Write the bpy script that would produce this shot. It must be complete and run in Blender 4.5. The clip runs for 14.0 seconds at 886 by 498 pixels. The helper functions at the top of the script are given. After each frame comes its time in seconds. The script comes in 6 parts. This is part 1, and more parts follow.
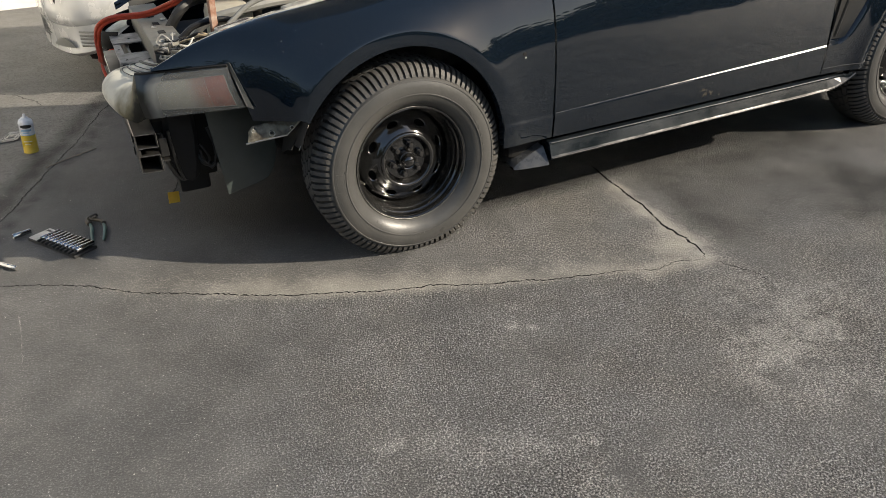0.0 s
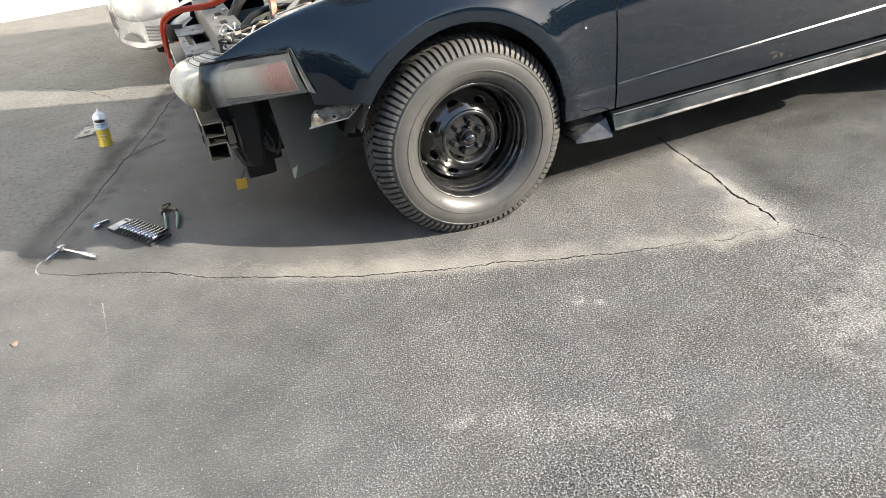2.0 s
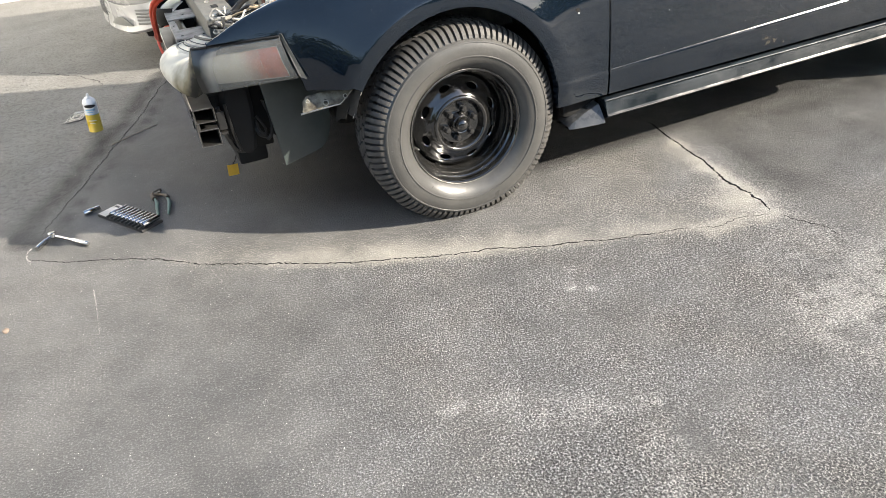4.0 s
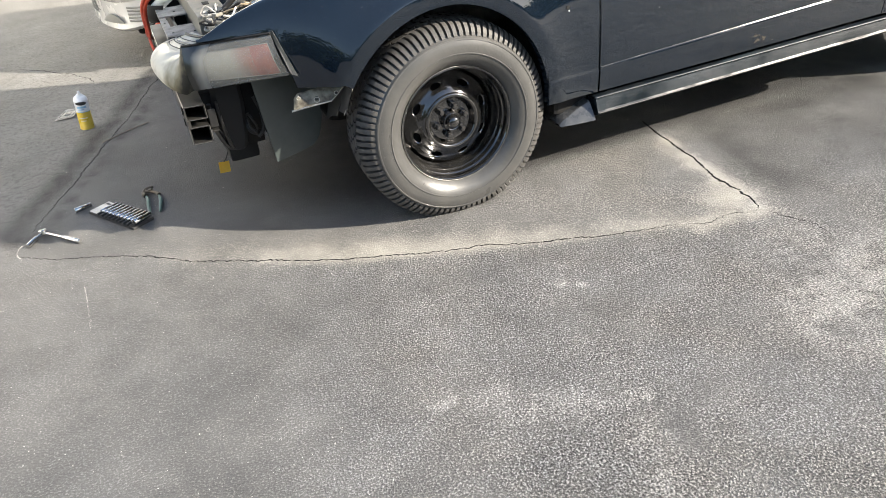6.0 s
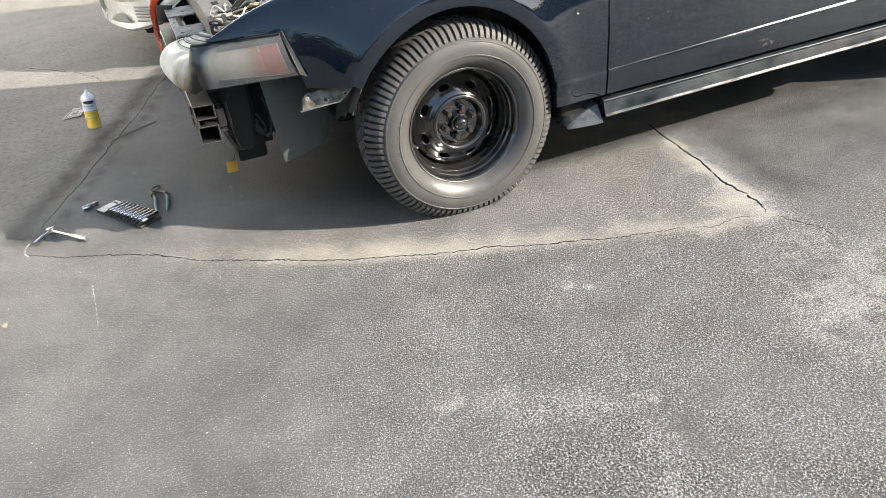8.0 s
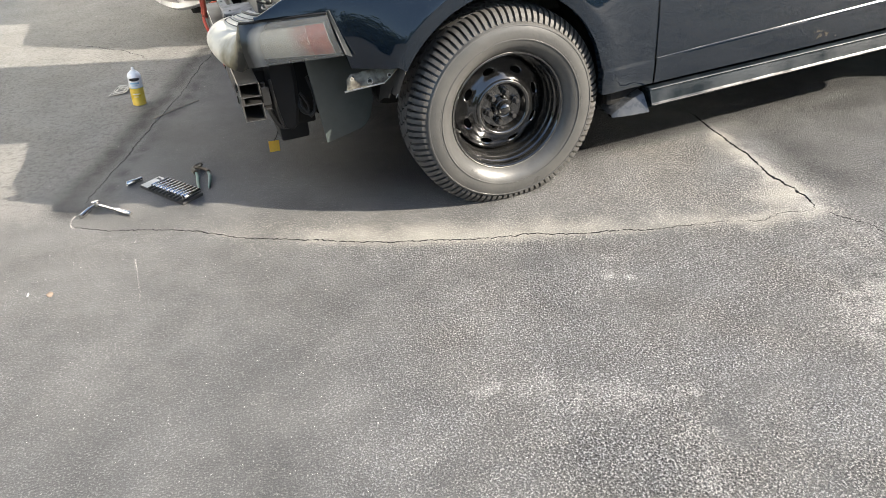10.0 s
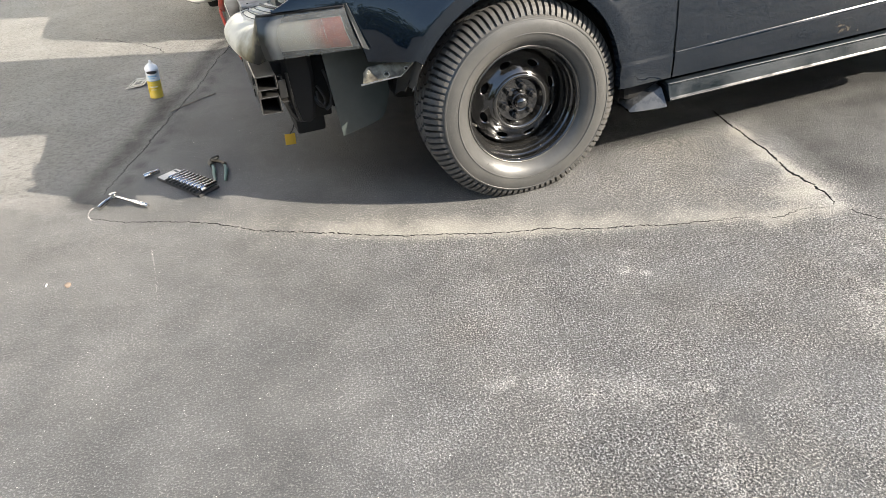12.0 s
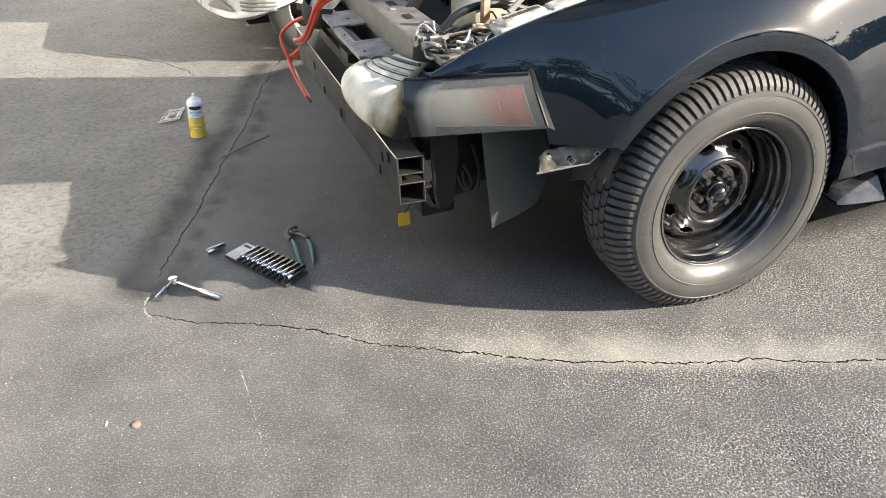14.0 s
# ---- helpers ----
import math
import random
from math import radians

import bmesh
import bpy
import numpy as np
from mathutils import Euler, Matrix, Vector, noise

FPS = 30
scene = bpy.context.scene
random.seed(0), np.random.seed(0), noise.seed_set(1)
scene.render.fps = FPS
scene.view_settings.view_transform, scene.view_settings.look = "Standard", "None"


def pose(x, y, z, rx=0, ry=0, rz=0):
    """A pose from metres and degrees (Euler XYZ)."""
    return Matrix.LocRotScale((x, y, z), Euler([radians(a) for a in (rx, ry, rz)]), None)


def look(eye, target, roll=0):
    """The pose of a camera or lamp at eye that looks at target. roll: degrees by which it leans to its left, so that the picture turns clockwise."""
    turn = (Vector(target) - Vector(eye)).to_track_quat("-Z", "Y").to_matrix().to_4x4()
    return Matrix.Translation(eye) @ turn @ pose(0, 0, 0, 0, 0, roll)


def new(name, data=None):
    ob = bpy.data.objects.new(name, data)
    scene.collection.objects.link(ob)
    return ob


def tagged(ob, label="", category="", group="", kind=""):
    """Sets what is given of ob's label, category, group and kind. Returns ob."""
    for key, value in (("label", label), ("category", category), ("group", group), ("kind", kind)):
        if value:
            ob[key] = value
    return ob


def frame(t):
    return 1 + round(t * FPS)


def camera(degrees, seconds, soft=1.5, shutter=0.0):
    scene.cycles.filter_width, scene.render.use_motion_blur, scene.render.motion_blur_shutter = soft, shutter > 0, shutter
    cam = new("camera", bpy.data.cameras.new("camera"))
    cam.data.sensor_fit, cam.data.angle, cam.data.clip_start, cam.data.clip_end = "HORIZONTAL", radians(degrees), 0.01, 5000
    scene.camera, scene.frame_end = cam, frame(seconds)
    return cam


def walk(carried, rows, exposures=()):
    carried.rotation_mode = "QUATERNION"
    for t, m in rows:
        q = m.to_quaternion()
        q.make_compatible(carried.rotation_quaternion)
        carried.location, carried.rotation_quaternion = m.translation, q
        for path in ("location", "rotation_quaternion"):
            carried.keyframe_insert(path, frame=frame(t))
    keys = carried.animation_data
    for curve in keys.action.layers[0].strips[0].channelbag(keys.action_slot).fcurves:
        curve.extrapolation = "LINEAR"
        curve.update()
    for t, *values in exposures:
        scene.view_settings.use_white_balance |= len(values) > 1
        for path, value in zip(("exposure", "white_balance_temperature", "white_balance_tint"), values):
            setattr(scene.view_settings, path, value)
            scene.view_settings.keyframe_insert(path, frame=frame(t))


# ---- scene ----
cam = camera(61.4, 14.0, 0.7)
PATH = [
    (0, (-0.978, -2.344, 1.389), (-0.243, -0.755, 0.421), -2.5),
    (0.5, (-0.965, -2.36, 1.383), (-0.237, -0.795, 0.373), -3.6),
    (1, (-0.996, -2.345, 1.391), (-0.381, -0.732, 0.381), -5.8),
    (1.5, (-0.994, -2.345, 1.392), (-0.425, -0.714, 0.384), -6.8),
    (2, (-0.986, -2.344, 1.386), (-0.417, -0.711, 0.382), -7.0),
    (2.5, (-0.983, -2.345, 1.383), (-0.415, -0.713, 0.376), -7.0),
    (3, (-0.989, -2.346, 1.383), (-0.419, -0.721, 0.367), -7.0),
    (3.2, (-0.987, -2.342, 1.386), (-0.411, -0.724, 0.362), -6.9),
    (5.5, (-0.978, -2.344, 1.392), (-0.405, -0.74, 0.345), -6.8),
    (6, (-0.977, -2.356, 1.389), (-0.389, -0.756, 0.343), -6.6),
    (6.5, (-0.978, -2.357, 1.391), (-0.379, -0.756, 0.352), -6.5),
    (7, (-0.98, -2.355, 1.392), (-0.385, -0.753, 0.353), -6.4),
    (9.3, (-1.012, -2.349, 1.375), (-0.481, -0.729, 0.329), -6.2),
    (9.5, (-1.013, -2.347, 1.371), (-0.497, -0.723, 0.325), -6.2),
    (10, (-1.02, -2.342, 1.373), (-0.521, -0.719, 0.315), -5.8),
    (10.5, (-1.021, -2.342, 1.374), (-0.542, -0.715, 0.314), -6.1),
    (11, (-1.022, -2.343, 1.371), (-0.546, -0.715, 0.311), -6.1),
    (11.5, (-1.022, -2.341, 1.371), (-0.553, -0.714, 0.307), -6.2),
    (12, (-1.026, -2.339, 1.367), (-0.564, -0.71, 0.302), -6.0),
    (12.5, (-1.056, -2.279, 1.363), (-0.632, -0.648, 0.286), -4.9),
    (12.7, (-1.097, -2.197, 1.361), (-0.744, -0.561, 0.266), -3.9),
    (13, (-1.24, -2.032, 1.366), (-0.83, -0.358, 0.352), -0.8),
    (13.2, (-1.348, -1.929, 1.403), (-0.95, -0.245, 0.4), -1.6),
    (13.5, (-1.398, -1.804, 1.402), (-0.964, -0.14, 0.38), -1.1),
    (13.7, (-1.414, -1.692, 1.389), (-0.918, -0.066, 0.335), -0.7),
    (14, (-1.373, -1.476, 1.397), (-0.82, 0.118, 0.322), -2.7),
]
EXPOSURES = [(0, 0.34, 7050, 10), (0.5, 0.82, 6900, 10), (1.0, 1.14, 6750, 10), (1.5, 1.30, 6750, 10), (3.0, 1.36, 6750, 10), (6.5, 1.42, 6700, 10), (11.0, 1.41, 6750, 10), (13.0, 1.38, 6800, 10), (14.0, 1.36, 6800, 10)]
walk(cam, [(t, look(eye, target, roll)) for t, eye, target, roll in PATH], EXPOSURES)

# ---------------------------------------------------------------- light
SUN_K = (1.47, -1.06, 1.0)          # towards the sun
world = bpy.data.worlds.new("sky")
scene.world = world
world.use_nodes = True
wn = world.node_tree.nodes
sky = wn.new("ShaderNodeTexSky")
sky.sky_type = "NISHITA"
sky.sun_disc = False
sky.sun_elevation = math.atan2(1.0, math.hypot(SUN_K[0], SUN_K[1]))
sky.sun_rotation = math.atan2(SUN_K[0], SUN_K[1])
world.node_tree.links.new(sky.outputs[0], wn["Background"].inputs[0])
wn["Background"].inputs[1].default_value = 0.130
sun_data = bpy.data.lights.new("sun", "SUN")
sun_data.energy, sun_data.angle, sun_data.color = 5.4, radians(0.55), (1.0, 0.93, 0.82)
sun_ob = new("sun", sun_data)
sun_ob.matrix_world = look((20 * SUN_K[0], 20 * SUN_K[1], 20), (0, 0, 0))


# ---------------------------------------------------------------- materials
def node_mat(name):
    m = bpy.data.materials.new(name)
    m.use_nodes = True
    return m, m.node_tree.nodes, m.node_tree.links, m.node_tree.nodes["Principled BSDF"]


def noise_tex(nodes, links, scale, detail=3.0, rough=0.55, coords=None):
    n = nodes.new("ShaderNodeTexNoise")
    n.inputs["Scale"].default_value = scale
    n.inputs["Detail"].default_value = detail
    n.inputs["Roughness"].default_value = rough
    if coords is None:
        coords = nodes.new("ShaderNodeTexCoord").outputs["Object"]
    links.new(coords, n.inputs["Vector"])
    return n.outputs["Fac"]


def ramp(nodes, links, fac, a, b, ca=(0, 0, 0, 1), cb=(1, 1, 1, 1)):
    r = nodes.new("ShaderNodeValToRGB")
    r.color_ramp.elements[0].position, r.color_ramp.elements[1].position = a, b
    r.color_ramp.elements[0].color, r.color_ramp.elements[1].color = ca, cb
    links.new(fac, r.inputs[0])
    return r.outputs[0]


def mix(nodes, links, fac, a, b):
    m = nodes.new("ShaderNodeMix")
    m.data_type = "RGBA"
    for sock, v in ((m.inputs[0], fac), (m.inputs[6], a), (m.inputs[7], b)):
        if hasattr(v, "is_linked"):
            links.new(v, sock)
        else:
            sock.default_value = v if isinstance(v, (int, float)) else (*v[:3], 1)
    return m.outputs[2]


def math_node(nodes, links, op, a, b):
    m = nodes.new("ShaderNodeMath")
    m.operation = op
    for sock, v in ((m.inputs[0], a), (m.inputs[1], b)):
        if hasattr(v, "is_linked"):
            links.new(v, sock)
        else:
            sock.default_value = v
    return m.outputs[0]


def surface(name, colour, rough=0.5, metal=0.0, dirt=None, dirt_amount=0.3, grain=60.0, stain=5.0, bump=0.0, coat=0.0, spread=0.15, spec=0.5):
    """A worn surface: fine grain in the colour, larger stains of dirt, uneven gloss."""
    m, nodes, links, p = node_mat(name)
    fine = noise_tex(nodes, links, grain)
    broad = noise_tex(nodes, links, stain, 5.0, 0.6)
    dark = [c * (1 - spread) for c in colour]
    light = [min(1, c * (1 + spread)) for c in colour]
    col = mix(nodes, links, fine, dark, light)
    if dirt is not None:
        col = mix(nodes, links, math_node(nodes, links, "MULTIPLY", ramp(nodes, links, broad, 0.42, 0.7), dirt_amount), col, dirt)
    links.new(col, p.inputs["Base Color"])
    links.new(ramp(nodes, links, broad, 0.3, 0.7, (max(0, rough - 0.08),) * 3 + (1,), (min(1, rough + 0.1),) * 3 + (1,)), p.inputs["Roughness"])
    p.inputs["Metallic"].default_value = metal
    p.inputs["Coat Weight"].default_value = coat
    p.inputs["Coat Roughness"].default_value = 0.04
    p.inputs["Specular IOR Level"].default_value = spec
    if bump:
        b = nodes.new("ShaderNodeBump")
        b.inputs["Strength"].default_value = 1.0
        b.inputs["Distance"].default_value = bump
        links.new(fine, b.inputs["Height"])
        links.new(b.outputs[0], p.inputs["Normal"])
    return m


def asphalt_material():
    """Worn sealcoat over rounded stones: binder, rubbed stone tips, dust, darker seal bands, painted-in shade under the
    car, open pits.
    """
    m, nodes, links, p = node_mat("sealed_asphalt")
    geo = nodes.new("ShaderNodeTexCoord").outputs["Object"]

    def attribute(name):
        n = nodes.new("ShaderNodeAttribute")
        n.attribute_name = name
        return n.outputs["Fac"]
    worn, seal_and_shade, dust, pitted, pale = attribute("worn"), attribute("seal_and_shade"), attribute("dust"), attribute("pitted"), attribute("pale")

    def M(op, a, b):
        return math_node(nodes, links, op, a, b)

    def grey(v):
        return (v, v, v, 1)
    warp = nodes.new("ShaderNodeVectorMath")
    warp.operation = "MULTIPLY_ADD"
    jitter = nodes.new("ShaderNodeTexNoise")
    jitter.inputs["Scale"].default_value = 150.0
    links.new(geo, jitter.inputs["Vector"])
    links.new(jitter.outputs["Color"], warp.inputs[0])
    warp.inputs[1].default_value = (0.008, 0.008, 0.0)
    links.new(geo, warp.inputs[2])
    cells = nodes.new("ShaderNodeTexVoronoi")
    cells.feature = "SMOOTH_F1"
    cells.inputs["Smoothness"].default_value = 0.35
    cells.inputs["Scale"].default_value = 170.0
    links.new(warp.outputs[0], cells.inputs["Vector"])
    parts = nodes.new("ShaderNodeSeparateColor")
    links.new(cells.outputs["Color"], parts.inputs[0])
    stone = ramp(nodes, links, cells.outputs["Distance"], 0.05, 0.66, grey(1), grey(0))
    fine = noise_tex(nodes, links, 420.0, 2.0, 0.6, geo)
    lump = noise_tex(nodes, links, 165.0, 3.0, 0.60, geo)
    mid = noise_tex(nodes, links, 8.0, 5.0, 0.65, geo)
    broad = noise_tex(nodes, links, 1.5, 5.0, 0.62, geo)
    smear = noise_tex(nodes, links, 3.1, 6.0, 0.72, geo)
    hue = noise_tex(nodes, links, 2.3, 4.0, 0.6, geo)
    stone = M("MULTIPLY", stone, M("ADD", M("MULTIPLY", parts.outputs[0], 0.55), 0.50))
    height = M("ADD", M("MULTIPLY", stone, 0.26), M("ADD", M("MULTIPLY", lump, 1.10), M("MULTIPLY", fine, 0.24)))
    tips = ramp(nodes, links, height, 0.75, 0.91)
    # binder, then its rubbed state
    col = mix(nodes, links, ramp(nodes, links, broad, 0.35, 0.65), (0.052, 0.0515, 0.050), (0.074, 0.073, 0.0705))
    col = mix(nodes, links, M("MULTIPLY", ramp(nodes, links, mid, 0.42, 0.75), 0.4), col, (0.125, 0.122, 0.117))
    rubbed = mix(nodes, links, ramp(nodes, links, hue, 0.40, 0.60), (0.1515, 0.1515, 0.1505), (0.160, 0.155, 0.147))
    col = mix(nodes, links, M("MULTIPLY", worn, 0.95), col, rubbed)
    # rubbed tips, paler still to stand in for the relief's sunlit sides
    tip_colour = mix(nodes, links, ramp(nodes, links, hue, 0.40, 0.60), (0.60, 0.61, 0.62), (0.63, 0.615, 0.58))
    col = mix(nodes, links, M("MULTIPLY", tips, M("ADD", M("MULTIPLY", worn, 0.74), 0.10)), col, tip_colour)
    # thin skin of pale dust in smears, thickest where the seal has stayed smooth
    film = ramp(nodes, links, M("ADD", M("SUBTRACT", smear, M("MULTIPLY", worn, 0.24)), M("MULTIPLY", pale, 0.40)), 0.22, 0.64, grey(0.13), grey(0.34))
    col = mix(nodes, links, M("MULTIPLY", film, M("ADD", M("MULTIPLY", lump, 0.7), 0.40)), col, (0.232, 0.227, 0.214))
    col = mix(nodes, links, M("MULTIPLY", pale, M("ADD", M("MULTIPLY", tips, 0.70), 0.34)), col, (0.68, 0.67, 0.645))
    # grime and painted shade in the hollows between the stones, and coarser pits in the older coat
    hollow = ramp(nodes, links, height, 0.56, 0.72, grey(1), grey(0))
    gaps = M("MULTIPLY", hollow, M("MULTIPLY", M("SUBTRACT", 1.0, M("MULTIPLY", pale, 0.45)), M("ADD", M("MULTIPLY", worn, 0.95), 0.08)))
    col = mix(nodes, links, gaps, col, (0.030, 0.030, 0.031))
    pits = M("MULTIPLY", ramp(nodes, links, noise_tex(nodes, links, 40.0, 4.0, 0.65, geo), 0.50, 0.60), pitted)
    col = mix(nodes, links, M("MULTIPLY", pitted, 0.58), col, (0.275, 0.268, 0.255))
    col = mix(nodes, links, M("MULTIPLY", pits, 0.42), col, (0.060, 0.059, 0.057))
    # kept seal bands, and the car's ground shadow deepened in the colour
    col = mix(nodes, links, M("MULTIPLY", seal_and_shade, 0.92), col, (0.021, 0.021, 0.022))
    # scattered bare white stones
    chips = nodes.new("ShaderNodeTexVoronoi")
    chips.inputs["Scale"].default_value = 78.0
    links.new(geo, chips.inputs["Vector"])
    picks = nodes.new("ShaderNodeSeparateColor")
    links.new(chips.outputs["Color"], picks.inputs[0])
    chip = M("MULTIPLY", M("LESS_THAN", chips.outputs["Distance"], M("MULTIPLY", picks.outputs[1], 0.16)), M("GREATER_THAN", picks.outputs[0], 0.69))
    col = mix(nodes, links, M("MULTIPLY", chip, M("SUBTRACT", 0.75, M("MULTIPLY", seal_and_shade, 0.70))), col, (0.60, 0.59, 0.55))
    broken = M("ADD", M("MULTIPLY", tips, 0.50), M("MULTIPLY", mid, 0.40))
    patchy = ramp(nodes, links, M("ADD", dust, M("SUBTRACT", broken, 0.40)), 0.22, 0.95, grey(0), grey(0.85))
    col = mix(nodes, links, patchy, col, (0.385, 0.364, 0.315))
    # uneven tone of the old coat, in hand-wide and arm-long patches
    tone = M("ADD", M("MULTIPLY", ramp(nodes, links, smear, 0.36, 0.64), 0.24), M("MULTIPLY", ramp(nodes, links, mid, 0.32, 0.68), 0.11))
    shade = nodes.new("ShaderNodeVectorMath")
    shade.operation = "SCALE"
    links.new(col, shade.inputs[0])
    links.new(M("ADD", tone, 0.81), shade.inputs["Scale"])
    links.new(shade.outputs[0], p.inputs["Base Color"])
    links.new(ramp(nodes, links, mid, 0.3, 0.7, grey(0.46), grey(0.66)), p.inputs["Roughness"])
    p.inputs["Specular IOR Level"].default_value = 0.3
    rise = M("SUBTRACT", M("ADD", height, M("MULTIPLY", mid, 1.2)), M("MULTIPLY", pits, 1.0))
    relief = M("MULTIPLY", M("ADD", M("MULTIPLY", worn, 0.95), M("ADD", M("MULTIPLY", pitted, 0.22), 0.22)), M("SUBTRACT", 1.0, M("MULTIPLY", dust, 0.40)))
    b = nodes.new("ShaderNodeBump")
    b.inputs["Distance"].default_value = 0.018
    links.new(relief, b.inputs["Strength"])
    links.new(rise, b.inputs["Height"])
    links.new(b.outputs[0], p.inputs["Normal"])
    return m


def paint_material():
    """Black clearcoat with a wavy skin, fine swirl haze and dust specks."""
    m, nodes, links, p = node_mat("black_car_paint")
    geo = nodes.new("ShaderNodeTexCoord").outputs["Object"]
    film = noise_tex(nodes, links, 2.6, 6.0, 0.6, geo)
    specks = noise_tex(nodes, links, 420.0, 1.0, 0.5, geo)
    wave = noise_tex(nodes, links, 5.5, 2.0, 0.45, geo)
    col = mix(nodes, links, math_node(nodes, links, "MULTIPLY", ramp(nodes, links, film, 0.45, 0.8), 0.5), (0.0042, 0.0082, 0.0142), (0.0078, 0.0102, 0.0132))
    col = mix(nodes, links, math_node(nodes, links, "MULTIPLY", ramp(nodes, links, specks, 0.745, 0.79), 0.5), col, (0.14, 0.13, 0.11))
    links.new(col, p.inputs["Base Color"])
    links.new(ramp(nodes, links, film, 0.3, 0.75, (0.17,) * 3 + (1,), (0.27,) * 3 + (1,)), p.inputs["Roughness"])
    p.inputs["Specular IOR Level"].default_value = 0.02
    p.inputs["Coat Weight"].default_value = 1.0
    p.inputs["Coat IOR"].default_value = 1.58
    links.new(ramp(nodes, links, film, 0.35, 0.75, (0.012,) * 3 + (1,), (0.04,) * 3 + (1,)), p.inputs["Coat Roughness"])
    b = nodes.new("ShaderNodeBump")
    b.inputs["Distance"].default_value = 0.0018
    links.new(wave, b.inputs["Height"])
    links.new(b.outputs[0], p.inputs["Normal"])
    links.new(b.outputs[0], p.inputs["Coat Normal"])
    return m


def overspray_material():
    """White plastic with a black spray-paint mist that grows towards the lamp."""
    m, nodes, links, p = node_mat("oversprayed_white_plastic")
    att = nodes.new("ShaderNodeAttribute")
    att.attribute_name = "mist"
    geo = nodes.new("ShaderNodeTexCoord").outputs["Object"]
    blotch = noise_tex(nodes, links, 12.0, 3.0, 0.5, geo)
    k = math_node(nodes, links, "ADD", att.outputs["Fac"], math_node(nodes, links, "MULTIPLY", math_node(nodes, links, "SUBTRACT", blotch, 0.5), 1.35))
    col = mix(nodes, links, ramp(nodes, links, k, 0.02, 0.55), (0.64, 0.615, 0.52), (0.19, 0.165, 0.10))
    col = mix(nodes, links, ramp(nodes, links, k, 0.60, 1.02), col, (0.011, 0.011, 0.009))
    links.new(col, p.inputs["Base Color"])
    p.inputs["Roughness"].default_value = 0.5
    p.inputs["Specular IOR Level"].default_value = 0.16
    return m


def lens_material():
    """Hazed clear plastic, misted with black spray at the front edge; a dark reflection is painted along the top."""
    m, nodes, links, p = node_mat("hazed_lamp_lens")
    att = nodes.new("ShaderNodeAttribute")
    att.attribute_name = "mist"
    geo = nodes.new("ShaderNodeTexCoord").outputs["Object"]
    blotch = noise_tex(nodes, links, 11.0, 4.0, 0.55, geo)
    k = math_node(nodes, links, "ADD", att.outputs["Fac"], math_node(nodes, links, "MULTIPLY", math_node(nodes, links, "SUBTRACT", blotch, 0.5), 0.5))
    p.inputs["Roughness"].default_value = 0.30
    links.new(mix(nodes, links, ramp(nodes, links, k, 0.35, 0.8), (0.235, 0.232, 0.212), (0.010, 0.009, 0.007)), p.inputs["Base Color"])
    p.inputs["Coat Weight"].default_value = 0.7
    p.inputs["Coat Roughness"].default_value = 0.12
    clear = nodes.new("ShaderNodeBsdfTransparent")
    clear.inputs[0].default_value = (0.92, 0.94, 0.92, 1)
    mixer = nodes.new("ShaderNodeMixShader")
    haze = ramp(nodes, links, math_node(nodes, links, "ADD", math_node(nodes, links, "MULTIPLY", blotch, 0.45), att.outputs["Fac"]), 0.10, 0.95, (0.36,) * 3 + (1,), (0.97,) * 3 + (1,))
    links.new(haze, mixer.inputs[0])
    links.new(clear.outputs[0], mixer.inputs[1])
    links.new(p.outputs[0], mixer.inputs[2])
    links.new(mixer.outputs[0], nodes["Material Output"].inputs[0])
    return m


def amber_material():
    """Red-amber prisms that fade into the silvered bowl beside them."""
    m, nodes, links, p = node_mat("amber_reflector")
    att = nodes.new("ShaderNodeAttribute")
    att.attribute_name = "mist"
    geo = nodes.new("ShaderNodeTexCoord").outputs["Object"]
    blotch = noise_tex(nodes, links, 24.0, 4.0, 0.6, geo)
    k = math_node(nodes, links, "ADD", att.outputs["Fac"], math_node(nodes, links, "MULTIPLY", math_node(nodes, links, "SUBTRACT", blotch, 0.5), 0.35))
    amber = mix(nodes, links, ramp(nodes, links, blotch, 0.35, 0.65), (0.26, 0.060, 0.036), (0.18, 0.045, 0.030))
    links.new(mix(nodes, links, ramp(nodes, links, k, 0.2, 0.9), amber, (0.25, 0.24, 0.215)), p.inputs["Base Color"])
    p.inputs["Roughness"].default_value = 0.35
    return m


def glass_material():
    m, nodes, links, p = node_mat("tinted_window_glass")
    p.inputs["Base Color"].default_value = (0.35, 0.4, 0.4, 1)
    p.inputs["Roughness"].default_value = 0.02
    p.inputs["Transmission Weight"].default_value = 1.0
    return m


ASPHALT = asphalt_material()
CRACK = surface("crack_dirt", (0.016, 0.015, 0.014), 0.95, grain=200, bump=0.002)
PAINT = paint_material()
WHITE_MIST = overspray_material()
LENS = lens_material()
GLASS = glass_material()
RUBBER = surface("tyre_rubber", (0.066, 0.065, 0.062), 0.34, dirt=(0.105, 0.101, 0.092), dirt_amount=0.6, grain=90, stain=7, bump=0.0006)
RUBBER_DUSTY = surface("dusty_tread_rubber", (0.062, 0.060, 0.057), 0.6, dirt=(0.105, 0.095, 0.08), dirt_amount=0.5, grain=120, stain=9, bump=0.001)
# lightened black paint for edges that gleam in the sun
LIT_EDGE = surface("dusty_scuffed_black_paint", (0.024, 0.025, 0.028), 0.40, dirt=(0.05, 0.05, 0.05), dirt_amount=0.6, grain=120, stain=20, spec=0.22)
SKIRT_PAINT = surface("dusty_skirt_paint", (0.007, 0.010, 0.0125), 0.14, dirt=(0.024, 0.027, 0.029), dirt_amount=0.45, grain=90, stain=13, coat=0.2)
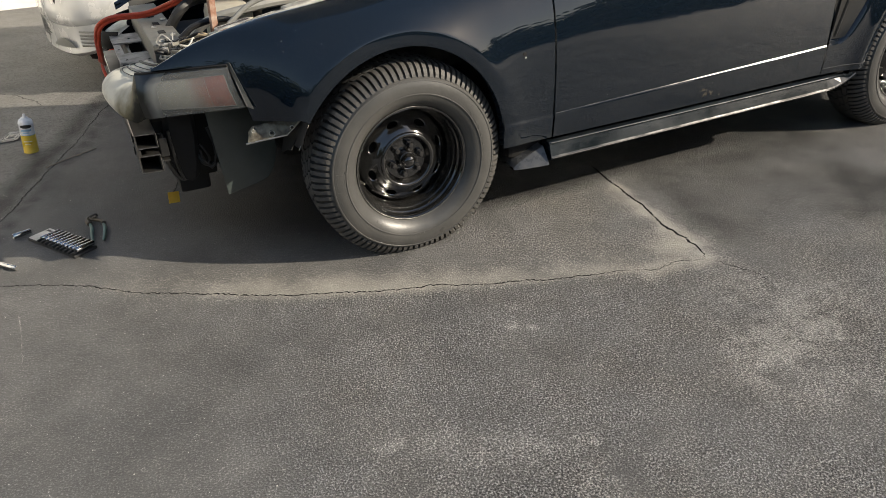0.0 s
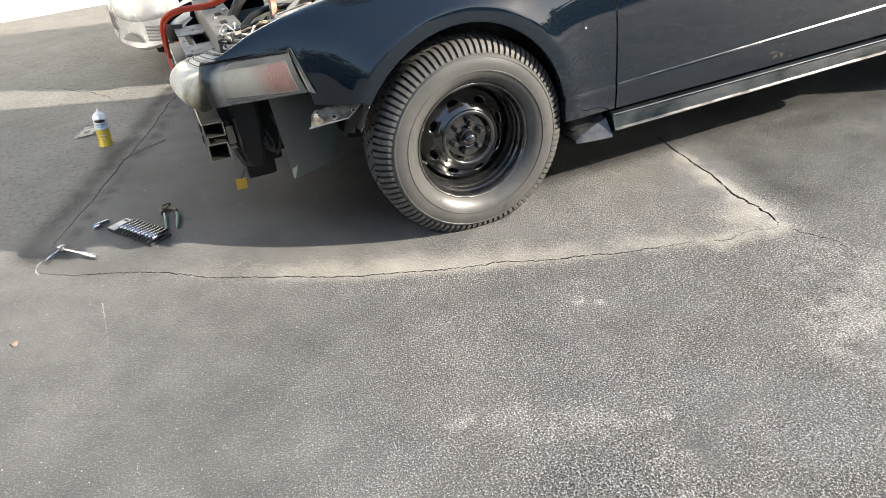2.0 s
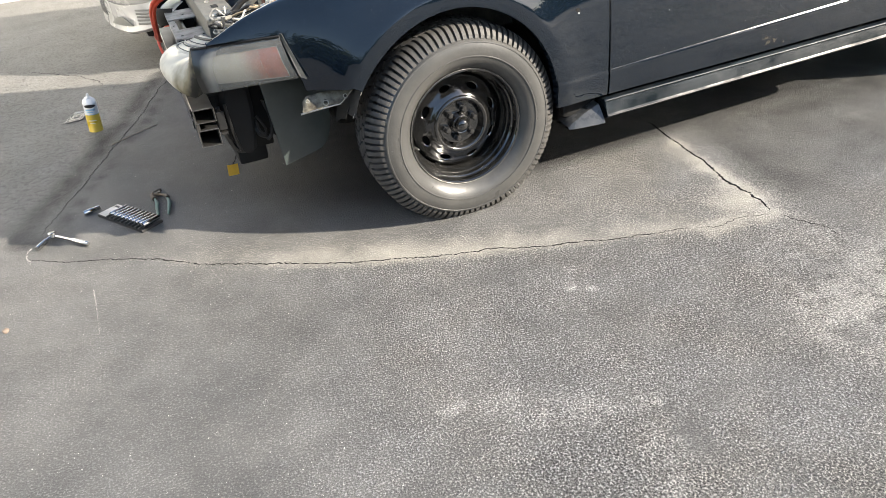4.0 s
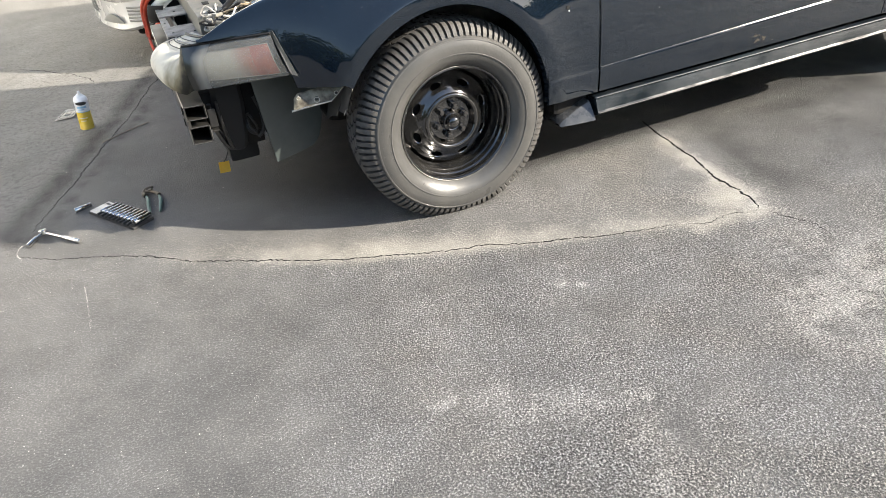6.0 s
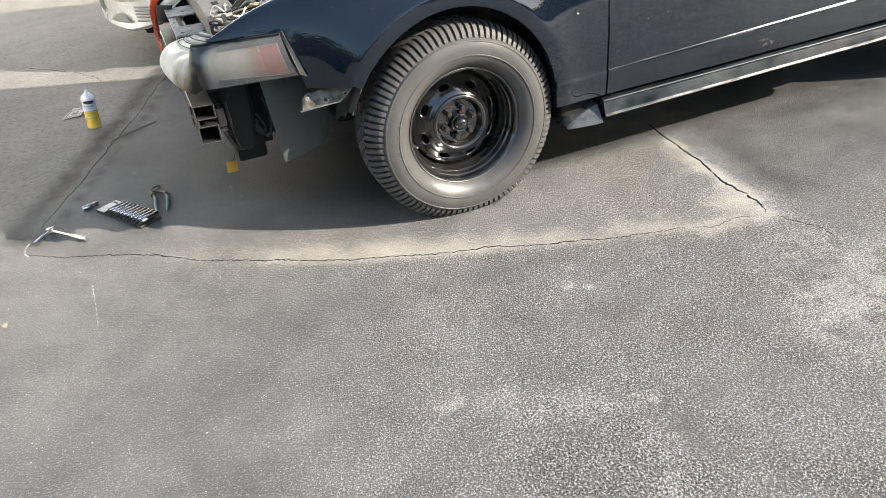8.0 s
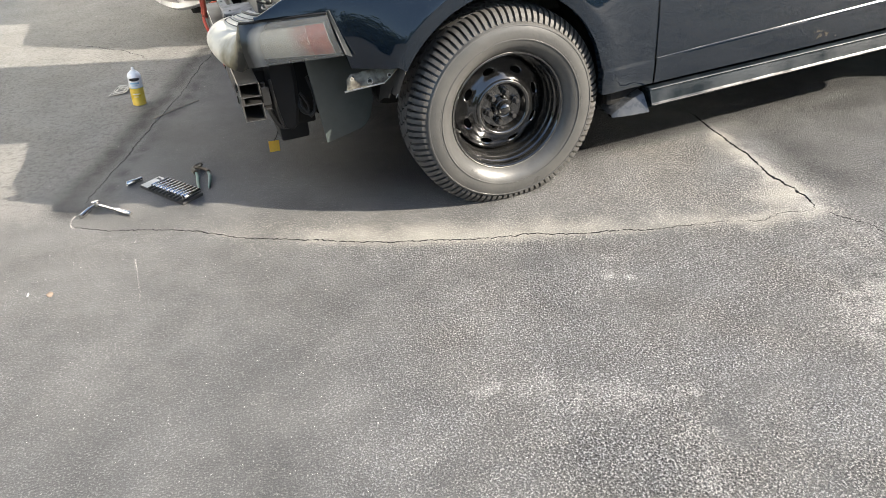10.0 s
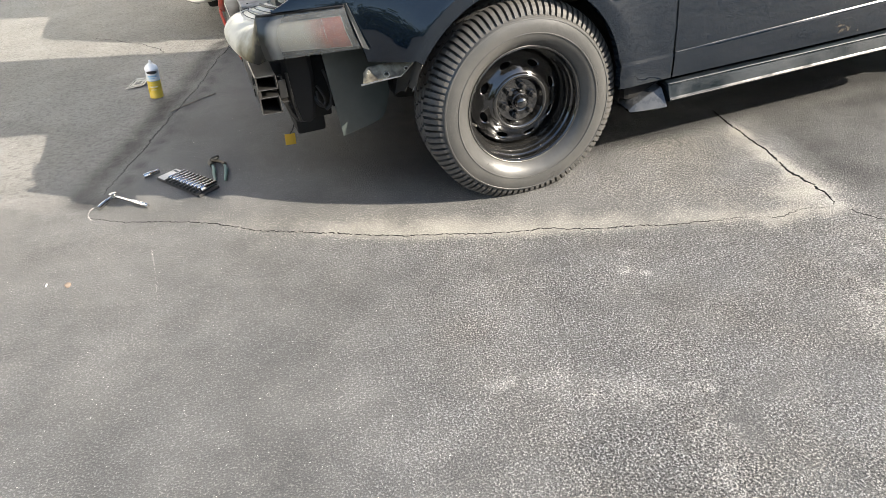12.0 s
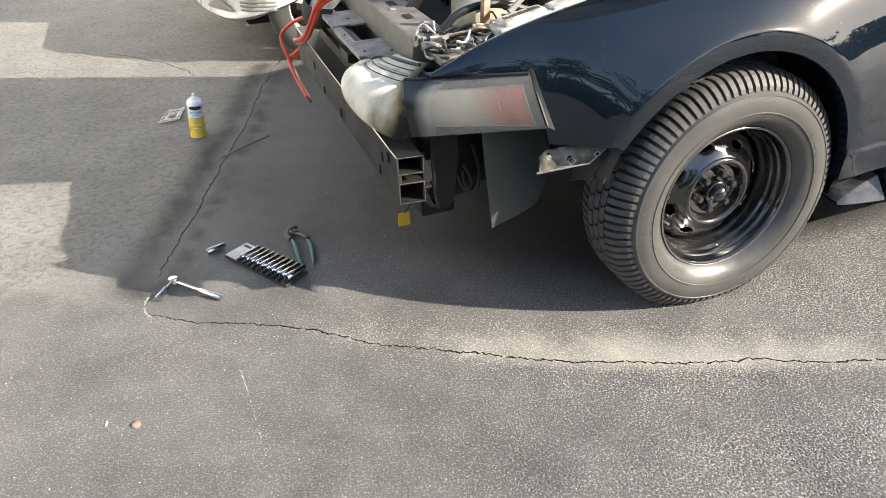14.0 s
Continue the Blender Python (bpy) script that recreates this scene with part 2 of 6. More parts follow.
# lighter than the skirt: the end piece's sun gleam is in the colour
SKIRT_END = surface("scuffed_skirt_end_paint", (0.050, 0.053, 0.057), 0.26, dirt=(0.13, 0.13, 0.125), dirt_amount=0.5, grain=90, stain=18, coat=0.4)
BLACK_STEEL = surface("gloss_black_wheel_enamel", (0.006, 0.006, 0.006), 0.10, dirt=(0.036, 0.034, 0.030), dirt_amount=0.35, grain=70, stain=12, coat=1.0, bump=0.0004, spec=0.9)
FILLER = surface("dull_grey_filler", (0.045, 0.047, 0.046), 0.42, dirt=(0.10, 0.098, 0.09), dirt_amount=0.5, stain=30)
BEAM_BLACK = surface("black_bumper_beam_paint", (0.012, 0.012, 0.012), 0.38, dirt=(0.045, 0.042, 0.037), dirt_amount=0.6, grain=50, stain=8)
BARE_EDGE = surface("bare_aluminium", (0.62, 0.60, 0.56), 0.35, 1.0, dirt=(0.2, 0.18, 0.15), dirt_amount=0.4)
BLACK_PLASTIC = surface("black_plastic", (0.007, 0.007, 0.007), 0.5, dirt=(0.024, 0.022, 0.02), dirt_amount=0.45)
# near-black base holds the shade of openings and underbody; dirt adds grime
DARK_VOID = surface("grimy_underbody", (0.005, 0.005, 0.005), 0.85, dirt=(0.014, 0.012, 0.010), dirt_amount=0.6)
GREY_STEEL = surface("dusty_grey_panel_steel", (0.125, 0.124, 0.112), 0.5, 0.25, dirt=(0.25, 0.237, 0.20), dirt_amount=0.8, grain=55, stain=17, bump=0.0008, spread=0.3)
PLATE_STEEL = surface("pale_grey_plate", (0.30, 0.29, 0.27), 0.5, 0.15, dirt=(0.10, 0.092, 0.08), dirt_amount=0.8, grain=70, stain=16, bump=0.0008, spread=0.3)
RUSTY = surface("flaking_bracket_steel", (0.20, 0.185, 0.14), 0.5, 0.2, dirt=(0.030, 0.021, 0.014), dirt_amount=1.0, grain=110, stain=30, bump=0.001, spread=0.35)
BROWN_STEEL = surface("rusty_brown_strut", (0.25, 0.12, 0.075), 0.7, 0.1, dirt=(0.5, 0.42, 0.35), dirt_amount=0.7, stain=30)
CREAM_PLASTIC = surface("aged_cream_plastic", (0.46, 0.42, 0.33), 0.5, dirt=(0.2, 0.17, 0.12), dirt_amount=0.5)
PALE_RAIL = surface("weathered_pale_plastic", (0.46, 0.45, 0.41), 0.5, dirt=(0.08, 0.075, 0.07), dirt_amount=0.8, stain=22)
FLAP = surface("dark_rubber_sheet", (0.030, 0.039, 0.037), 0.42, dirt=(0.055, 0.062, 0.058), dirt_amount=0.6, stain=10)
ORANGE = surface("orange_cable_jacket", (0.50, 0.055, 0.020), 0.42, dirt=(0.28, 0.03, 0.02), dirt_amount=0.6)
COPPER_DARK = surface("dark_cable_core", (0.05, 0.035, 0.03), 0.6)
RED = surface("red_cable_jacket", (0.55, 0.02, 0.02), 0.4)
WIRE_BEIGE = surface("beige_wire", (0.30, 0.235, 0.145), 0.5)
WIRE_GREY = surface("grey_hose", (0.20, 0.20, 0.185), 0.5)
CHROME = surface("chrome_tool_steel", (0.70, 0.70, 0.69), 0.17, 1.0, dirt=(0.3, 0.3, 0.3), dirt_amount=0.4, stain=40)
RAIL_BLACK = surface("black_rail_plastic", (0.028, 0.028, 0.028), 0.45)
RAIL_GREY = surface("grey_stamped_rail", (0.66, 0.65, 0.62), 0.4, 0.2, dirt=(0.3, 0.29, 0.26), dirt_amount=0.6, stain=30)
PLIER_GREEN = surface("green_grip_vinyl", (0.07, 0.155, 0.13), 0.45, dirt=(0.16, 0.18, 0.16), dirt_amount=0.5, stain=30)
PLIER_STEEL = surface("brown_worn_plier_steel", (0.10, 0.085, 0.065), 0.4, 0.7)
RUST_SPOT = surface("dull_rust_blister", (0.055, 0.044, 0.030), 0.7, dirt=(0.12, 0.10, 0.075), dirt_amount=0.5, stain=200)
CAN_WHITE = surface("white_can_lacquer", (0.72, 0.75, 0.78), 0.28, 0.1, grain=20, spread=0.04)
CAN_YELLOW = surface("yellow_can_lacquer", (0.64, 0.455, 0.045), 0.30, 0.1, grain=20, spread=0.08, dirt=(0.72, 0.60, 0.22), dirt_amount=0.4, stain=25)
CAN_BLUE = surface("pale_blue_print", (0.25, 0.45, 0.62), 0.3)
CAN_DARK = surface("dark_print", (0.03, 0.03, 0.03), 0.3)
WHITE_PLASTIC = surface("white_nozzle_plastic", (0.75, 0.75, 0.74), 0.4)
FOIL = surface("crumpled_foil_wrapper", (0.46, 0.45, 0.42), 0.32, 0.4, dirt=(0.12, 0.11, 0.10), dirt_amount=0.8, stain=34)
YELLOW_TAG = surface("yellow_plastic", (0.62, 0.36, 0.01), 0.4, grain=40)
AMBER = amber_material()
# bare metal of the beam's ends, and the rim's highlight ring
WORN_LIT_EDGE = surface("dull_bare_edge", (0.22, 0.215, 0.20), 0.45, 0.8, dirt=(0.03, 0.028, 0.025), dirt_amount=0.9, stain=60)
LUG = surface("black_lug_steel", (0.055, 0.055, 0.055), 0.22, 0.6, dirt=(0.10, 0.09, 0.08), dirt_amount=0.4, stain=30)
SILVER_PAINT = surface("silver_car_paint", (0.62, 0.62, 0.605), 0.24, 0.15, coat=0.8, dirt=(0.35, 0.33, 0.3), dirt_amount=0.4, grain=300, spread=0.06)
SIDING = surface("white_painted_siding", (0.78, 0.77, 0.73), 0.6, dirt=(0.6, 0.57, 0.5), dirt_amount=0.3, grain=25, spread=0.03)
TRIM_WHITE = surface("white_trim_board", (0.80, 0.80, 0.79), 0.5, dirt=(0.62, 0.6, 0.56), dirt_amount=0.3, spread=0.03)
STONE = surface("river_stone", (0.42, 0.40, 0.37), 0.7, dirt=(0.20, 0.18, 0.16), dirt_amount=0.8, grain=30, stain=9, spread=0.3)
GRIT = surface("pale_grit", (0.50, 0.48, 0.44), 0.8, spread=0.3)
LEAF = surface("dark_foliage", (0.045, 0.075, 0.025), 0.7, dirt=(0.09, 0.10, 0.03), dirt_amount=0.6, stain=0.6, spread=0.3)
TWIG = surface("dry_twig", (0.20, 0.17, 0.135), 0.6)


# ---------------------------------------------------------------- mesh tools
def finish(bm, name, material, smooth=True):
    bmesh.ops.recalc_face_normals(bm, faces=bm.faces)
    me = bpy.data.meshes.new(name)
    bm.to_mesh(me)
    bm.free()
    me.materials.append(material)
    for f in me.polygons:
        f.use_smooth = smooth
    if smooth:
        me.set_sharp_from_angle(angle=radians(38))
    return me


def part(name, bm, material, parent=None, label="", smooth=True, at=None):
    """Links a bmesh as one mesh object under a thing or a part."""
    ob = new(name, finish(bm, name, material, smooth))
    if at is not None:
        ob.matrix_basis = at
    if parent is not None:
        ob.parent = parent
    if label:
        tagged(ob, label)
    return ob


def thing(name, label, category, m=None, group="", kind=""):
    ob = new(name)
    if m is not None:
        ob.matrix_basis = m
    return tagged(ob, label, category, group, kind)


def curve_of(pts):
    """A smooth function through (x, y) knots."""
    xs = [p[0] for p in pts]
    ys = [p[1] for p in pts]
    n = len(xs)
    d = [(ys[i + 1] - ys[i]) / (xs[i + 1] - xs[i]) for i in range(n - 1)]
    m = [d[0]] + [(d[i - 1] + d[i]) / 2 for i in range(1, n - 1)] + [d[-1]]

    def f(x):
        if x <= xs[0]:
            return ys[0] + m[0] * (x - xs[0])
        if x >= xs[-1]:
            return ys[-1] + m[-1] * (x - xs[-1])
        i = max(k for k in range(n - 1) if xs[k] <= x)
        h = xs[i + 1] - xs[i]
        s = (x - xs[i]) / h
        return ((1 + 2 * s) * (1 - s) ** 2 * ys[i] + s * (1 - s) ** 2 * h * m[i] + s * s * (3 - 2 * s) * ys[i + 1] + s * s * (s - 1) * h * m[i + 1])
    return f


def spline(pts, steps=6):
    """Catmull-Rom points along a chain of corners."""
    p = [Vector(q) for q in pts]
    p = [2 * p[0] - p[1], *p, 2 * p[-1] - p[-2]]
    out = []
    for i in range(1, len(p) - 2):
        a, b, c, d = p[i - 1:i + 3]
        for k in range(steps):
            t = k / steps
            out.append(0.5 * (2 * b + (c - a) * t + (2 * a - 5 * b + 4 * c - d) * t * t + (3 * b - a - 3 * c + d) * t ** 3))
    return out + [p[-2]]


def grid(bm, rows, closed=False):
    vs = [[bm.verts.new(p) for p in row] for row in rows]
    for a, b in zip(vs, vs[1:]):
        n = len(a)
        for i in range(n if closed else n - 1):
            j = (i + 1) % n
            try:
                bm.faces.new((a[i], a[j], b[j], b[i]))
            except ValueError:
                pass
    return vs


def thicken(bm, depth):
    """Gives an open sheet a back and edges."""
    bmesh.ops.recalc_face_normals(bm, faces=bm.faces)
    r = bmesh.ops.solidify(bm, geom=list(bm.faces), thickness=depth)
    return r


def sweep(bm, pts, radius, sides=8, caps=True):
    pts = [Vector(p) for p in pts]
    up = Vector((0.13, 0.21, 0.97))
    rows = []
    for i, p in enumerate(pts):
        d = (pts[min(i + 1, len(pts) - 1)] - pts[max(i - 1, 0)]).normalized()
        side = d.cross(up)
        if side.length < 0.05:
            side = d.cross(Vector((1, 0, 0)))
        side.normalize()
        top = side.cross(d)
        r = radius(i / (len(pts) - 1)) if callable(radius) else radius
        rows.append([p + r * (math.cos(a) * side + math.sin(a) * top) for a in (2 * math.pi * k / sides for k in range(sides))])
    vs = grid(bm, rows, True)
    if caps:
        bm.faces.new(vs[0])
        bm.faces.new(vs[-1])


def box(bm, x0, x1, y0, y1, z0, z1, bevel=0.0, m=None):
    vs = bmesh.ops.create_cube(bm, size=1.0)["verts"]
    for v in vs:
        v.co = Vector((x0 + (v.co.x + 0.5) * (x1 - x0), y0 + (v.co.y + 0.5) * (y1 - y0), z0 + (v.co.z + 0.5) * (z1 - z0)))
    if bevel:
        es = list({e for v in vs for e in v.link_edges})
        r = bmesh.ops.bevel(bm, geom=es, offset=bevel, segments=2, affect="EDGES", profile=0.6)
        vs = list({v for f in r["faces"] for v in f.verts} | {v for v in vs if v.is_valid})
    if m is not None:
        bmesh.ops.transform(bm, matrix=m, verts=vs)
    return vs


def lathe(bm, prof, n=64, m=None, cap=False):
    """Turns (radius, y) points about the y axis."""
    rows = [[(r * math.cos(2 * math.pi * k / n), y, r * math.sin(2 * math.pi * k / n)) for k in range(n)] for r, y in prof]
    vs = grid(bm, rows, True)
    if cap:
        bm.faces.new(vs[-1])
    if m is not None:
        bmesh.ops.transform(bm, matrix=m, verts=[v for row in vs for v in row])
    return vs


def fbm(x, y, scale, octaves=4):
    return noise.fractal(Vector((x * scale, y * scale, 3.7)), 1.0, 2.0, octaves)


# ---------------------------------------------------------------- ground
CRACKS = [
    ("A", [(-1.64, 0.62), (-1.50, 0.51), (-1.34, 0.43), (-1.19, 0.35), (-1.11, 0.27), (-0.96, 0.16), (-0.82, 0.07), (-0.68, -0.01), (-0.55, -0.09), (-0.34, -0.18), (-0.18, -0.25), (0.02, -0.33), (0.25, -0.43), (0.42, -0.49), (0.58, -0.53)], 0.0025),
    ("A2", [(0.60, -0.545), (0.68, -0.585), (0.78, -0.575), (0.87, -0.605)], 0.0011),
    ("B", [(0.893, -0.600), (0.912, -0.535), (0.922, -0.45), (0.933, -0.339), (0.955, -0.22), (0.978, -0.118), (1.001, 0.116), (1.027, 0.231), (1.04, 0.33)], 0.0044),
    ("B2", [(0.90, -0.63), (0.925, -0.70), (0.96, -0.78), (0.95, -0.86)], 0.0016),
    ("C", [(-1.60, 0.822), (-1.575, 0.893), (-1.543, 0.958), (-1.512, 1.047), (-1.482, 1.122), (-1.444, 1.211), (-1.366, 1.414), (-1.28, 1.664), (-1.222, 1.812), (-1.178, 1.917), (-1.116, 2.073), (-1.056, 2.29), (-0.991, 2.483), (-0.917, 2.693), (-0.80, 2.96), (-0.66, 3.25)], 0.0025),
    ("D", [(-1.812, 3.648), (-1.613, 3.42), (-1.456, 3.221), (-1.34, 3.015), (-1.298, 2.876)], 0.0028),
]


def jagged(pts, seed):
    rnd = random.Random(seed)
    fine = []
    for a, b in zip(pts, pts[1:]):
        a, b = Vector((*a, 0)), Vector((*b, 0))
        n = max(2, int((b - a).length / 0.007))
        fine += [a.lerp(b, k / n) for k in range(n)]
    fine.append(Vector((*pts[-1], 0)))
    w = 0.0
    out = []
    for i, p in enumerate(fine):
        d = (fine[min(i + 1, len(fine) - 1)] - fine[max(0, i - 1)]).normalized()
        w = 0.45 * w + rnd.uniform(-0.0050, 0.0050)
        out.append(p + Vector((-d.y, d.x, 0)) * (w + 0.012 * noise.noise(Vector((p.x * 7, p.y * 7, seed)))))
    return out


CRACK_LINES = {k: jagged(p, i) for i, (k, p, w) in enumerate(CRACKS)}


def line_distance(x, y, line):
    best, side = 9.0, 0.0
    for a, b in zip(line, line[1:]):
        dx, dy = b[0] - a[0], b[1] - a[1]
        t = max(0.0, min(1.0, ((x - a[0]) * dx + (y - a[1]) * dy) / (dx * dx + dy * dy)))
        ex, ey = x - a[0] - t * dx, y - a[1] - t * dy
        d = math.hypot(ex, ey)
        if d < best:
            best, side = d, dx * ey - dy * ex
    return best, side


# bleached patches and small pale stains: middle, reach, strength
PALE_PATCHES = [
    (0.73, -1.13, 0.16, 0.09, 1.6), (0.90, -1.08, 0.18, 0.10, 1.25), (1.06, -1.00, 0.20, 0.07, 0.5), (0.68, -0.90, 0.07, 0.10, 0.45), (0.60, -1.05, 0.06, 0.10, 0.5), (0.51, -1.22, 0.07, 0.09, 0.45), (0.84, -0.86, 0.12, 0.14, 0.55), (0.72, -1.33, 0.18, 0.07, 0.5),
    (-0.052, -1.180, 0.032, 0.020, 1.4), (-0.056, -1.252, 0.020, 0.016, 1.3), (0.039, -0.637, 0.018, 0.013, 1.4), (0.102, -0.543, 0.017, 0.012, 1.3), (0.100, -0.674, 0.015, 0.011, 1.1), (-0.493, -0.951, 0.042, 0.016, 1.1), (0.333, -1.510, 0.024, 0.020, 1.0), (-0.315, -1.093, 0.030, 0.014, 0.8),
    (-0.40, -1.01, 0.09, 0.04, 0.35), (-0.287, -1.075, 0.09, 0.04, 0.5), (-0.205, -1.150, 0.06, 0.05, 0.6), (-0.150, -1.235, 0.05, 0.06, 0.7), (-0.130, -1.34, 0.05, 0.07, 0.75), (-0.180, -1.45, 0.06, 0.07, 0.6), (-0.92, -0.86, 0.10, 0.05, 0.10), (1.84, -0.14, 0.25, 0.05, 0.3),
]
# places where the darker seal coat has kept: middle, reach, strength
DARK_PATCHES = [
    (-0.035, -1.33, 0.055, 0.10, 0.65), (0.12, -1.24, 0.10, 0.06, 0.45), (0.28, -0.80, 0.26, 0.08, 0.40), (0.02, -0.46, 0.20, 0.05, 0.50), (-0.30, -0.42, 0.18, 0.06, 0.40), (-0.62, -0.36, 0.20, 0.12, 0.30),
    (1.22, -0.20, 0.16, 0.12, 0.45), (1.10, -0.62, 0.10, 0.16, 0.45), (0.86, -0.96, 0.16, 0.05, 0.30), (0.30, -1.36, 0.10, 0.10, 0.35), (1.75, 0.05, 0.30, 0.08, 0.35), (0.42, -1.02, 0.10, 0.10, 0.25), (-1.15, -0.75, 0.45, 0.55, 0.28),
]


def build_ground():
    from mathutils import geometry
    rnd = random.Random(4)
    pts, edges, loops = [], [], []
    for i, (k, p, w) in enumerate(CRACKS):
        line = CRACK_LINES[k]
        n = len(line)
        left, right = [], []
        for j, q in enumerate(line):
            d = (line[min(j + 1, n - 1)] - line[max(0, j - 1)]).normalized()
            nrm = Vector((-d.y, d.x, 0))
            taper = min(1.0, 0.25 + 6.0 * min(j, n - 1 - j) / n)
            h = w * taper * rnd.uniform(0.25, 1.55)
            left.append(q + nrm * h)
            right.append(q - nrm * h)
        ring = left + right[::-1]
        base = len(pts)
        pts += [Vector((v.x, v.y)) for v in ring]
        edges += [(base + a, base + (a + 1) % len(ring)) for a in range(len(ring))]
        loops.append((base, n))
    near = 0.05
    for a in range(-48, 50):
        for b in range(-56, 100):
            x, y = a * near, b * near - 0.0
            pts.append(Vector((x + rnd.uniform(-0.008, 0.008), y + rnd.uniform(-0.008, 0.008))))
    for a in range(80):
        for b in range(44):
            pts.append(Vector((-0.79 + 0.0253 * a + rnd.uniform(-0.005, 0.005), -1.52 + 0.0257 * b + rnd.uniform(-0.005, 0.005))))
    for r in (3.6, 5, 7, 10, 15, 25, 45, 90, 200, 500, 1500):
        for k in range(32):
            pts.append(Vector((r * 1.6 * math.cos(k * math.pi / 16), 1.0 + r * 1.6 * math.sin(k * math.pi / 16))))
    co, _, faces, orig, _, _ = geometry.delaunay_2d_cdt(pts, edges, [], 0, 1e-5)
    lookup = {}
    for i, src in enumerate(orig):
        for s in src:
            lookup[s] = i
    polys = []
    for base, n in loops:
        polys.append([(pts[base + j], pts[base + 2 * n - 1 - j]) for j in range(n)])
    inside = set()
    for base, n in loops:
        ids = {lookup[base + j] for j in range(2 * n) if base + j in lookup}
        inside.add(frozenset(ids))
    me = bpy.data.meshes.new("ground")
    keep = []
    for f in faces:
        drop = False
        for ids in inside:
            if all(i in ids for i in f):
                c = sum((co[i] for i in f), Vector((0, 0))) / len(f)
                for (k, p, w) in CRACKS:
                    d, _ = line_distance(c.x, c.y, CRACK_LINES[k])
                    if d < w * 1.1:
                        drop = True
                        break
        if not drop:
            keep.append(tuple(f))
    verts = [(v.x, v.y, 0.0) for v in co]
    walls = []
    for (base, n), (k, p, w) in zip(loops, CRACKS):
        line = CRACK_LINES[k]
        start = len(verts)
        verts += [(q.x, q.y, -2.2 * w - 0.004) for q in line]
        for j in range(n - 1):
            l0, l1 = lookup.get(base + j), lookup.get(base + j + 1)
            r0, r1 = lookup.get(base + 2 * n - 1 - j), lookup.get(base + 2 * n - 2 - j)
            if None in (l0, l1, r0, r1):
                continue
            walls += [(l0, l1, start + j + 1, start + j), (start + j, start + j + 1, r1, r0)]
    me.from_pydata(verts, [], keep + walls)
    me.materials.append(ASPHALT)
    me.materials.append(CRACK)
    for i, f in enumerate(me.polygons):
        f.material_index = 1 if i >= len(keep) else 0
        f.use_smooth = False
    for layer in ("dust", "seal_and_shade", "worn", "pitted", "pale"):
        me.attributes.new(layer, "FLOAT", "POINT")
    dust, seal_and_shade, worn, pitted, pale = (me.attributes[layer] for layer in ("dust", "seal_and_shade", "worn", "pitted", "pale"))
    coarse = {k: p for k, p, w in CRACKS}
    for i, v in enumerate(verts):
        x, y = v[0], v[1]
        if abs(x) > 4 or not -4 < y < 6:
            worn.data[i].value = 0.3
            continue
        n1, n2 = fbm(x, y, 2.2), fbm(x + 9, y, 9.0)
        da, sa = line_distance(x, y, coarse["A"])
        db, sb = line_distance(x, y, coarse["B"])
        dc, sc = line_distance(x, y, coarse["C"])
        dd, _ = line_distance(x, y, coarse["A2"])
        along = max(0.0, 1.0 - ((x + 0.42) / 0.95) ** 2) if x < -0.42 else max(0.0, 1.0 - ((x + 0.42) / 2.0) ** 2)
        wide = 0.17 if sa > 0 else 0.05
        d = along * (0.84 + 0.25 * n1 + 0.20 * n2) * math.exp(-(da / wide) ** 2)
        d = max(d, (0.85 + 0.4 * n2) * math.exp(-(min(db if sb > 0 else 2.2 * db, dd * 1.3) / (0.085 + 0.05 * n2)) ** 2) * (1 if y < 0.1 else 0.35))
        corner = math.hypot(x - 0.86, y + 0.50)
        d = max(d, (1.0 + 0.3 * n2) * math.exp(-(corner / 0.14) ** 2))
        if sa > 0 and 0.15 < x < 1.0 and y < 0.15:
            d = max(d, 0.32 + 0.30 * n1)
        dust.data[i].value = max(0.0, min(1.0, d + 0.05 * n2))
        s = (math.exp(-((abs(dc - 0.080) / 0.062) ** 2)) if sc > 0 else 0.85 * math.exp(-((abs(dc - 0.055) / 0.026) ** 2))) * (1 if y < 2.9 else 0.3)
        # painted shade: darkens the ground inside the car's cast shadow
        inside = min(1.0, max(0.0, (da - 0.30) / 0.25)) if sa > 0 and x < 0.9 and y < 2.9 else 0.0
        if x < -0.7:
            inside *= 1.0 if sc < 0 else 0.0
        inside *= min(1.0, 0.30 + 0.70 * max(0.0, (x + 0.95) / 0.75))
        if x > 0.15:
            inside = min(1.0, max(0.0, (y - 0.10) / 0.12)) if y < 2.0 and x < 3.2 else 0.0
        kept = sum(k * math.exp(-(((x - px) / rx) ** 2 + ((y - py) / ry) ** 2)) for px, py, rx, ry, k in DARK_PATCHES) * (1.0 + 0.8 * n2)
        seal_and_shade.data[i].value = max(0.0, min(1.0, max(s * (1.0 + 0.5 * n2), inside * (0.98 + 0.08 * n1), 0.42 * kept)))
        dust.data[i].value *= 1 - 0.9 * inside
        right_of = 0.0
        if x > 0.9 and y > -0.70 and db < 2.3:
            right_of = min(1.0, max(0.0, (db - 0.07) / 0.10)) if x > 0.90 + 0.16 * (y + 0.6) else 0.0
            right_of *= min(1.0, (2.3 - db) / 1.1) * min(1.0, max(0.0, (y + 0.70 + 0.08 * n1) / 0.20))
            seal_and_shade.data[i].value = max(seal_and_shade.data[i].value, right_of * (0.70 + 0.5 * n1 + 0.3 * n2))
        patch = sum(k * math.exp(-(((x - px) / rx) ** 2 + ((y - py) / ry) ** 2)) for px, py, rx, ry, k in PALE_PATCHES)
        old = min(1.0, max(0.0, (y - 0.55 + 0.2 * n1) / 0.5))
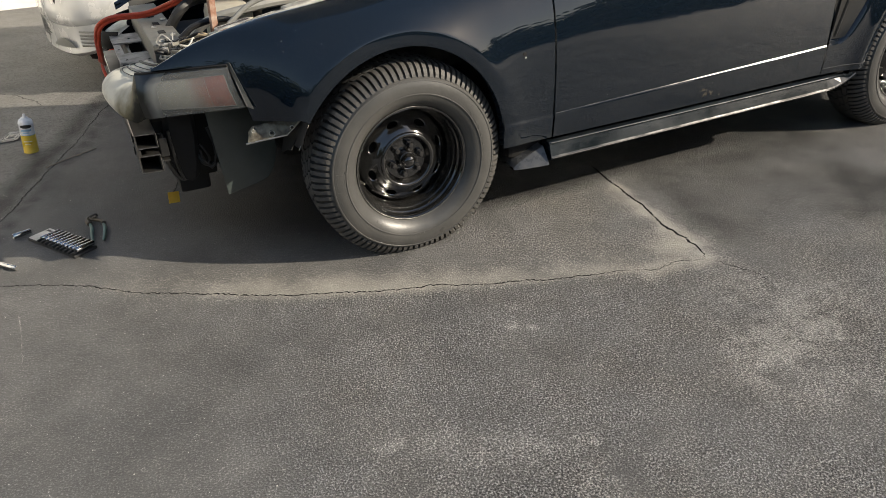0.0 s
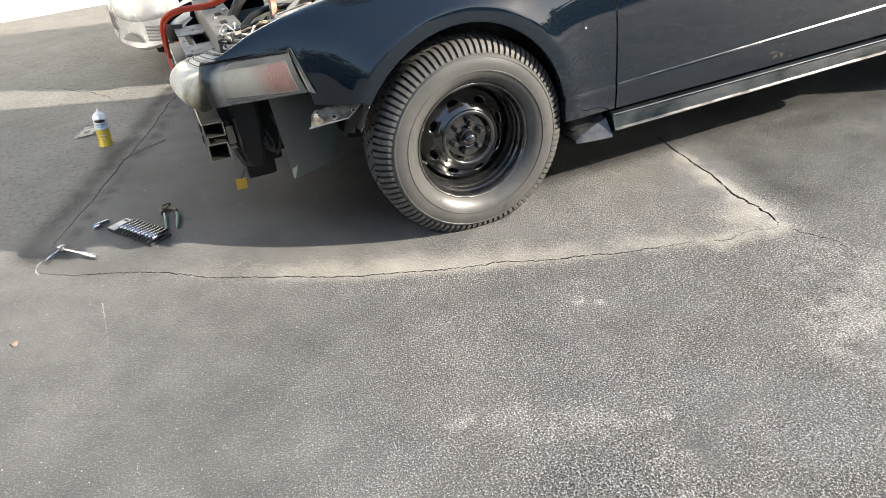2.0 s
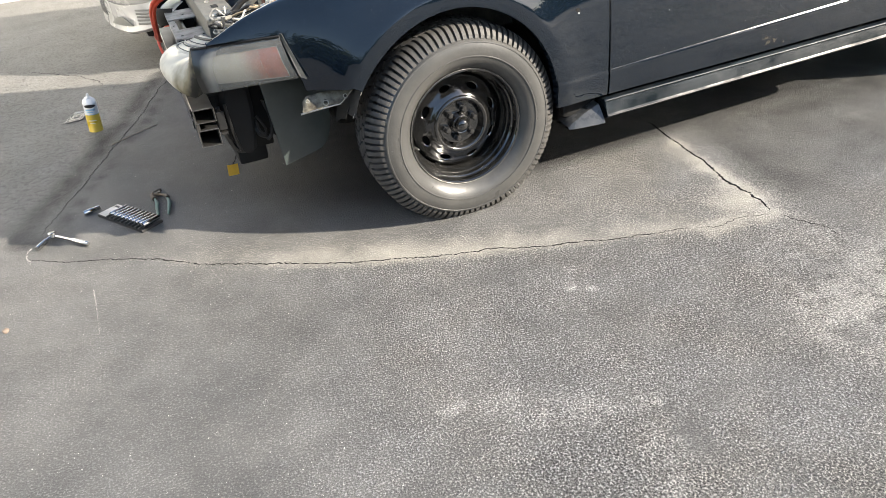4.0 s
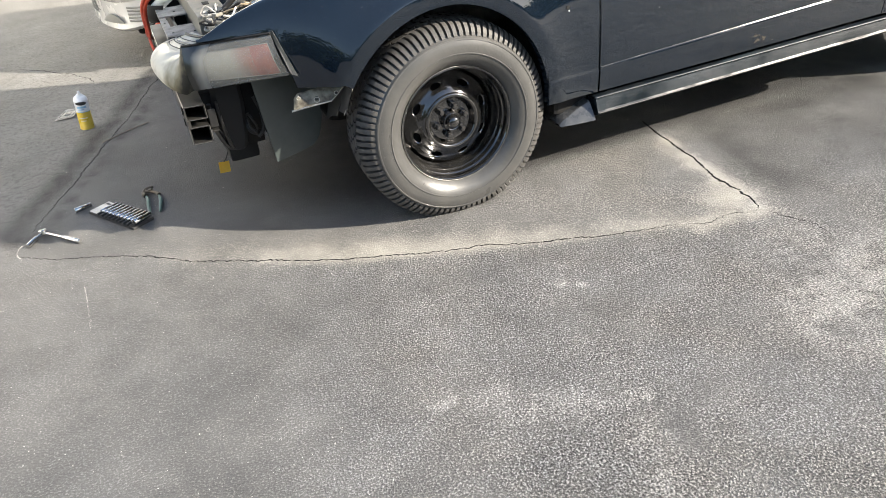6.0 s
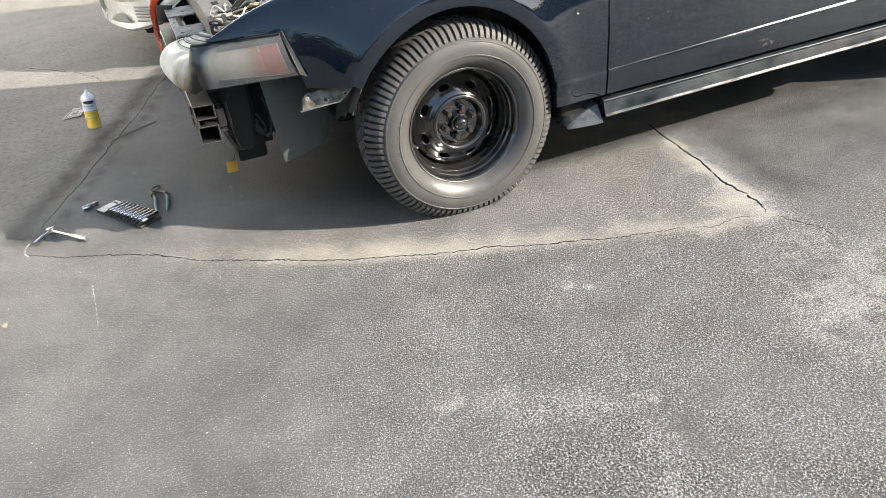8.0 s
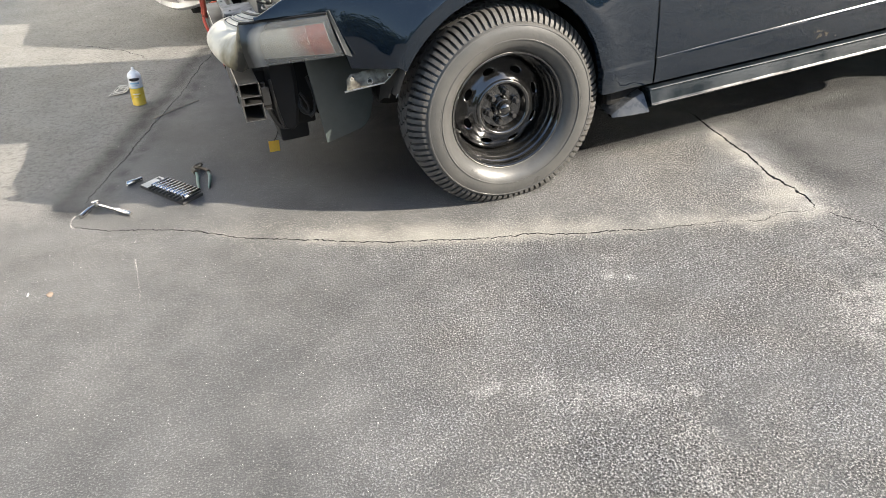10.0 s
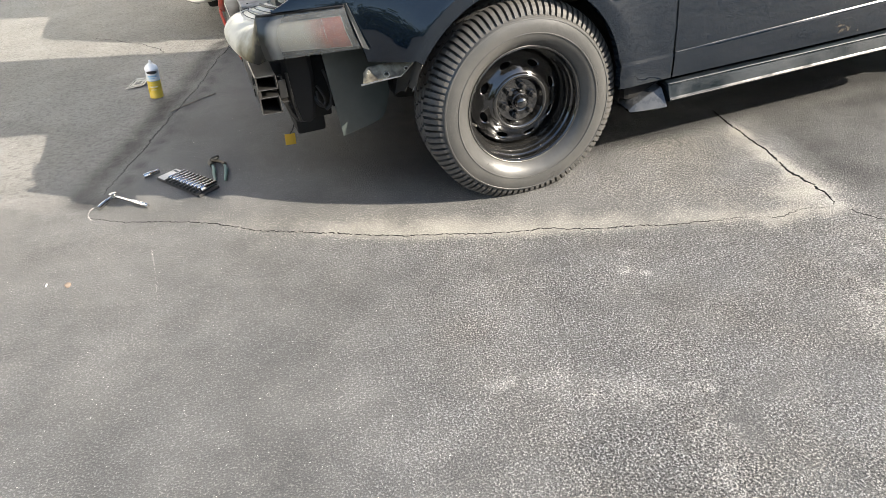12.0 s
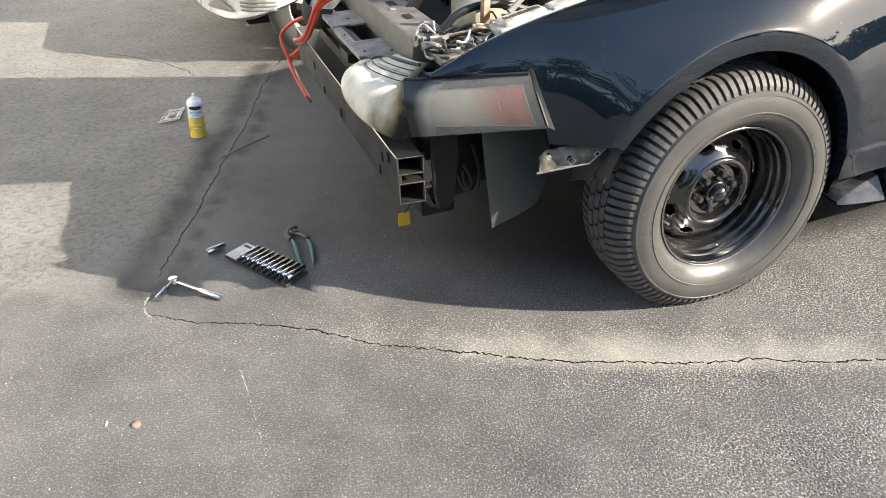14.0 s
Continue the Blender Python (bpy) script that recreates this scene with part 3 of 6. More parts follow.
        if sa > 0 and x < 0.95:
            base = 0.11 + 0.19 * old if sc > 0 and x < -0.5 else 0.02 + 0.28 * min(1.0, max(0.0, (x + 1.2) / 1.4)) + 0.42 * min(1.0, max(0.0, (x - 0.05) / 0.25)) * min(1.0, max(0.0, (da - 0.08) / 0.10))
        elif db < 0.9 and x > 0.93 and y > -0.6:
            base = 0.55
        else:
            base = 0.11 + 0.55 * min(1.0, max(0.0, (x + 1.05) / 0.95)) + 0.10 * min(1.0, max(0.0, (-y - 0.9) / 0.6))
        worn.data[i].value = max(0.0, min(1.0, base * (1.0 + 0.45 * n1 + 0.40 * n2) * (1 - min(0.8, kept)) + 0.3 * patch))
        if y < 0.15:
            patch += 0.75 * math.exp(-((db if sb > 0 else 1.6 * db) / 0.045) ** 2) + 0.6 * math.exp(-(corner / 0.10) ** 2)
        pale.data[i].value = max(0.0, min(1.0, patch * (0.55 + 0.9 * n2 + 0.9 * fbm(x - 3, y, 34.0, 2))))
        pitted.data[i].value = old * min(1.0, max(0.0, dc / 0.12)) if sc > 0 and sa > 0 and x < -0.5 else 0.0
    ob = new("ground", me)
    return tagged(ob, "dark sealed asphalt driveway with cracks and pale dusty edges", "driveway", kind="structure")


build_ground()


# ---------------------------------------------------------------- black coupe
CY = 0.90                                   # the car's middle line
Y_SIDE = curve_of([(-0.95, 0.30), (-0.86, 0.235), (-0.80, 0.205), (-0.70, 0.16), (-0.60, 0.118), (-0.53, 0.088), (-0.45, 0.042), (-0.36, 0.0), (-0.2, -0.036), (0.0, -0.052), (0.25, -0.050), (0.5, -0.042), (1.2, -0.045), (2.0, -0.045), (2.4, -0.055), (2.75, -0.06), (3.1, -0.045), (3.4, 0.02), (3.62, 0.14)])
Y_SEAM = curve_of([(-0.9, 0.235), (-0.8, 0.222), (-0.6, 0.205), (-0.3, 0.20), (0.2, 0.20), (0.5, 0.17), (0.8, 0.12), (1.5, 0.10), (2.4, 0.11), (3.0, 0.14), (3.62, 0.24)])
Z_SEAM = curve_of([(-0.90, 0.735), (-0.81, 0.764), (-0.655, 0.834), (-0.44, 0.892), (-0.27, 0.916), (0.0, 0.948), (0.3, 0.98), (0.6, 1.005), (1.5, 1.02), (2.4, 1.04), (3.0, 1.04), (3.62, 1.0)])
# middle x and z, height, reach to the front and to the rear
ARCH_F = (-0.012, 0.372, 0.408, 0.400, 0.372)
ARCH_R = (2.715, 0.372, 0.405, 0.400, 0.400)


def crease_z(x):
    return 0.440 + 0.041 * max(0.0, x - 0.55)


def scoop_edges(z):
    """Front and rear edge of the side scoop behind the door at height z."""
    return 2.056 - 0.09 * (z - 0.497), 2.158 + 0.60 * (z - 0.495)


def scoop_depth(x, z):
    if not 0.49 < z < 0.86 or not 2.0 < x < 2.42:
        return 0.0
    a, b = scoop_edges(z)
    f = min(1.0, max(0.0, (x - a) / 0.012)) * min(1.0, max(0.0, (b - x) / 0.050))
    return 0.050 * f * min(1.0, max(0.0, (z - 0.495 - 0.03 * max(0.0, (x - 2.10) / 0.06) ** 2) / 0.020)) * min(1.0, max(0.0, (0.86 - z) / 0.05))


def side_y(x, z):
    """The near flank of the body at length x and height z."""
    y0, ys, zs, zm = Y_SIDE(x), Y_SEAM(x), Z_SEAM(x), 0.58
    if z > zm:
        k = min(1.0, (z - zm) / (zs - zm))
        y = ys - (ys - y0) * (1 - k ** 2.4) ** (1 / 2.4)
    else:
        y = y0 + 0.010 * ((zm - z) / 0.2) ** 2
    s = min(1.0, max(0.0, (crease_z(x) - z) / 0.010))
    if x > 0.3:
        y -= 0.0050 * s if x < 2.04 else 0.0025
    for xc, zc, r, rf, rr in (ARCH_F, ARCH_R):
        d = (math.hypot((x - xc) / (rf if x < xc else rr), (z - zc) / r) - 1) * r
        rear = 1.0 if x < xc else max(0.25, 1 - (x - xc) / 0.45)
        y -= (0.024 * max(0.0, d + 0.01) / 0.06 if d < 0.05 else 0.024 * math.exp(-((d - 0.05) / 0.060) ** 1.3)) * rear
    return y + scoop_depth(x, z)


def arch_z(x, arch):
    xc, zc, r, rf, rr = arch
    return zc + r * math.sqrt(max(0.0, 1 - ((x - xc) / (rf if x < xc else rr)) ** 2))


def mirrored(bm, name, material, parent, label="", smooth=True):
    bmesh.ops.transform(bm, matrix=Matrix(((1, 0, 0, 0), (0, -1, 0, 2 * CY), (0, 0, 1, 0), (0, 0, 0, 1))), verts=bm.verts)
    return part(name, bm, material, parent, label, smooth)


def panel(xs, bottom, top, n=30, lip=0.03, top_flange=0.0):
    """A sheet of the flank between two heights, its lower edge turned inwards."""
    bm = bmesh.new()
    cols = []
    for x in xs:
        zb, zt = bottom(x), top(x)
        col = []
        if top_flange:
            y = side_y(x, zt)
            col += [(x, y + 0.022, zt - top_flange), (x, y + 0.010, zt - 0.004)]
        zs = []
        for k in range(n + 1):
            f = k / n
            zs.append(zt - (zt - zb) * (0.35 * f + 0.65 * (1 - math.cos(math.pi * f / 2)) if zt > 0.8 else f))
        crease = crease_z(x)
        zs += [max(zb, crease + e) for e in (0.012, 0.002, 0.0, -0.010, -0.012, -0.02)]
        zs += [min(zt - 0.002, zb + e) for e in (0.010, 0.022, 0.036, 0.046, 0.052, 0.060, 0.078)]
        col += [(x, side_y(x, z), z) for z in sorted(zs, reverse=True)]
        y = side_y(x, zb)
        col += [(x, y + 0.006, zb - 0.003), (x, y + lip, zb + 0.002)]
        cols.append(col)
    grid(bm, cols)
    bmesh.ops.remove_doubles(bm, verts=bm.verts, dist=0.0004)
    return bm


def spread(a, b, n):
    return [a + (b - a) * k / n for k in range(n + 1)]


def arch_xs(arch, n=44):
    xc, _, r, rf, rr = arch
    return [xc - (rf if k < n / 2 else rr) * math.cos(math.pi * k / n) for k in range(n + 1)]


def fender_bottom(x):
    if x < -0.575:
        return 0.762 + 0.012 * min(1.0, (x + 0.83) / 0.25) if x > -0.83 else 0.757
    if x < -0.535:
        return 0.774 - (x + 0.575) / 0.04 * 0.16
    if x < ARCH_F[0] - ARCH_F[3] * 0.90:
        return 0.585
    if x < ARCH_F[0] + ARCH_F[4]:
        return max(0.345, arch_z(x, ARCH_F))
    return 0.345


def build_fender():
    xs = spread(-0.80, -0.58, 13) + [-0.575, -0.565, -0.555, -0.545, -0.536, -0.53] + spread(-0.50, -0.39, 5) + [x for x in arch_xs(ARCH_F) if -0.37 < x < 0.359] + spread(0.3605, 0.578, 9)
    return panel(xs, fender_bottom, Z_SEAM, 34, 0.035, 0.03)


def build_door():
    return panel(spread(0.586, 2.035, 48), lambda x: 0.345 + 0.012 * (x - 0.58), Z_SEAM, 34, 0.02, 0.02)


def quarter_bottom(x):
    if ARCH_R[0] - ARCH_R[3] < x < ARCH_R[0] + ARCH_R[4]:
        return max(0.36, arch_z(x, ARCH_R))
    return 0.36 if x < 2.7 else 0.36 + 0.25 * max(0.0, x - 3.12)


def build_quarter():
    xs = spread(2.043, 2.30, 32) + arch_xs(ARCH_R, 36)[1:-1] + spread(3.125, 3.62, 14)
    return panel(xs, quarter_bottom, Z_SEAM, 52, 0.03, 0.0)


def skirt_profile(x, top, low):
    """Section of the sill cover: an upward-looking face over a sharp lower edge."""
    y = -0.030
    mid = low + 0.30 * (top - low)
    return [(x, y + 0.06, top + 0.006), (x, y + 0.012, top + 0.004), (x, y - 0.004, top + 0.001), (x, y - 0.0095, top - 0.004), (x, y - 0.011, top - 0.009), (x, y - 0.0245, mid + 0.007), (x, y - 0.028, mid + 0.001), (x, y - 0.029, mid - 0.004), (x, y - 0.018, mid - 0.010), (x, y + 0.035, low), (x, y + 0.07, low - 0.002), (x, y + 0.20, low + 0.01)]


def build_skirt_rear():
    bm = bmesh.new()
    rows = []
    for x in spread(0.566, 2.26, 40):
        f = (x - 0.566) / 1.694
        end = max(0.0, (x - 2.1) / 0.16)
        rows.append(skirt_profile(x, 0.325 + 0.014 * f, 0.243 + 0.022 * f + 0.068 * end ** 1.6))
    grid(bm, rows)
    for e in (rows[0], rows[-1]):
        bm.faces.new([v for v in bm.verts if abs(v.co.x - e[0][0]) < 1e-6])
    return bm


def build_skirt_front():
    """Short blade-shaped end piece whose upward face narrows to a point towards the wheel."""
    bm = bmesh.new()
    back, face, under = [], [], []
    for x in spread(0.424, 0.556, 14):
        f = (x - 0.424) / 0.132
        top, low = 0.235 + 0.068 * f ** 0.75, 0.231 + 0.012 * f
        yt, yl = -0.004 - 0.008 * f, -0.007 - 0.050 * f ** 0.75
        back.append([(x, yt + 0.08, top + 0.008), (x, yt + 0.003, top + 0.003), (x, yt, top)])
        face.append([(x, yt, top), (x, (yt + yl) / 2 - 0.0015 * f, (top + low) / 2), (x, yl, low)])
        under.append([(x, yl, low), (x, yl + 0.012 * f, low - 0.008 * f), (x, yl + 0.10, low - 0.012 * f), (x, yl + 0.22, low + 0.01)])
    for rows in (back, face, under):
        grid(bm, rows)
    ring = back[-1] + face[-1][1:] + under[-1][1:]
    bm.faces.new([bm.verts.new(p) for p in ring])
    return bm


car = thing("car", "black two-door coupe, front bumper cover removed, hood raised, parked on asphalt", "car")
part("front_fender", build_fender(), PAINT, car, "glossy black fender with dust and scratches")
mirrored(build_fender(), "front_fender", PAINT, car)
part("door", build_door(), PAINT, car, "black door with a bright moulded crease")
mirrored(build_door(), "door", PAINT, car)
part("rear_quarter_panel", build_quarter(), PAINT, car)
mirrored(build_quarter(), "rear_quarter_panel", PAINT, car)
part("side_skirt", build_skirt_rear(), SKIRT_PAINT, car, smooth=False)
mirrored(build_skirt_rear(), "side_skirt", SKIRT_PAINT, car, smooth=False)
# thin strips added as highlight lines: the door's crease, the skirt's upper and lower lips
def ledge(xs, point):
    bm = bmesh.new()
    grid(bm, [point(x) for x in xs])
    thicken(bm, 0.001)
    return bm


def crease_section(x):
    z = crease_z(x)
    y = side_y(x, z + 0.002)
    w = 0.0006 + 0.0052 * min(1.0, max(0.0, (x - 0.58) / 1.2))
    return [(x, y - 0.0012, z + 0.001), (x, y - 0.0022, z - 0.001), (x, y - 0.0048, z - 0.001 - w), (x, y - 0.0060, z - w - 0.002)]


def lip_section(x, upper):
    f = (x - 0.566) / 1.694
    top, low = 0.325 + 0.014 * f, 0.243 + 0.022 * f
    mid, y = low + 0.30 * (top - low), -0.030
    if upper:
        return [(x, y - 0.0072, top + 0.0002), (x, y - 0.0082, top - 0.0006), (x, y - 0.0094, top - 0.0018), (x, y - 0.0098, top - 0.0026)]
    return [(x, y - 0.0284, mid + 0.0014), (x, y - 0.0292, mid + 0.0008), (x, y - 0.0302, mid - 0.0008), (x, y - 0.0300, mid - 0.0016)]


part("crease", ledge(spread(0.590, 2.03, 40), crease_section), SKIRT_PAINT, car, "thin strip added along the door crease for its highlight")
part("skirt_lip", ledge(spread(0.572, 2.10, 40), lambda x: lip_section(x, True)), LIT_EDGE, car, "thin lighter strip standing in for the highlight on the skirt lip")
part("skirt_lip", ledge(spread(0.572, 2.10, 40), lambda x: lip_section(x, False)), LIT_EDGE, car, "thin lighter strip standing in for the highlight on the skirt lip")
part("skirt_end", build_skirt_front(), SKIRT_END, car, "short pointed end piece of the side skirt")
mirrored(build_skirt_front(), "skirt_end", SKIRT_END, car)


# sill strip between the panels and the skirt, and the floor pan, with shade in their near-black colour
def build_pan():
    bm = bmesh.new()
    box(bm, 0.42, 2.30, 0.03, 2 * CY - 0.03, 0.262, 0.40, 0.02)
    box(bm, -0.36, 0.46, 0.46, 2 * CY - 0.46, 0.28, 0.72, 0.04)
    box(bm, -0.62, -0.40, 0.46, 2 * CY - 0.46, 0.30, 0.70, 0.03)
    box(bm, 2.25, 3.50, 0.40, 2 * CY - 0.40, 0.26, 0.80, 0.05)
    return bm


part("floor_pan", build_pan(), DARK_VOID, car, "grimy floor pan and engine mass, its shade in a near-black colour", smooth=False)


def liner(arch, y0, y1):
    bm = bmesh.new()
    xc, zc, r = arch[:3]
    rows = []
    for k in range(29):
        a = math.radians(16 + 178 * k / 28)
        c, s = math.cos(a), math.sin(a)
        rows.append([(xc - (r + d) * c, y, zc + (r + d) * s) for y, d in ((y0, -0.004), (y0 + 0.03, 0.008), (y0 + 0.2, 0.02), (y1, 0.02), (y1 + 0.02, -0.2), (y1 + 0.02, -0.36))])
    grid(bm, rows)
    return bm


for arch in (ARCH_F, ARCH_R):
    part("wheel_arch_liner", liner(arch, 0.0, 0.40), BLACK_PLASTIC, car, "black plastic wheel arch liner")
    mirrored(liner(arch, 0.0, 0.40), "wheel_arch_liner", BLACK_PLASTIC, car)


# ---- cabin, roof and boot
def strip(stations, n=14):
    """Cross-sections (x, half width, height, crown) lofted over the middle line."""
    bm = bmesh.new()
    grid(bm, [[(x, CY + w * (2 * k / n - 1), z + c * (1 - (2 * k / n - 1) ** 2)) for k in range(n + 1)] for x, w, z, c in stations])
    return bm


part("cowl", strip([(0.50, 0.72, 0.985, 0.02), (0.62, 0.74, 1.00, 0.03), (0.80, 0.74, 1.02, 0.04)]), BLACK_PLASTIC, car)
part("windscreen", strip([(0.80, 0.73, 1.02, 0.04), (1.05, 0.69, 1.15, 0.05), (1.30, 0.65, 1.27, 0.05), (1.50, 0.60, 1.345, 0.045)]), GLASS, car, "raked tinted windscreen")
bm = strip([(1.50, 0.60, 1.345, 0.045), (1.80, 0.60, 1.385, 0.045), (2.10, 0.59, 1.385, 0.04), (2.35, 0.57, 1.35, 0.035)])
thicken(bm, 0.02)
part("roof", bm, PAINT, car)
part("rear_window", strip([(2.35, 0.57, 1.35, 0.035), (2.65, 0.62, 1.20, 0.04), (2.95, 0.66, 1.07, 0.03)]), GLASS, car)
part("boot_lid", strip([(2.95, 0.72, 1.055, 0.03), (3.3, 0.70, 1.03, 0.03), (3.58, 0.64, 0.99, 0.02), (3.64, 0.62, 0.90, 0.0), (3.66, 0.66, 0.55, 0.0), (3.58, 0.70, 0.38, 0.0)]), PAINT, car)


def build_side_glass():
    bm = bmesh.new()
    lower = [(0.95, 0.125, 1.012), (1.5, 0.10, 1.02), (2.05, 0.105, 1.03), (2.6, 0.13, 1.04)]
    upper = [(1.02, 0.165, 1.06), (1.55, 0.285, 1.335), (2.05, 0.30, 1.37), (2.36, 0.31, 1.33)]
    grid(bm, [lower, upper])
    return bm


def build_pillar(front):
    bm = bmesh.new()
    if front:
        sweep(bm, spline([(0.80, 0.16, 1.015), (1.10, 0.20, 1.17), (1.50, 0.29, 1.345)]), 0.03, 8)
    else:
        sweep(bm, spline([(2.35, 0.32, 1.35), (2.65, 0.24, 1.19), (2.98, 0.18, 1.05)]), 0.05, 8)
    return bm


part("side_window", build_side_glass(), GLASS, car)
mirrored(build_side_glass(), "side_window", GLASS, car)
for front in (True, False):
    part("roof_pillar", build_pillar(front), PAINT, car)
    mirrored(build_pillar(front), "roof_pillar", PAINT, car)


# ---- raised hood
def build_hood(length, half, crown, flare):
    bm = bmesh.new()
    rows = []
    for k in range(17):
        f = k / 16
        w = half + flare * f
        rows.append([(-length * f, w * (2 * j / 14 - 1), crown * (1 - (2 * j / 14 - 1) ** 2) - 0.06 * f ** 3) for j in range(15)])
    grid(bm, rows)
    thicken(bm, 0.03)
    return bm


HOOD_UP = pose(0.525, 0.972, 1.0) @ pose(0, 0, 0, 0, 48, 0)
part("hood", build_hood(1.35, 0.665, 0.035, 0.12), PAINT, car, "raised black hood", at=HOOD_UP)
bm = bmesh.new()
sweep(bm, [(0.15, 1.50, 0.93), (-0.05, 1.30, 1.50)], 0.006, 6)
part("prop_rod", bm, BARE_EDGE, car)


# ---- wheels
R_TYRE, HUB_Z = 0.3725, 0.345


def tyre_flat(bm, cz):
    for v in bm.verts:
        if v.co.z < -cz + 0.0015:
            v.co.z = -cz + 0.0015


# bead, domed flank, ring, band of moulded marks, second ring, shoulder: radius and depth
SIDEWALL = [(0.209, 0.022), (0.2135, 0.012), (0.2175, 0.004), (0.222, -0.003), (0.228, -0.0105), (0.236, -0.0185), (0.245, -0.025), (0.254, -0.0295), (0.262, -0.0325), (0.2650, -0.0332), (0.2662, -0.0356), (0.2690, -0.0360), (0.2702, -0.0342), (0.280, -0.0350), (0.292, -0.0343), (0.304, -0.0318), (0.3125, -0.0288), (0.3138, -0.0306), (0.3175, -0.0296), (0.319, -0.0262), (0.325, -0.0195), (0.331, -0.0100), (0.338, 0.002), (0.345, 0.014), (0.351, 0.029)]


def build_tyre():
    """Carcass, sidewall rings and tread blocks of an all-terrain tyre, axle along y, outer face towards -y."""
    bm = bmesh.new()
    c = 0.092
    prof = list(SIDEWALL) + [(0.3555, 0.05), (0.3565, c)]
    prof += [(r, 2 * c - y) for r, y in prof[-2::-1]]
    lathe(bm, prof, 96)
    tread = bmesh.new()

    def block(a0, a1, pts):
        """A tread block between two angles along (radius outside, radius inside, y) sections."""
        rings = []
        for ro, ri, y, sh in pts:
            s0, s1 = a0 + sh, a1 + sh
            rings.append([(ri * math.cos(s0), y, ri * math.sin(s0)), (ro * math.cos(s0 + 0.003), y, ro * math.sin(s0 + 0.003)), (ro * math.cos(s1 - 0.003), y, ro * math.sin(s1 - 0.003)), (ri * math.cos(s1), y, ri * math.sin(s1))])
        vs = grid(tread, rings, True)
        tread.faces.new(vs[0])
        tread.faces.new(vs[-1])

    n = 46
    step = 2 * math.pi / n
    for i in range(n):
        a = i * step
        for side in (0, 1):
            f = (lambda y: y) if side == 0 else (lambda y: 2 * c - y)
            off = 0 if side == 0 else step * 0.5
            for b0, b1 in ((0.0, 0.345), (0.50, 0.845)):
                block(a + off + b0 * step, a + off + b1 * step, [(0.3270, 0.312, f(-0.0222), 0), (0.3375, 0.318, f(-0.0185), 0), (0.350, 0.324, f(-0.0085), 0), (0.3615, 0.332, f(0.0035), 0.002), (0.3680, 0.340, f(0.0150), 0.004), (R_TYRE - 0.001, 0.346, f(0.028), 0.010), (R_TYRE, 0.350, f(0.046), 0.022)])
        for y0, y1, sh, w in ((0.050, 0.076, 0.3, 0.90), (0.0795, 0.1045, 0.75, 0.88), (0.108, 0.134, 0.1, 0.90)):
            block(a + sh * step, a + (sh + w) * step, [(R_TYRE, 0.352, y0, 0.0), (R_TYRE + 0.0008, 0.352, (y0 + y1) / 2, 0.022), (R_TYRE, 0.352, y1, 0.004)])
    # raised moulded shapes where the sidewall carries its maker's mark
    both = []
    for a_mid in (188, 18):
        for k in range(8):
            mark = bmesh.new()
            a = math.radians(a_mid + (k - 3.5) * 6.6)
            loop = [(-0.009, -0.0105), (0.009, -0.0105), (0.012, -0.006), (0.012, 0.006), (0.009, 0.0105), (-0.009, 0.0105), (-0.012, 0.006), (-0.012, -0.006), (-0.009, -0.0105)]
            pts = []
            for dr, dt in loop:
                rr, aa = 0.2905 + 1.35 * dr, a + dt / 0.29
                pts.append((rr * math.cos(aa), -0.0344 + 0.0045 * max(0.0, (rr - 0.290) / 0.016) ** 2, rr * math.sin(aa)))
            sweep(mark, pts, 0.0011, 5)
            both.append(mark)
    for m in (bm, tread, *both):
        tyre_flat(m, HUB_Z)
    return bm, tread, both


def build_disc():
    """Steel wheel centre with eight oval vents and a raised ring."""
    bm = bmesh.new()
    r1, r2, n = 0.108, 0.162, 24
    face = curve_of([(0.10, 0.046), (0.108, 0.047), (0.125, 0.060), (0.145, 0.074), (0.162, 0.086), (0.175, 0.094)])
    for k in range(8):
        mid = 2 * math.pi * k / 8 + 0.30
        outer, mid_ring, hole = [], [], []
        for j in range(n):
            t = 2 * math.pi * j / n
            c, s = math.cos(t), math.sin(t)
            q = 1 / max(abs(c), abs(s))
            rad = (r1 + r2) / 2 + (r2 - r1) / 2 * c * q
            ang = mid + math.pi / 8 * s * q
            outer.append((rad, ang))
            hr, ha = 0.141 + 0.0105 * c, mid + 0.150 * s
            hole.append((hr, ha))
            mid_ring.append((0.141 + 0.0145 * c, mid + 0.182 * s))
        rows = []
        rows.append([(r * math.cos(a), face(r), r * math.sin(a)) for r, a in outer])
        rows.append([(r * math.cos(a), face(r) - 0.0035, r * math.sin(a)) for r, a in mid_ring])
        rows.append([(r * math.cos(a), face(r) + 0.001, r * math.sin(a)) for r, a in hole])
        rows.append([(r * math.cos(a), face(r) + 0.012, r * math.sin(a)) for r, a in hole])
        grid(bm, rows, True)
    bmesh.ops.remove_doubles(bm, verts=bm.verts, dist=0.0006)
    lathe(bm, [(0.1085, 0.0468), (0.1055, 0.0425), (0.1015, 0.0398), (0.0970, 0.0392), (0.0930, 0.0412), (0.0895, 0.0460), (0.0865, 0.0540), (0.0835, 0.0640), (0.0790, 0.0695), (0.072, 0.0705), (0.040, 0.070), (0.036, 0.066), (0.034, 0.058)], 64)
    lathe(bm, [(0.162, 0.086), (0.170, 0.092), (0.178, 0.098), (0.182, 0.110)], 64)
    return bm


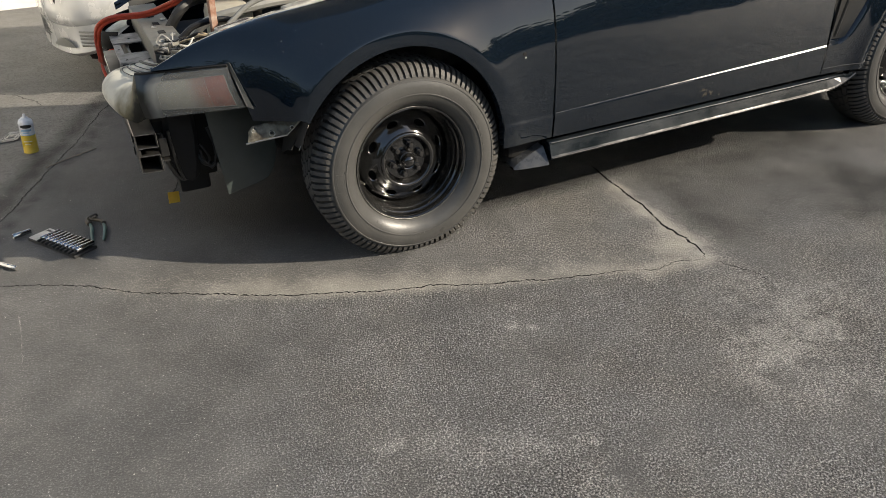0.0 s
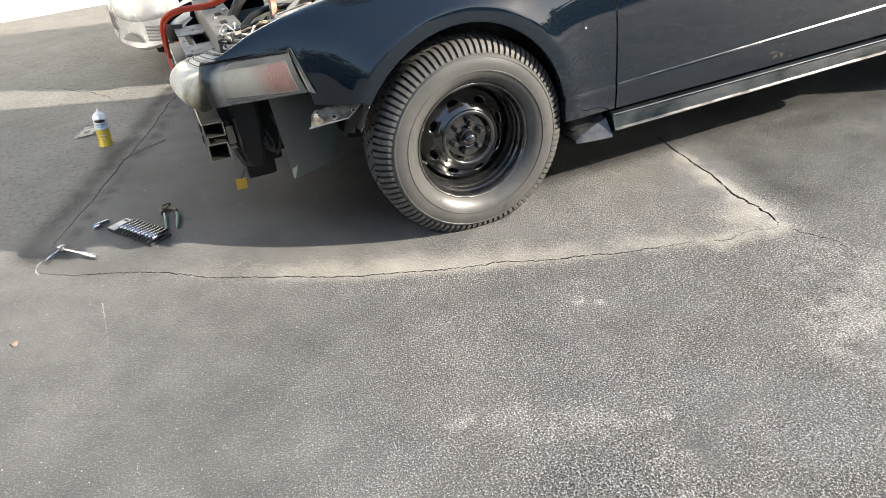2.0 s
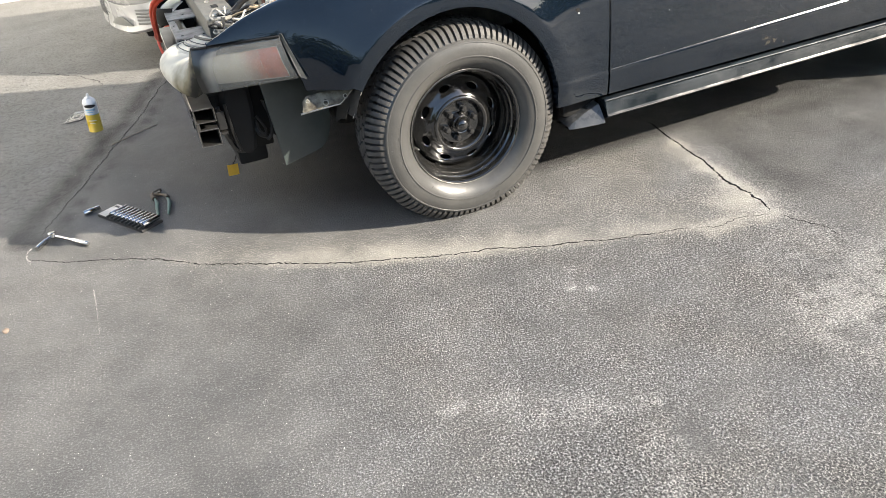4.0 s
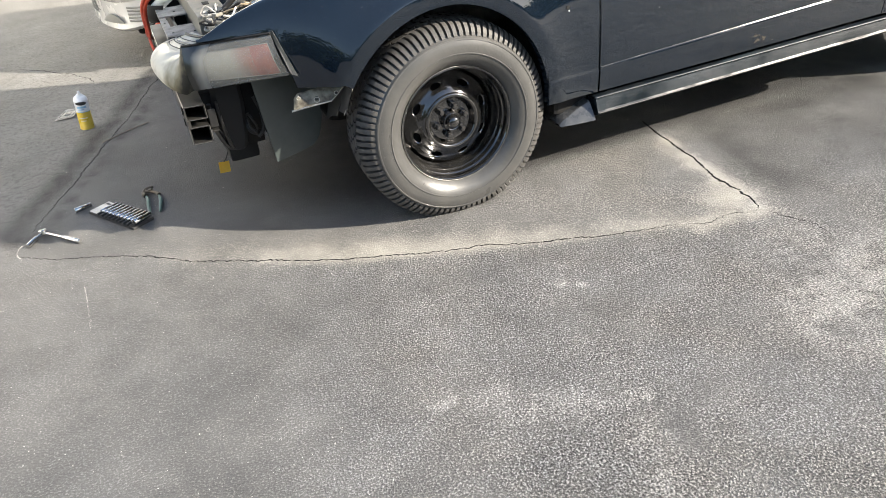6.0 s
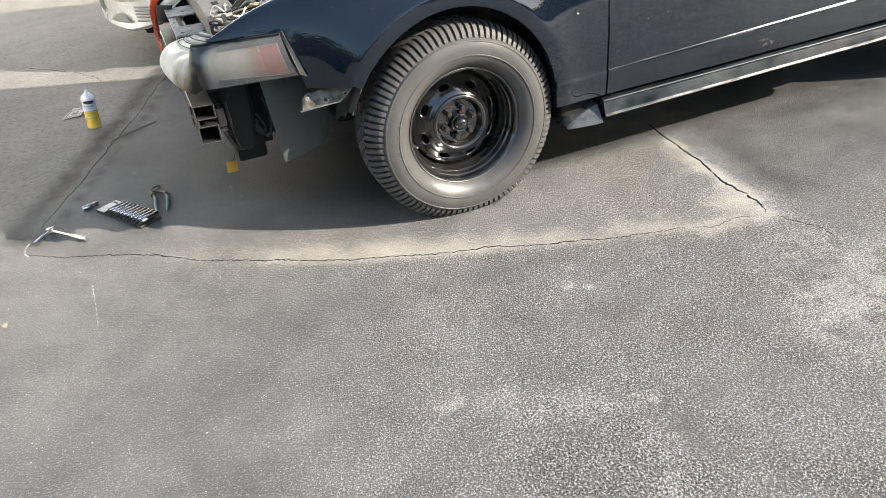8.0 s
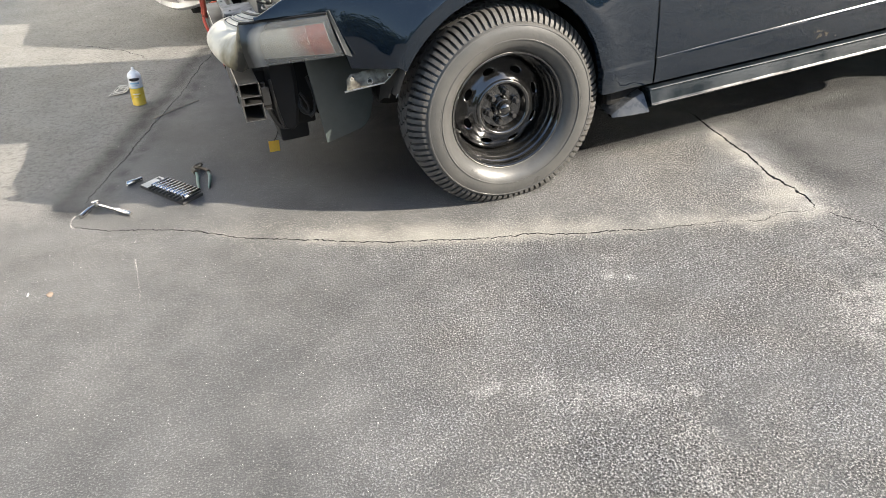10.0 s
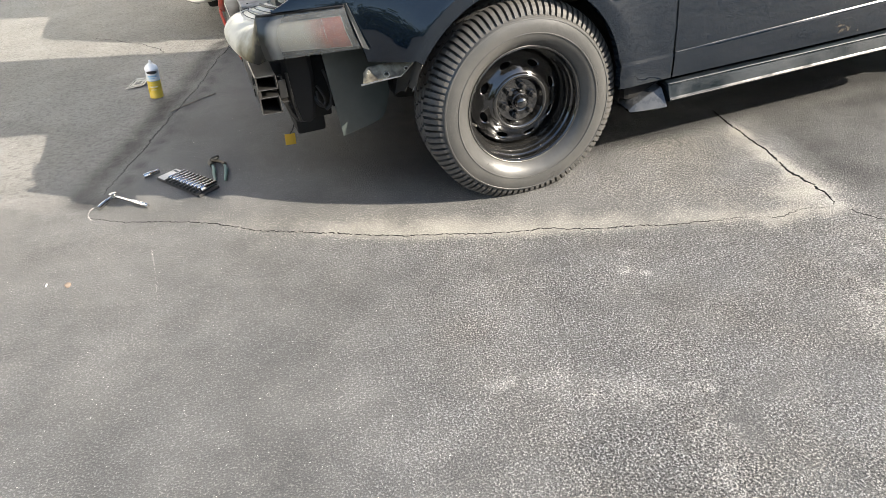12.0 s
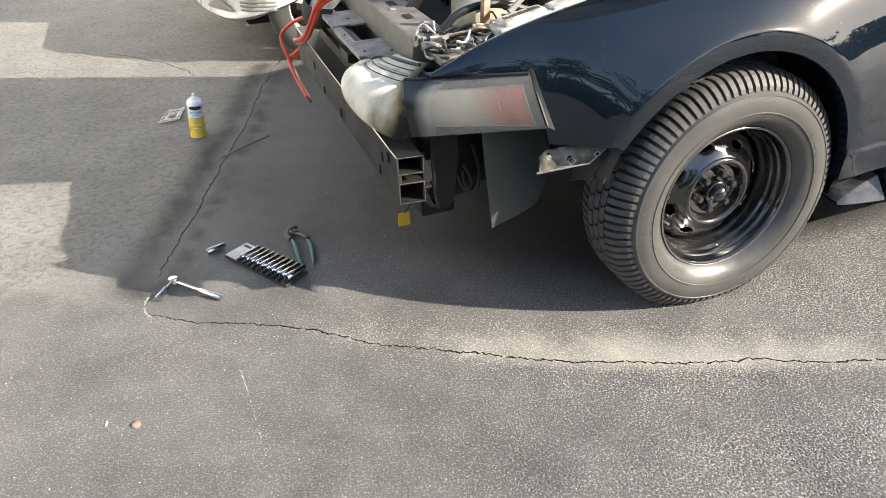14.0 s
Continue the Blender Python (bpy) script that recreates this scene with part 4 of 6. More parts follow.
def build_rim():
    bm = bmesh.new()
    lathe(bm, [(0.2125, 0.018), (0.2165, 0.009), (0.2175, 0.002), (0.2155, -0.0015), (0.211, -0.001), (0.2075, 0.003), (0.205, 0.010), (0.2042, 0.017), (0.2032, 0.024), (0.2008, 0.0275), (0.1982, 0.0295), (0.1966, 0.0335), (0.1962, 0.042), (0.1952, 0.0475), (0.1930, 0.0505), (0.1906, 0.0535), (0.1896, 0.059), (0.1892, 0.070), (0.1880, 0.0765), (0.1855, 0.0800), (0.1832, 0.085), (0.1822, 0.095), (0.182, 0.110), (0.182, 0.16), (0.19, 0.20), (0.21, 0.215)], 80)
    return bm


def build_hub():
    bm = bmesh.new()
    lathe(bm, [(0.036, 0.072), (0.0355, 0.046), (0.0345, 0.0425), (0.0325, 0.0410), (0.0300, 0.0420), (0.0285, 0.0460), (0.0265, 0.0460), (0.0255, 0.0380), (0.0240, 0.0310), (0.0205, 0.0250), (0.0155, 0.0208), (0.0085, 0.0182), (0.0005, 0.0175)], 36)
    return bm


def build_nut():
    bm = bmesh.new()
    rows = []
    for r, y in ((0.0145, 0.072), (0.0145, 0.061), (0.0118, 0.058), (0.0110, 0.044), (0.0085, 0.0405), (0.0005, 0.0400)):
        rows.append([(r * math.cos(math.pi * k / 3), y, r * math.sin(math.pi * k / 3)) for k in range(6)])
    grid(bm, rows, True)
    return bm


def build_brake():
    bm = bmesh.new()
    lathe(bm, [(0.02, 0.125), (0.165, 0.125), (0.168, 0.128), (0.168, 0.145), (0.02, 0.145)], 40)
    box(bm, -0.17, -0.06, 0.10, 0.17, -0.07, 0.07, 0.01)
    return bm


def build_wheel(parent):
    w = new("wheel")
    w.parent = parent
    w.matrix_basis = pose(0, 0, HUB_Z)
    carcass, tread, both = build_tyre()
    part("tyre", carcass, RUBBER, w, "dusty black all-terrain tyre")
    part("rim", build_rim(), BLACK_STEEL, w, "gloss black steel rim")
    part("tread", tread, RUBBER_DUSTY, w, "chunky dusty tread blocks", smooth=False)
    for mark in both:
        part("sidewall_mark", mark, RUBBER, w)
    part("wheel_centre", build_disc(), BLACK_STEEL, w)
    part("hub_cap", build_hub(), BLACK_STEEL, w)
    nut = finish(build_nut(), "lug_nut", LUG, False)
    for k in range(6):
        o = new("lug_nut", nut)
        o.parent = w
        a = 2 * math.pi * k / 6 + 0.25
        o.matrix_basis = pose(0.056 * math.cos(a), 0, 0.056 * math.sin(a))
    # pale ring added in place of the highlight on the rim's edge
    bm = bmesh.new()
    lathe(bm, [(0.2150, -0.0016), (0.2162, -0.0024), (0.2174, -0.0016), (0.2172, 0.0004)], 80)
    part("rim_edge", bm, WORN_LIT_EDGE, w, "thin bright ring standing in for the rim's edge highlight")
    part("brake_disc", build_brake(), DARK_VOID, w)
    bm = bmesh.new()
    sweep(bm, [(-0.199, 0.03, -0.035), (-0.196, 0.012, -0.034), (-0.193, -0.004, -0.033)], lambda f: 0.0042 - 0.001 * f, 8)
    part("valve_stem", bm, BARE_EDGE, w)
    return w


front_wheel = build_wheel(car)


def place_wheel(src, m, parent):
    made = {}
    for o in (src, *src.children_recursive):
        made[o] = o.copy()
        scene.collection.objects.link(made[o])
        made[o].parent = made.get(o.parent, parent)
    made[src].matrix_basis = m
    return made[src]


place_wheel(front_wheel, pose(2.715, 0, HUB_Z), car)
place_wheel(front_wheel, pose(0, 2 * CY, HUB_Z, 0, 0, 180), car)
place_wheel(front_wheel, pose(2.715, 2 * CY, HUB_Z, 0, 0, 180), car)


# ---- lamp and nose panel
LAMP_PLAN = [(-0.535, 0.056), (-0.62, 0.104), (-0.70, 0.150), (-0.78, 0.196), (-0.845, 0.243), (-0.890, 0.305), (-0.920, 0.385), (-0.937, 0.465), (-0.938, 0.535), (-0.918, 0.595), (-0.875, 0.635)]


def plan_at(s):
    """A point and outward normal along the lamp's plan curve, s from 0 to 1."""
    pts = spline([(x, y, 0) for x, y in LAMP_PLAN], 10)
    i = min(len(pts) - 2, max(0, int(s * (len(pts) - 1))))
    f = s * (len(pts) - 1) - i
    p = pts[i].lerp(pts[i + 1], f)
    d = (pts[min(i + 2, len(pts) - 1)] - pts[max(0, i - 1)]).normalized()
    return p, Vector((-d.y, d.x, 0))


def lamp_hi(s):
    return 0.774 - 0.030 * min(1.0, s / 0.43)


def lamp_lo(s):
    return 0.642 - 0.042 * min(1.0, s / 0.43)


def lamp_sheet(s0, s1, zlo, zhi, bulge, push, n=22, rows=12, mist=None, round_top=0.0, slant=0.0):
    bm = bmesh.new()
    layer = bm.verts.layers.float.new("mist")
    out = []
    for k in range(n + 1):
        s = s0 + (s1 - s0) * k / n
        p, nrm = plan_at(s)
        lo, hi = zlo(s), zhi(s)
        row = []
        for j in range(rows + 1):
            f = j / rows
            z = lo + (hi - lo) * f
            b = bulge * (1 - (2 * f - 1) ** 2) + push
            if round_top:
                g = min(1.0, max(0.0, (s - s0) / 0.12))
                g = g * g * (3 - 2 * g)
                b = (1 - g) * (0.012 * (1 - (2 * f - 1) ** 2) + 0.0026) + g * b
                h = min(1.0, max(0.0, (s - s0) / 0.06))
                z = z + (1 - h * h * (3 - 2 * h)) * (lamp_lo(s) + (lamp_hi(s) - lamp_lo(s)) * f - z)
                if f > 0.15:
                    b -= g * round_top * (1 - math.sqrt(max(0.0, 1 - ((f - 0.15) / 0.85) ** 2)))
            pos = p if slant == 0 else plan_at(min(1.0, max(0.0, s + slant * f * max(0.0, 1 - (s - s0) / 0.25))))[0]
            q = pos + nrm * b
            v = bm.verts.new((q.x, q.y + 0.035 * f, z))
            if mist:
                v[layer] = mist(s, f)
            row.append(v)
        out.append(row)
    for a, b in zip(out, out[1:]):
        for i in range(rows):
            bm.faces.new((a[i], a[i + 1], b[i + 1], b[i]))
    return bm


lamp = new("headlamp")
lamp.parent = car
tagged(lamp, "hazed headlamp with amber corner and black overspray")
# mist also darkens the lens top in place of a dark reflection
lens_bm = lamp_sheet(0.018, 0.408, lamp_lo, lamp_hi, 0.012, 0.002, slant=0.030, mist=lambda s, f: max(0.0, min(1.0, (s - 0.30) / 0.095 + 0.5 * max(0.0, f - 0.72) / 0.28)))
lens = part("lens", lens_bm, LENS, lamp)
lens.visible_shadow = False
part("lamp_housing", lamp_sheet(0.018, 0.404, lambda s: lamp_lo(s) + 0.002, lambda s: lamp_hi(s) - 0.002, -0.018, -0.018, slant=0.030), BLACK_PLASTIC, lamp)


def bowl_lo(s):
    return 0.649 - 0.016 * min(1.0, s / 0.40)


def bowl_hi(s):
    return 0.744 - 0.028 * min(1.0, s / 0.40)


part("reflector", lamp_sheet(0.046, 0.385, bowl_lo, bowl_hi, 0.0085, -0.0015, n=30, slant=0.020, mist=lambda s, f: min(1.0, max(0.0, (s - 0.09) / 0.13))), AMBER, lamp, "silvered reflector bowl with a red-amber corner")
bm = bmesh.new()
ring = []
for k in range(25):
    s = 0.048 + 0.352 * k / 24
    p, nrm = plan_at(s)
    ring.append((p.x + nrm.x * 0.004, p.y + nrm.y * 0.004 + 0.035, lamp_hi(s) + 0.002))
sweep(bm, ring, 0.0042, 6)
p, nrm = plan_at(0.018)
top = plan_at(0.048)[0]
sweep(bm, [(top.x + 0.004, top.y + 0.041, lamp_hi(0) + 0.002), ((top.x + p.x) / 2 + 0.006, (top.y + p.y) / 2 + 0.022, 0.70), (p.x + 0.006, p.y + 0.006, lamp_lo(0))], 0.0042, 6)
part("gasket", bm, BLACK_PLASTIC, lamp)
# moulded lines of the bowl's border and a pale seal beside the lens
bm = bmesh.new()
for edge in (bowl_hi, bowl_lo):
    line = []
    for k in range(17):
        q = k / 16
        f = 1.0 if edge is bowl_hi else 0.0
        w = 0.046 + 0.339 * q
        p = plan_at(w + 0.020 * f * max(0.0, 1 - (w - 0.046) / 0.25))[0]
        nrm = plan_at(w)[1]
        line.append((p.x, p.y + 0.035 * f, edge(w)))
    sweep(bm, line, 0.0010, 5)
for w in (0.046, 0.125):
    low, high = plan_at(w)[0], plan_at(w + 0.020 * max(0.0, 1 - (w - 0.046) / 0.25))[0]
    bend = plan_at(w)[1] * 0.0085
    sweep(bm, [(low.x, low.y, bowl_lo(w)), ((low.x + high.x) / 2 + bend.x, (low.y + high.y) / 2 + 0.0175 + bend.y, (bowl_lo(w) + bowl_hi(w)) / 2), (high.x, high.y + 0.035, bowl_hi(w))], 0.0009, 5)
part("bowl_border", bm, GREY_STEEL, lamp)
# narrow dull filler strip between the lens and the fender
bm = bmesh.new()
strip_rows = []
for k in range(13):
    f = k / 12
    strip_rows.append([(-0.577 + 0.030 * f, 0.116 - 0.042 * f, 0.779 - 0.139 * f), (-0.570 + 0.046 * f, 0.110 - 0.044 * f, 0.779 - 0.150 * f)])
grid(bm, strip_rows)
thicken(bm, 0.004)
part("filler_strip", bm, FILLER, lamp, "dull grey filler strip beside the lens")

nose = lamp_sheet(0.402, 1.0, lambda s: 0.585 + 0.055 * max(0.0, (s - 0.44) / 0.56) ** 1.5, lambda s: 0.700 - 0.004 * s, 0.016, 0.003, 72, 32, mist=lambda s, f: max(0.0, min(1.0, 1.10 - (s - 0.40) / 0.19 + 0.50 * (0.42 - f))), round_top=0.062)
part("nose_panel", nose, WHITE_MIST, car, "white plastic nose corner misted with black overspray")


def deck_point(s, f):
    """The upper deck of the nose: f runs from its outer edge inwards."""
    p, nrm = plan_at(s)
    q = p - nrm * (0.057 + 0.10 * f)
    u = (s - 0.45) / 0.55
    return Vector((q.x, q.y + 0.035, 0.6965 - 0.004 * s + (0.026 + 0.016 * (1 - u)) * f ** 0.8))


def build_nose_top():
    bm = bmesh.new()
    layer = bm.verts.layers.float.new("mist")
    vs = grid(bm, [[deck_point(0.45 + 0.55 * k / 22, f) for f in (0.0, 0.12, 0.3, 0.5, 0.75, 1.0)] for k in range(23)])
    for k, row in enumerate(vs):
        for v in row:
            v[layer] = max(0.06, 0.95 - k / 5)
    return bm


part("nose_top", build_nose_top(), WHITE_MIST, car)
mirrored(build_nose_top(), "nose_top", WHITE_MIST, car)
far_nose = lamp_sheet(0.0, 1.0, lambda s: 0.60 + 0.05 * max(0.0, (s - 0.44) / 0.56), lambda s: 0.756 - 0.034 * min(1.0, s / 0.5), 0.014, 0.003, 36, 14, mist=lambda s, f: 1.0)
thicken(far_nose, 0.004)
bmesh.ops.translate(far_nose, verts=far_nose.verts, vec=(0.045, 0, 0))
mirrored(far_nose, "nose_panel", DARK_VOID, car, "black far corner of the nose")
for f, r, material in ((0.18, 0.0016, BLACK_PLASTIC), (0.38, 0.0018, BLACK_PLASTIC), (0.46, 0.0030, PALE_RAIL), (0.62, 0.0018, BLACK_PLASTIC), (0.86, 0.0050, BLACK_PLASTIC)):
    bm = bmesh.new()
    sweep(bm, [deck_point(0.50 + (0.40 - 0.10 * f) * k / 14, f - 0.10 * k / 14) + Vector((0, 0, r * 0.5)) for k in range(15)], r, 6)
    part("retaining_strip", bm, material, car, "pale grey retaining strip on the nose" if material is PALE_RAIL else "")


# ---- bumper beam, brackets and flaps
def build_beam():
    """Two square tubes, one above the other, open at the ends."""
    bm = bmesh.new()
    for z0, z1 in ((0.513, 0.561), (0.427, 0.486)):
        rows = []
        for y in (0.218, 1.56):
            o = [(-0.900, z1), (-0.832, z1), (-0.832, z0), (-0.900, z0)]
            rows.append([(x, y - (0.008 if x > -0.86 else 0.0), z) for x, z in o])
        inner = []
        for y in (0.218, 1.56):
            o = [(-0.8965, z1 - 0.0035), (-0.8355, z1 - 0.0035), (-0.8355, z0 + 0.0035), (-0.8965, z0 + 0.0035)]
            inner.append([(x, y - (0.008 if x > -0.86 else 0.0), z) for x, z in o])
        grid(bm, [inner[0], rows[0], rows[1], inner[1], inner[0]], True)
    box(bm, -0.9005, -0.890, 0.219, 1.559, 0.484, 0.515)
    return bm


beam = part("bumper_beam", build_beam(), BEAM_BLACK, car, "black double-tube bumper beam with worn edges", smooth=False)
bm = bmesh.new()
for z0, z1 in ((0.513, 0.561), (0.427, 0.486)):
    loop = [(-0.900, 0.217, z1), (-0.832, 0.209, z1), (-0.832, 0.209, z0), (-0.900, 0.217, z0), (-0.900, 0.217, z1)]
    for a, b in zip(loop, loop[1:]):
        sweep(bm, [a, b], 0.0011, 5)
part("worn_edge", bm, WORN_LIT_EDGE, beam, "bright bare metal edge", smooth=False)


bm = bmesh.new()
sweep(bm, [(-0.9008, 0.218, 0.5615), (-0.9008, 1.56, 0.5615)], 0.0019, 6)
part("worn_edge", bm, BARE_EDGE, beam, "bright bare metal top edge", smooth=False)


def repeat(name, bm, material, parent, places):
    """Alike small parts that share one mesh."""
    me = finish(bm, name, material, False)
    for p in places:
        o = new(name, me)
        o.parent = parent
        o.matrix_basis = pose(*p)


bm = bmesh.new()
box(bm, -0.004, 0.001, -0.007, 0.007, -0.014, 0.014, 0.002)
repeat("slot", bm, DARK_VOID, beam, [(-0.900, y, z) for y, z in ((0.30, 0.53), (0.40, 0.45), (0.36, 0.505), (1.10, 0.45), (0.86, 0.452), (1.24, 0.50))])

def build_horn():
    bm = bmesh.new()
    box(bm, -0.83, -0.60, 0.34, 0.42, 0.42, 0.56, 0.012)
    rows = []
    for z, x0, x1, y0, y1 in ((0.61, -0.79, -0.69, 0.30, 0.44), (0.50, -0.80, -0.69, 0.29, 0.44), (0.40, -0.79, -0.70, 0.295, 0.43), (0.345, -0.775, -0.71, 0.30, 0.42), (0.33, -0.755, -0.72, 0.31, 0.40)):
        rows.append([(x0 + 0.015, y0, z), (x1 - 0.015, y0, z), (x1, y0 + 0.02, z), (x1, y1, z), (x0, y1, z), (x0, y0 + 0.02, z)])
    vs = grid(bm, rows, True)
    bm.faces.new(vs[-1])
    return bm


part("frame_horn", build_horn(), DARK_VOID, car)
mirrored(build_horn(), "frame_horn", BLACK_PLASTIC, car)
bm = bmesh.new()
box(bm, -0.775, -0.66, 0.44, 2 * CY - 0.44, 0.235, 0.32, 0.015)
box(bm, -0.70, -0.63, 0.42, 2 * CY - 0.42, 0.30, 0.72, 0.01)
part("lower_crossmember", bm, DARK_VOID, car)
bm = bmesh.new()
sweep(bm, spline([(-0.775, 0.33, 0.46), (-0.79, 0.32, 0.40), (-0.775, 0.34, 0.345), (-0.73, 0.36, 0.33)]), 0.014, 8)
sweep(bm, spline([(-0.70, 0.33, 0.45), (-0.69, 0.30, 0.40), (-0.66, 0.30, 0.38)]), 0.010, 8)
part("hook", bm, BLACK_PLASTIC, car)
for pts, r in (([(-0.815, 0.262, 0.540), (-0.812, 0.272, 0.480), (-0.806, 0.290, 0.420), (-0.790, 0.300, 0.372), (-0.772, 0.306, 0.352)], 0.0085), ([(-0.790, 0.262, 0.545), (-0.786, 0.266, 0.470), (-0.778, 0.280, 0.400), (-0.768, 0.290, 0.350)], 0.0055), ([(-0.655, 0.300, 0.520), (-0.640, 0.292, 0.450), (-0.648, 0.288, 0.395), (-0.668, 0.292, 0.372)], 0.0070)):
    bm = bmesh.new()
    sweep(bm, spline(pts), r, 8)
    part("hanging_strap", bm, BEAM_BLACK, car, "black strap hanging beside the frame horn")
bm = bmesh.new()
box(bm, -0.826, -0.800, 0.238, 0.243, 0.455, 0.520, 0.002, pose(0, 0, 0.01))
box(bm, -0.824, -0.802, 0.236, 0.262, 0.448, 0.454, 0.0015)
part("end_bracket", bm, BEAM_BLACK, car, "black bracket at the end of the beam", smooth=False)
bm = bmesh.new()
sweep(bm, spline([(-0.690, 0.285, 0.470), (-0.676, 0.280, 0.440), (-0.668, 0.282, 0.412), (-0.676, 0.284, 0.396), (-0.690, 0.285, 0.418), (-0.694, 0.285, 0.450)]), 0.0045, 7)
part("clip_loop", bm, BLACK_PLASTIC, car)
bm = bmesh.new()
box(bm, -0.022, 0.022, -0.0015, 0.0015, -0.022, 0.022, 0.001, pose(-0.800, 0.545, 0.184, -12, 8, 12))
part("tag", bm, YELLOW_TAG, car, "small square yellow plastic tag", smooth=False)
bm = bmesh.new()
sweep(bm, [(-0.797, 0.548, 0.205), (-0.785, 0.545, 0.22), (-0.774, 0.54, 0.245)], 0.0022, 5)
part("tag_stem", bm, DARK_VOID, car)


def build_flap():
    """A hanging sheet with a pointed front corner and a rounded rear one."""
    bm = bmesh.new()
    rows = []
    low = curve_of([(0.0, 0.287), (0.25, 0.292), (0.55, 0.298), (0.80, 0.312), (0.92, 0.345), (1.0, 0.400)])
    for k in range(21):
        f = k / 20
        x, zb = -0.634 + 0.204 * f, low(f)
        rows.append([(x - 0.030 * (1 - f) * (1 - g), 0.220 + 0.056 * f + 0.010 * math.sin(2.4 * g + 2 * f) * (1 - g), 0.625 - (0.625 - zb) * g) for g in (j / 12 for j in range(13))])
    grid(bm, rows)
    thicken(bm, 0.004)
    return bm


part("splash_shield", build_flap(), FLAP, car, "dark rubber splash shield hanging below the lamp")


def build_bracket():
    """A flaking steel channel with three holes, a folded lower lip and a corner cut up to the arch."""
    bm = bmesh.new()
    a, b = Vector((-0.559, 0.083, 0.514)), Vector((-0.378, 0.034, 0.536))
    ax = b - a
    up = Vector((0.06, 0.22, 0.97))
    holes = [(0.125, 0.80, 0.0042), (0.435, 0.38, 0.0075), (0.80, 0.46, 0.0052)]
    cells, rows = 132, 40
    vs = {}
    for i in range(cells + 1):
        for j in range(rows + 1):
            f, g = i / cells, j / rows
            foot = 0.95 * max(0.0, f - 0.70) / 0.30
            top = 0.047 - 0.016 * max(0.0, 1 - f / 0.09)
            h = top * (foot + (1 - foot) * g)
            p = a + ax * (f + 0.045 * g * (1 - f)) + up * h
            p += Vector((0, 0.014 * g * g - 0.008 * max(0.0, 1 - g / 0.12), 0)) + Vector((0, -0.002 * math.sin(9 * f) - 0.0025 * max(0.0, math.sin(21 * f)) * g, 0.001 * math.sin(23 * f)))
            vs[i, j] = bm.verts.new(p)
    for i in range(cells):
        for j in range(rows):
            f, g = (i + 0.5) / cells, (j + 0.5) / rows
            foot = 0.95 * max(0.0, f - 0.70) / 0.30
            u = foot + (1 - foot) * g
            if any(math.hypot((f - hf) * ax.length, (u - hg) * 0.047) < hr for hf, hg, hr in holes):
                continue
            bm.faces.new((vs[i, j], vs[i + 1, j], vs[i + 1, j + 1], vs[i, j + 1]))
    thicken(bm, 0.0025)
    return bm


bracket = part("fender_bracket", build_bracket(), RUSTY, car, "flaking rusty steel bracket with bolt holes")
# bare folded lip, and rings of flaked paint round the holes
bm = bmesh.new()
sweep(bm, [(-0.566, 0.079, 0.511), (-0.530, 0.068, 0.5165), (-0.48, 0.056, 0.5225), (-0.432, 0.043, 0.5285)], lambda f: 0.0034 - 0.0012 * f, 6)
sweep(bm, [(-0.432, 0.043, 0.530), (-0.408, 0.038, 0.550), (-0.380, 0.036, 0.577)], 0.0014, 5)
part("folded_lip", bm, BARE_EDGE, bracket, "bare bright lower lip")
for hx, hy, hz, hr in ((-0.537, 0.0755, 0.5535, 0.0055), (-0.480, 0.0580, 0.540, 0.0092), (-0.414, 0.0430, 0.5535, 0.0066)):
    bm = bmesh.new()
    sweep(bm, [(hx + hr * math.cos(a), hy - 0.004 - 0.25 * hr * math.cos(a), hz + hr * math.sin(a)) for a in (2 * math.pi * k / 14 for k in range(15))], 0.0013, 5, False)
    part("hole_rim", bm, PALE_RAIL, bracket)
bm = bmesh.new()
rows = []
for k in range(9):
    f = k / 8
    rows.append([(-0.372 - 0.045 * f + 0.008 * math.sin(5 * f), 0.020 + 0.03 * f, 0.60 - 0.13 * f), (-0.385 - 0.05 * f, 0.06 + 0.03 * f, 0.60 - 0.14 * f), (-0.40 - 0.045 * f, 0.12, 0.60 - 0.16 * f)])
grid(bm, rows)
thicken(bm, 0.004)
part("liner_flap", bm, BLACK_PLASTIC, car, "torn front edge of the arch liner")
bm = bmesh.new()
sweep(bm, spline([(-0.357, 0.008, 0.588), (-0.366, 0.008, 0.560), (-0.382, 0.008, 0.535), (-0.392, 0.009, 0.508), (-0.408, 0.010, 0.480)], 4), 0.0013, 5)
part("liner_edge", bm, PALE_RAIL, car, "pale torn edge of the liner")


# ---- front panel, plates, engine bay
bm = bmesh.new()
box(bm, -0.757, -0.645, 0.478, 2 * CY - 0.46, 0.690, 0.786, 0.006)
box(bm, -0.740, -0.730, 0.42, 2 * CY - 0.42, 0.46, 0.695, 0.003)
support = part("radiator_support", bm, GREY_STEEL, car, "dusty grey steel radiator support panel", smooth=False)
bm = bmesh.new()
box(bm, -0.66, -0.52, 0.255, 0.44, 0.735, 0.786, 0.01, None)
box(bm, -0.74, -0.62, 0.30, 0.46, 0.755, 0.779, 0.006)
box(bm, -0.60, -0.57, 0.30, 0.36, 0.786, 0.80, 0.004)
part("corner_gusset", bm, GREY_STEEL, support, smooth=False)
bm = bmesh.new()
lathe(bm, [(0.0005, -0.007), (0.009, -0.006), (0.010, 0.0)], 6, pose(0, 0, 0, -90, 0, 0))
repeat("bolt", bm, BARE_EDGE, support, [(x, y, 0.787) for x, y in ((-0.72, 0.52), (-0.67, 0.60), (-0.715, 0.78), (-0.665, 0.92), (-0.72, 1.02))])
bm = bmesh.new()
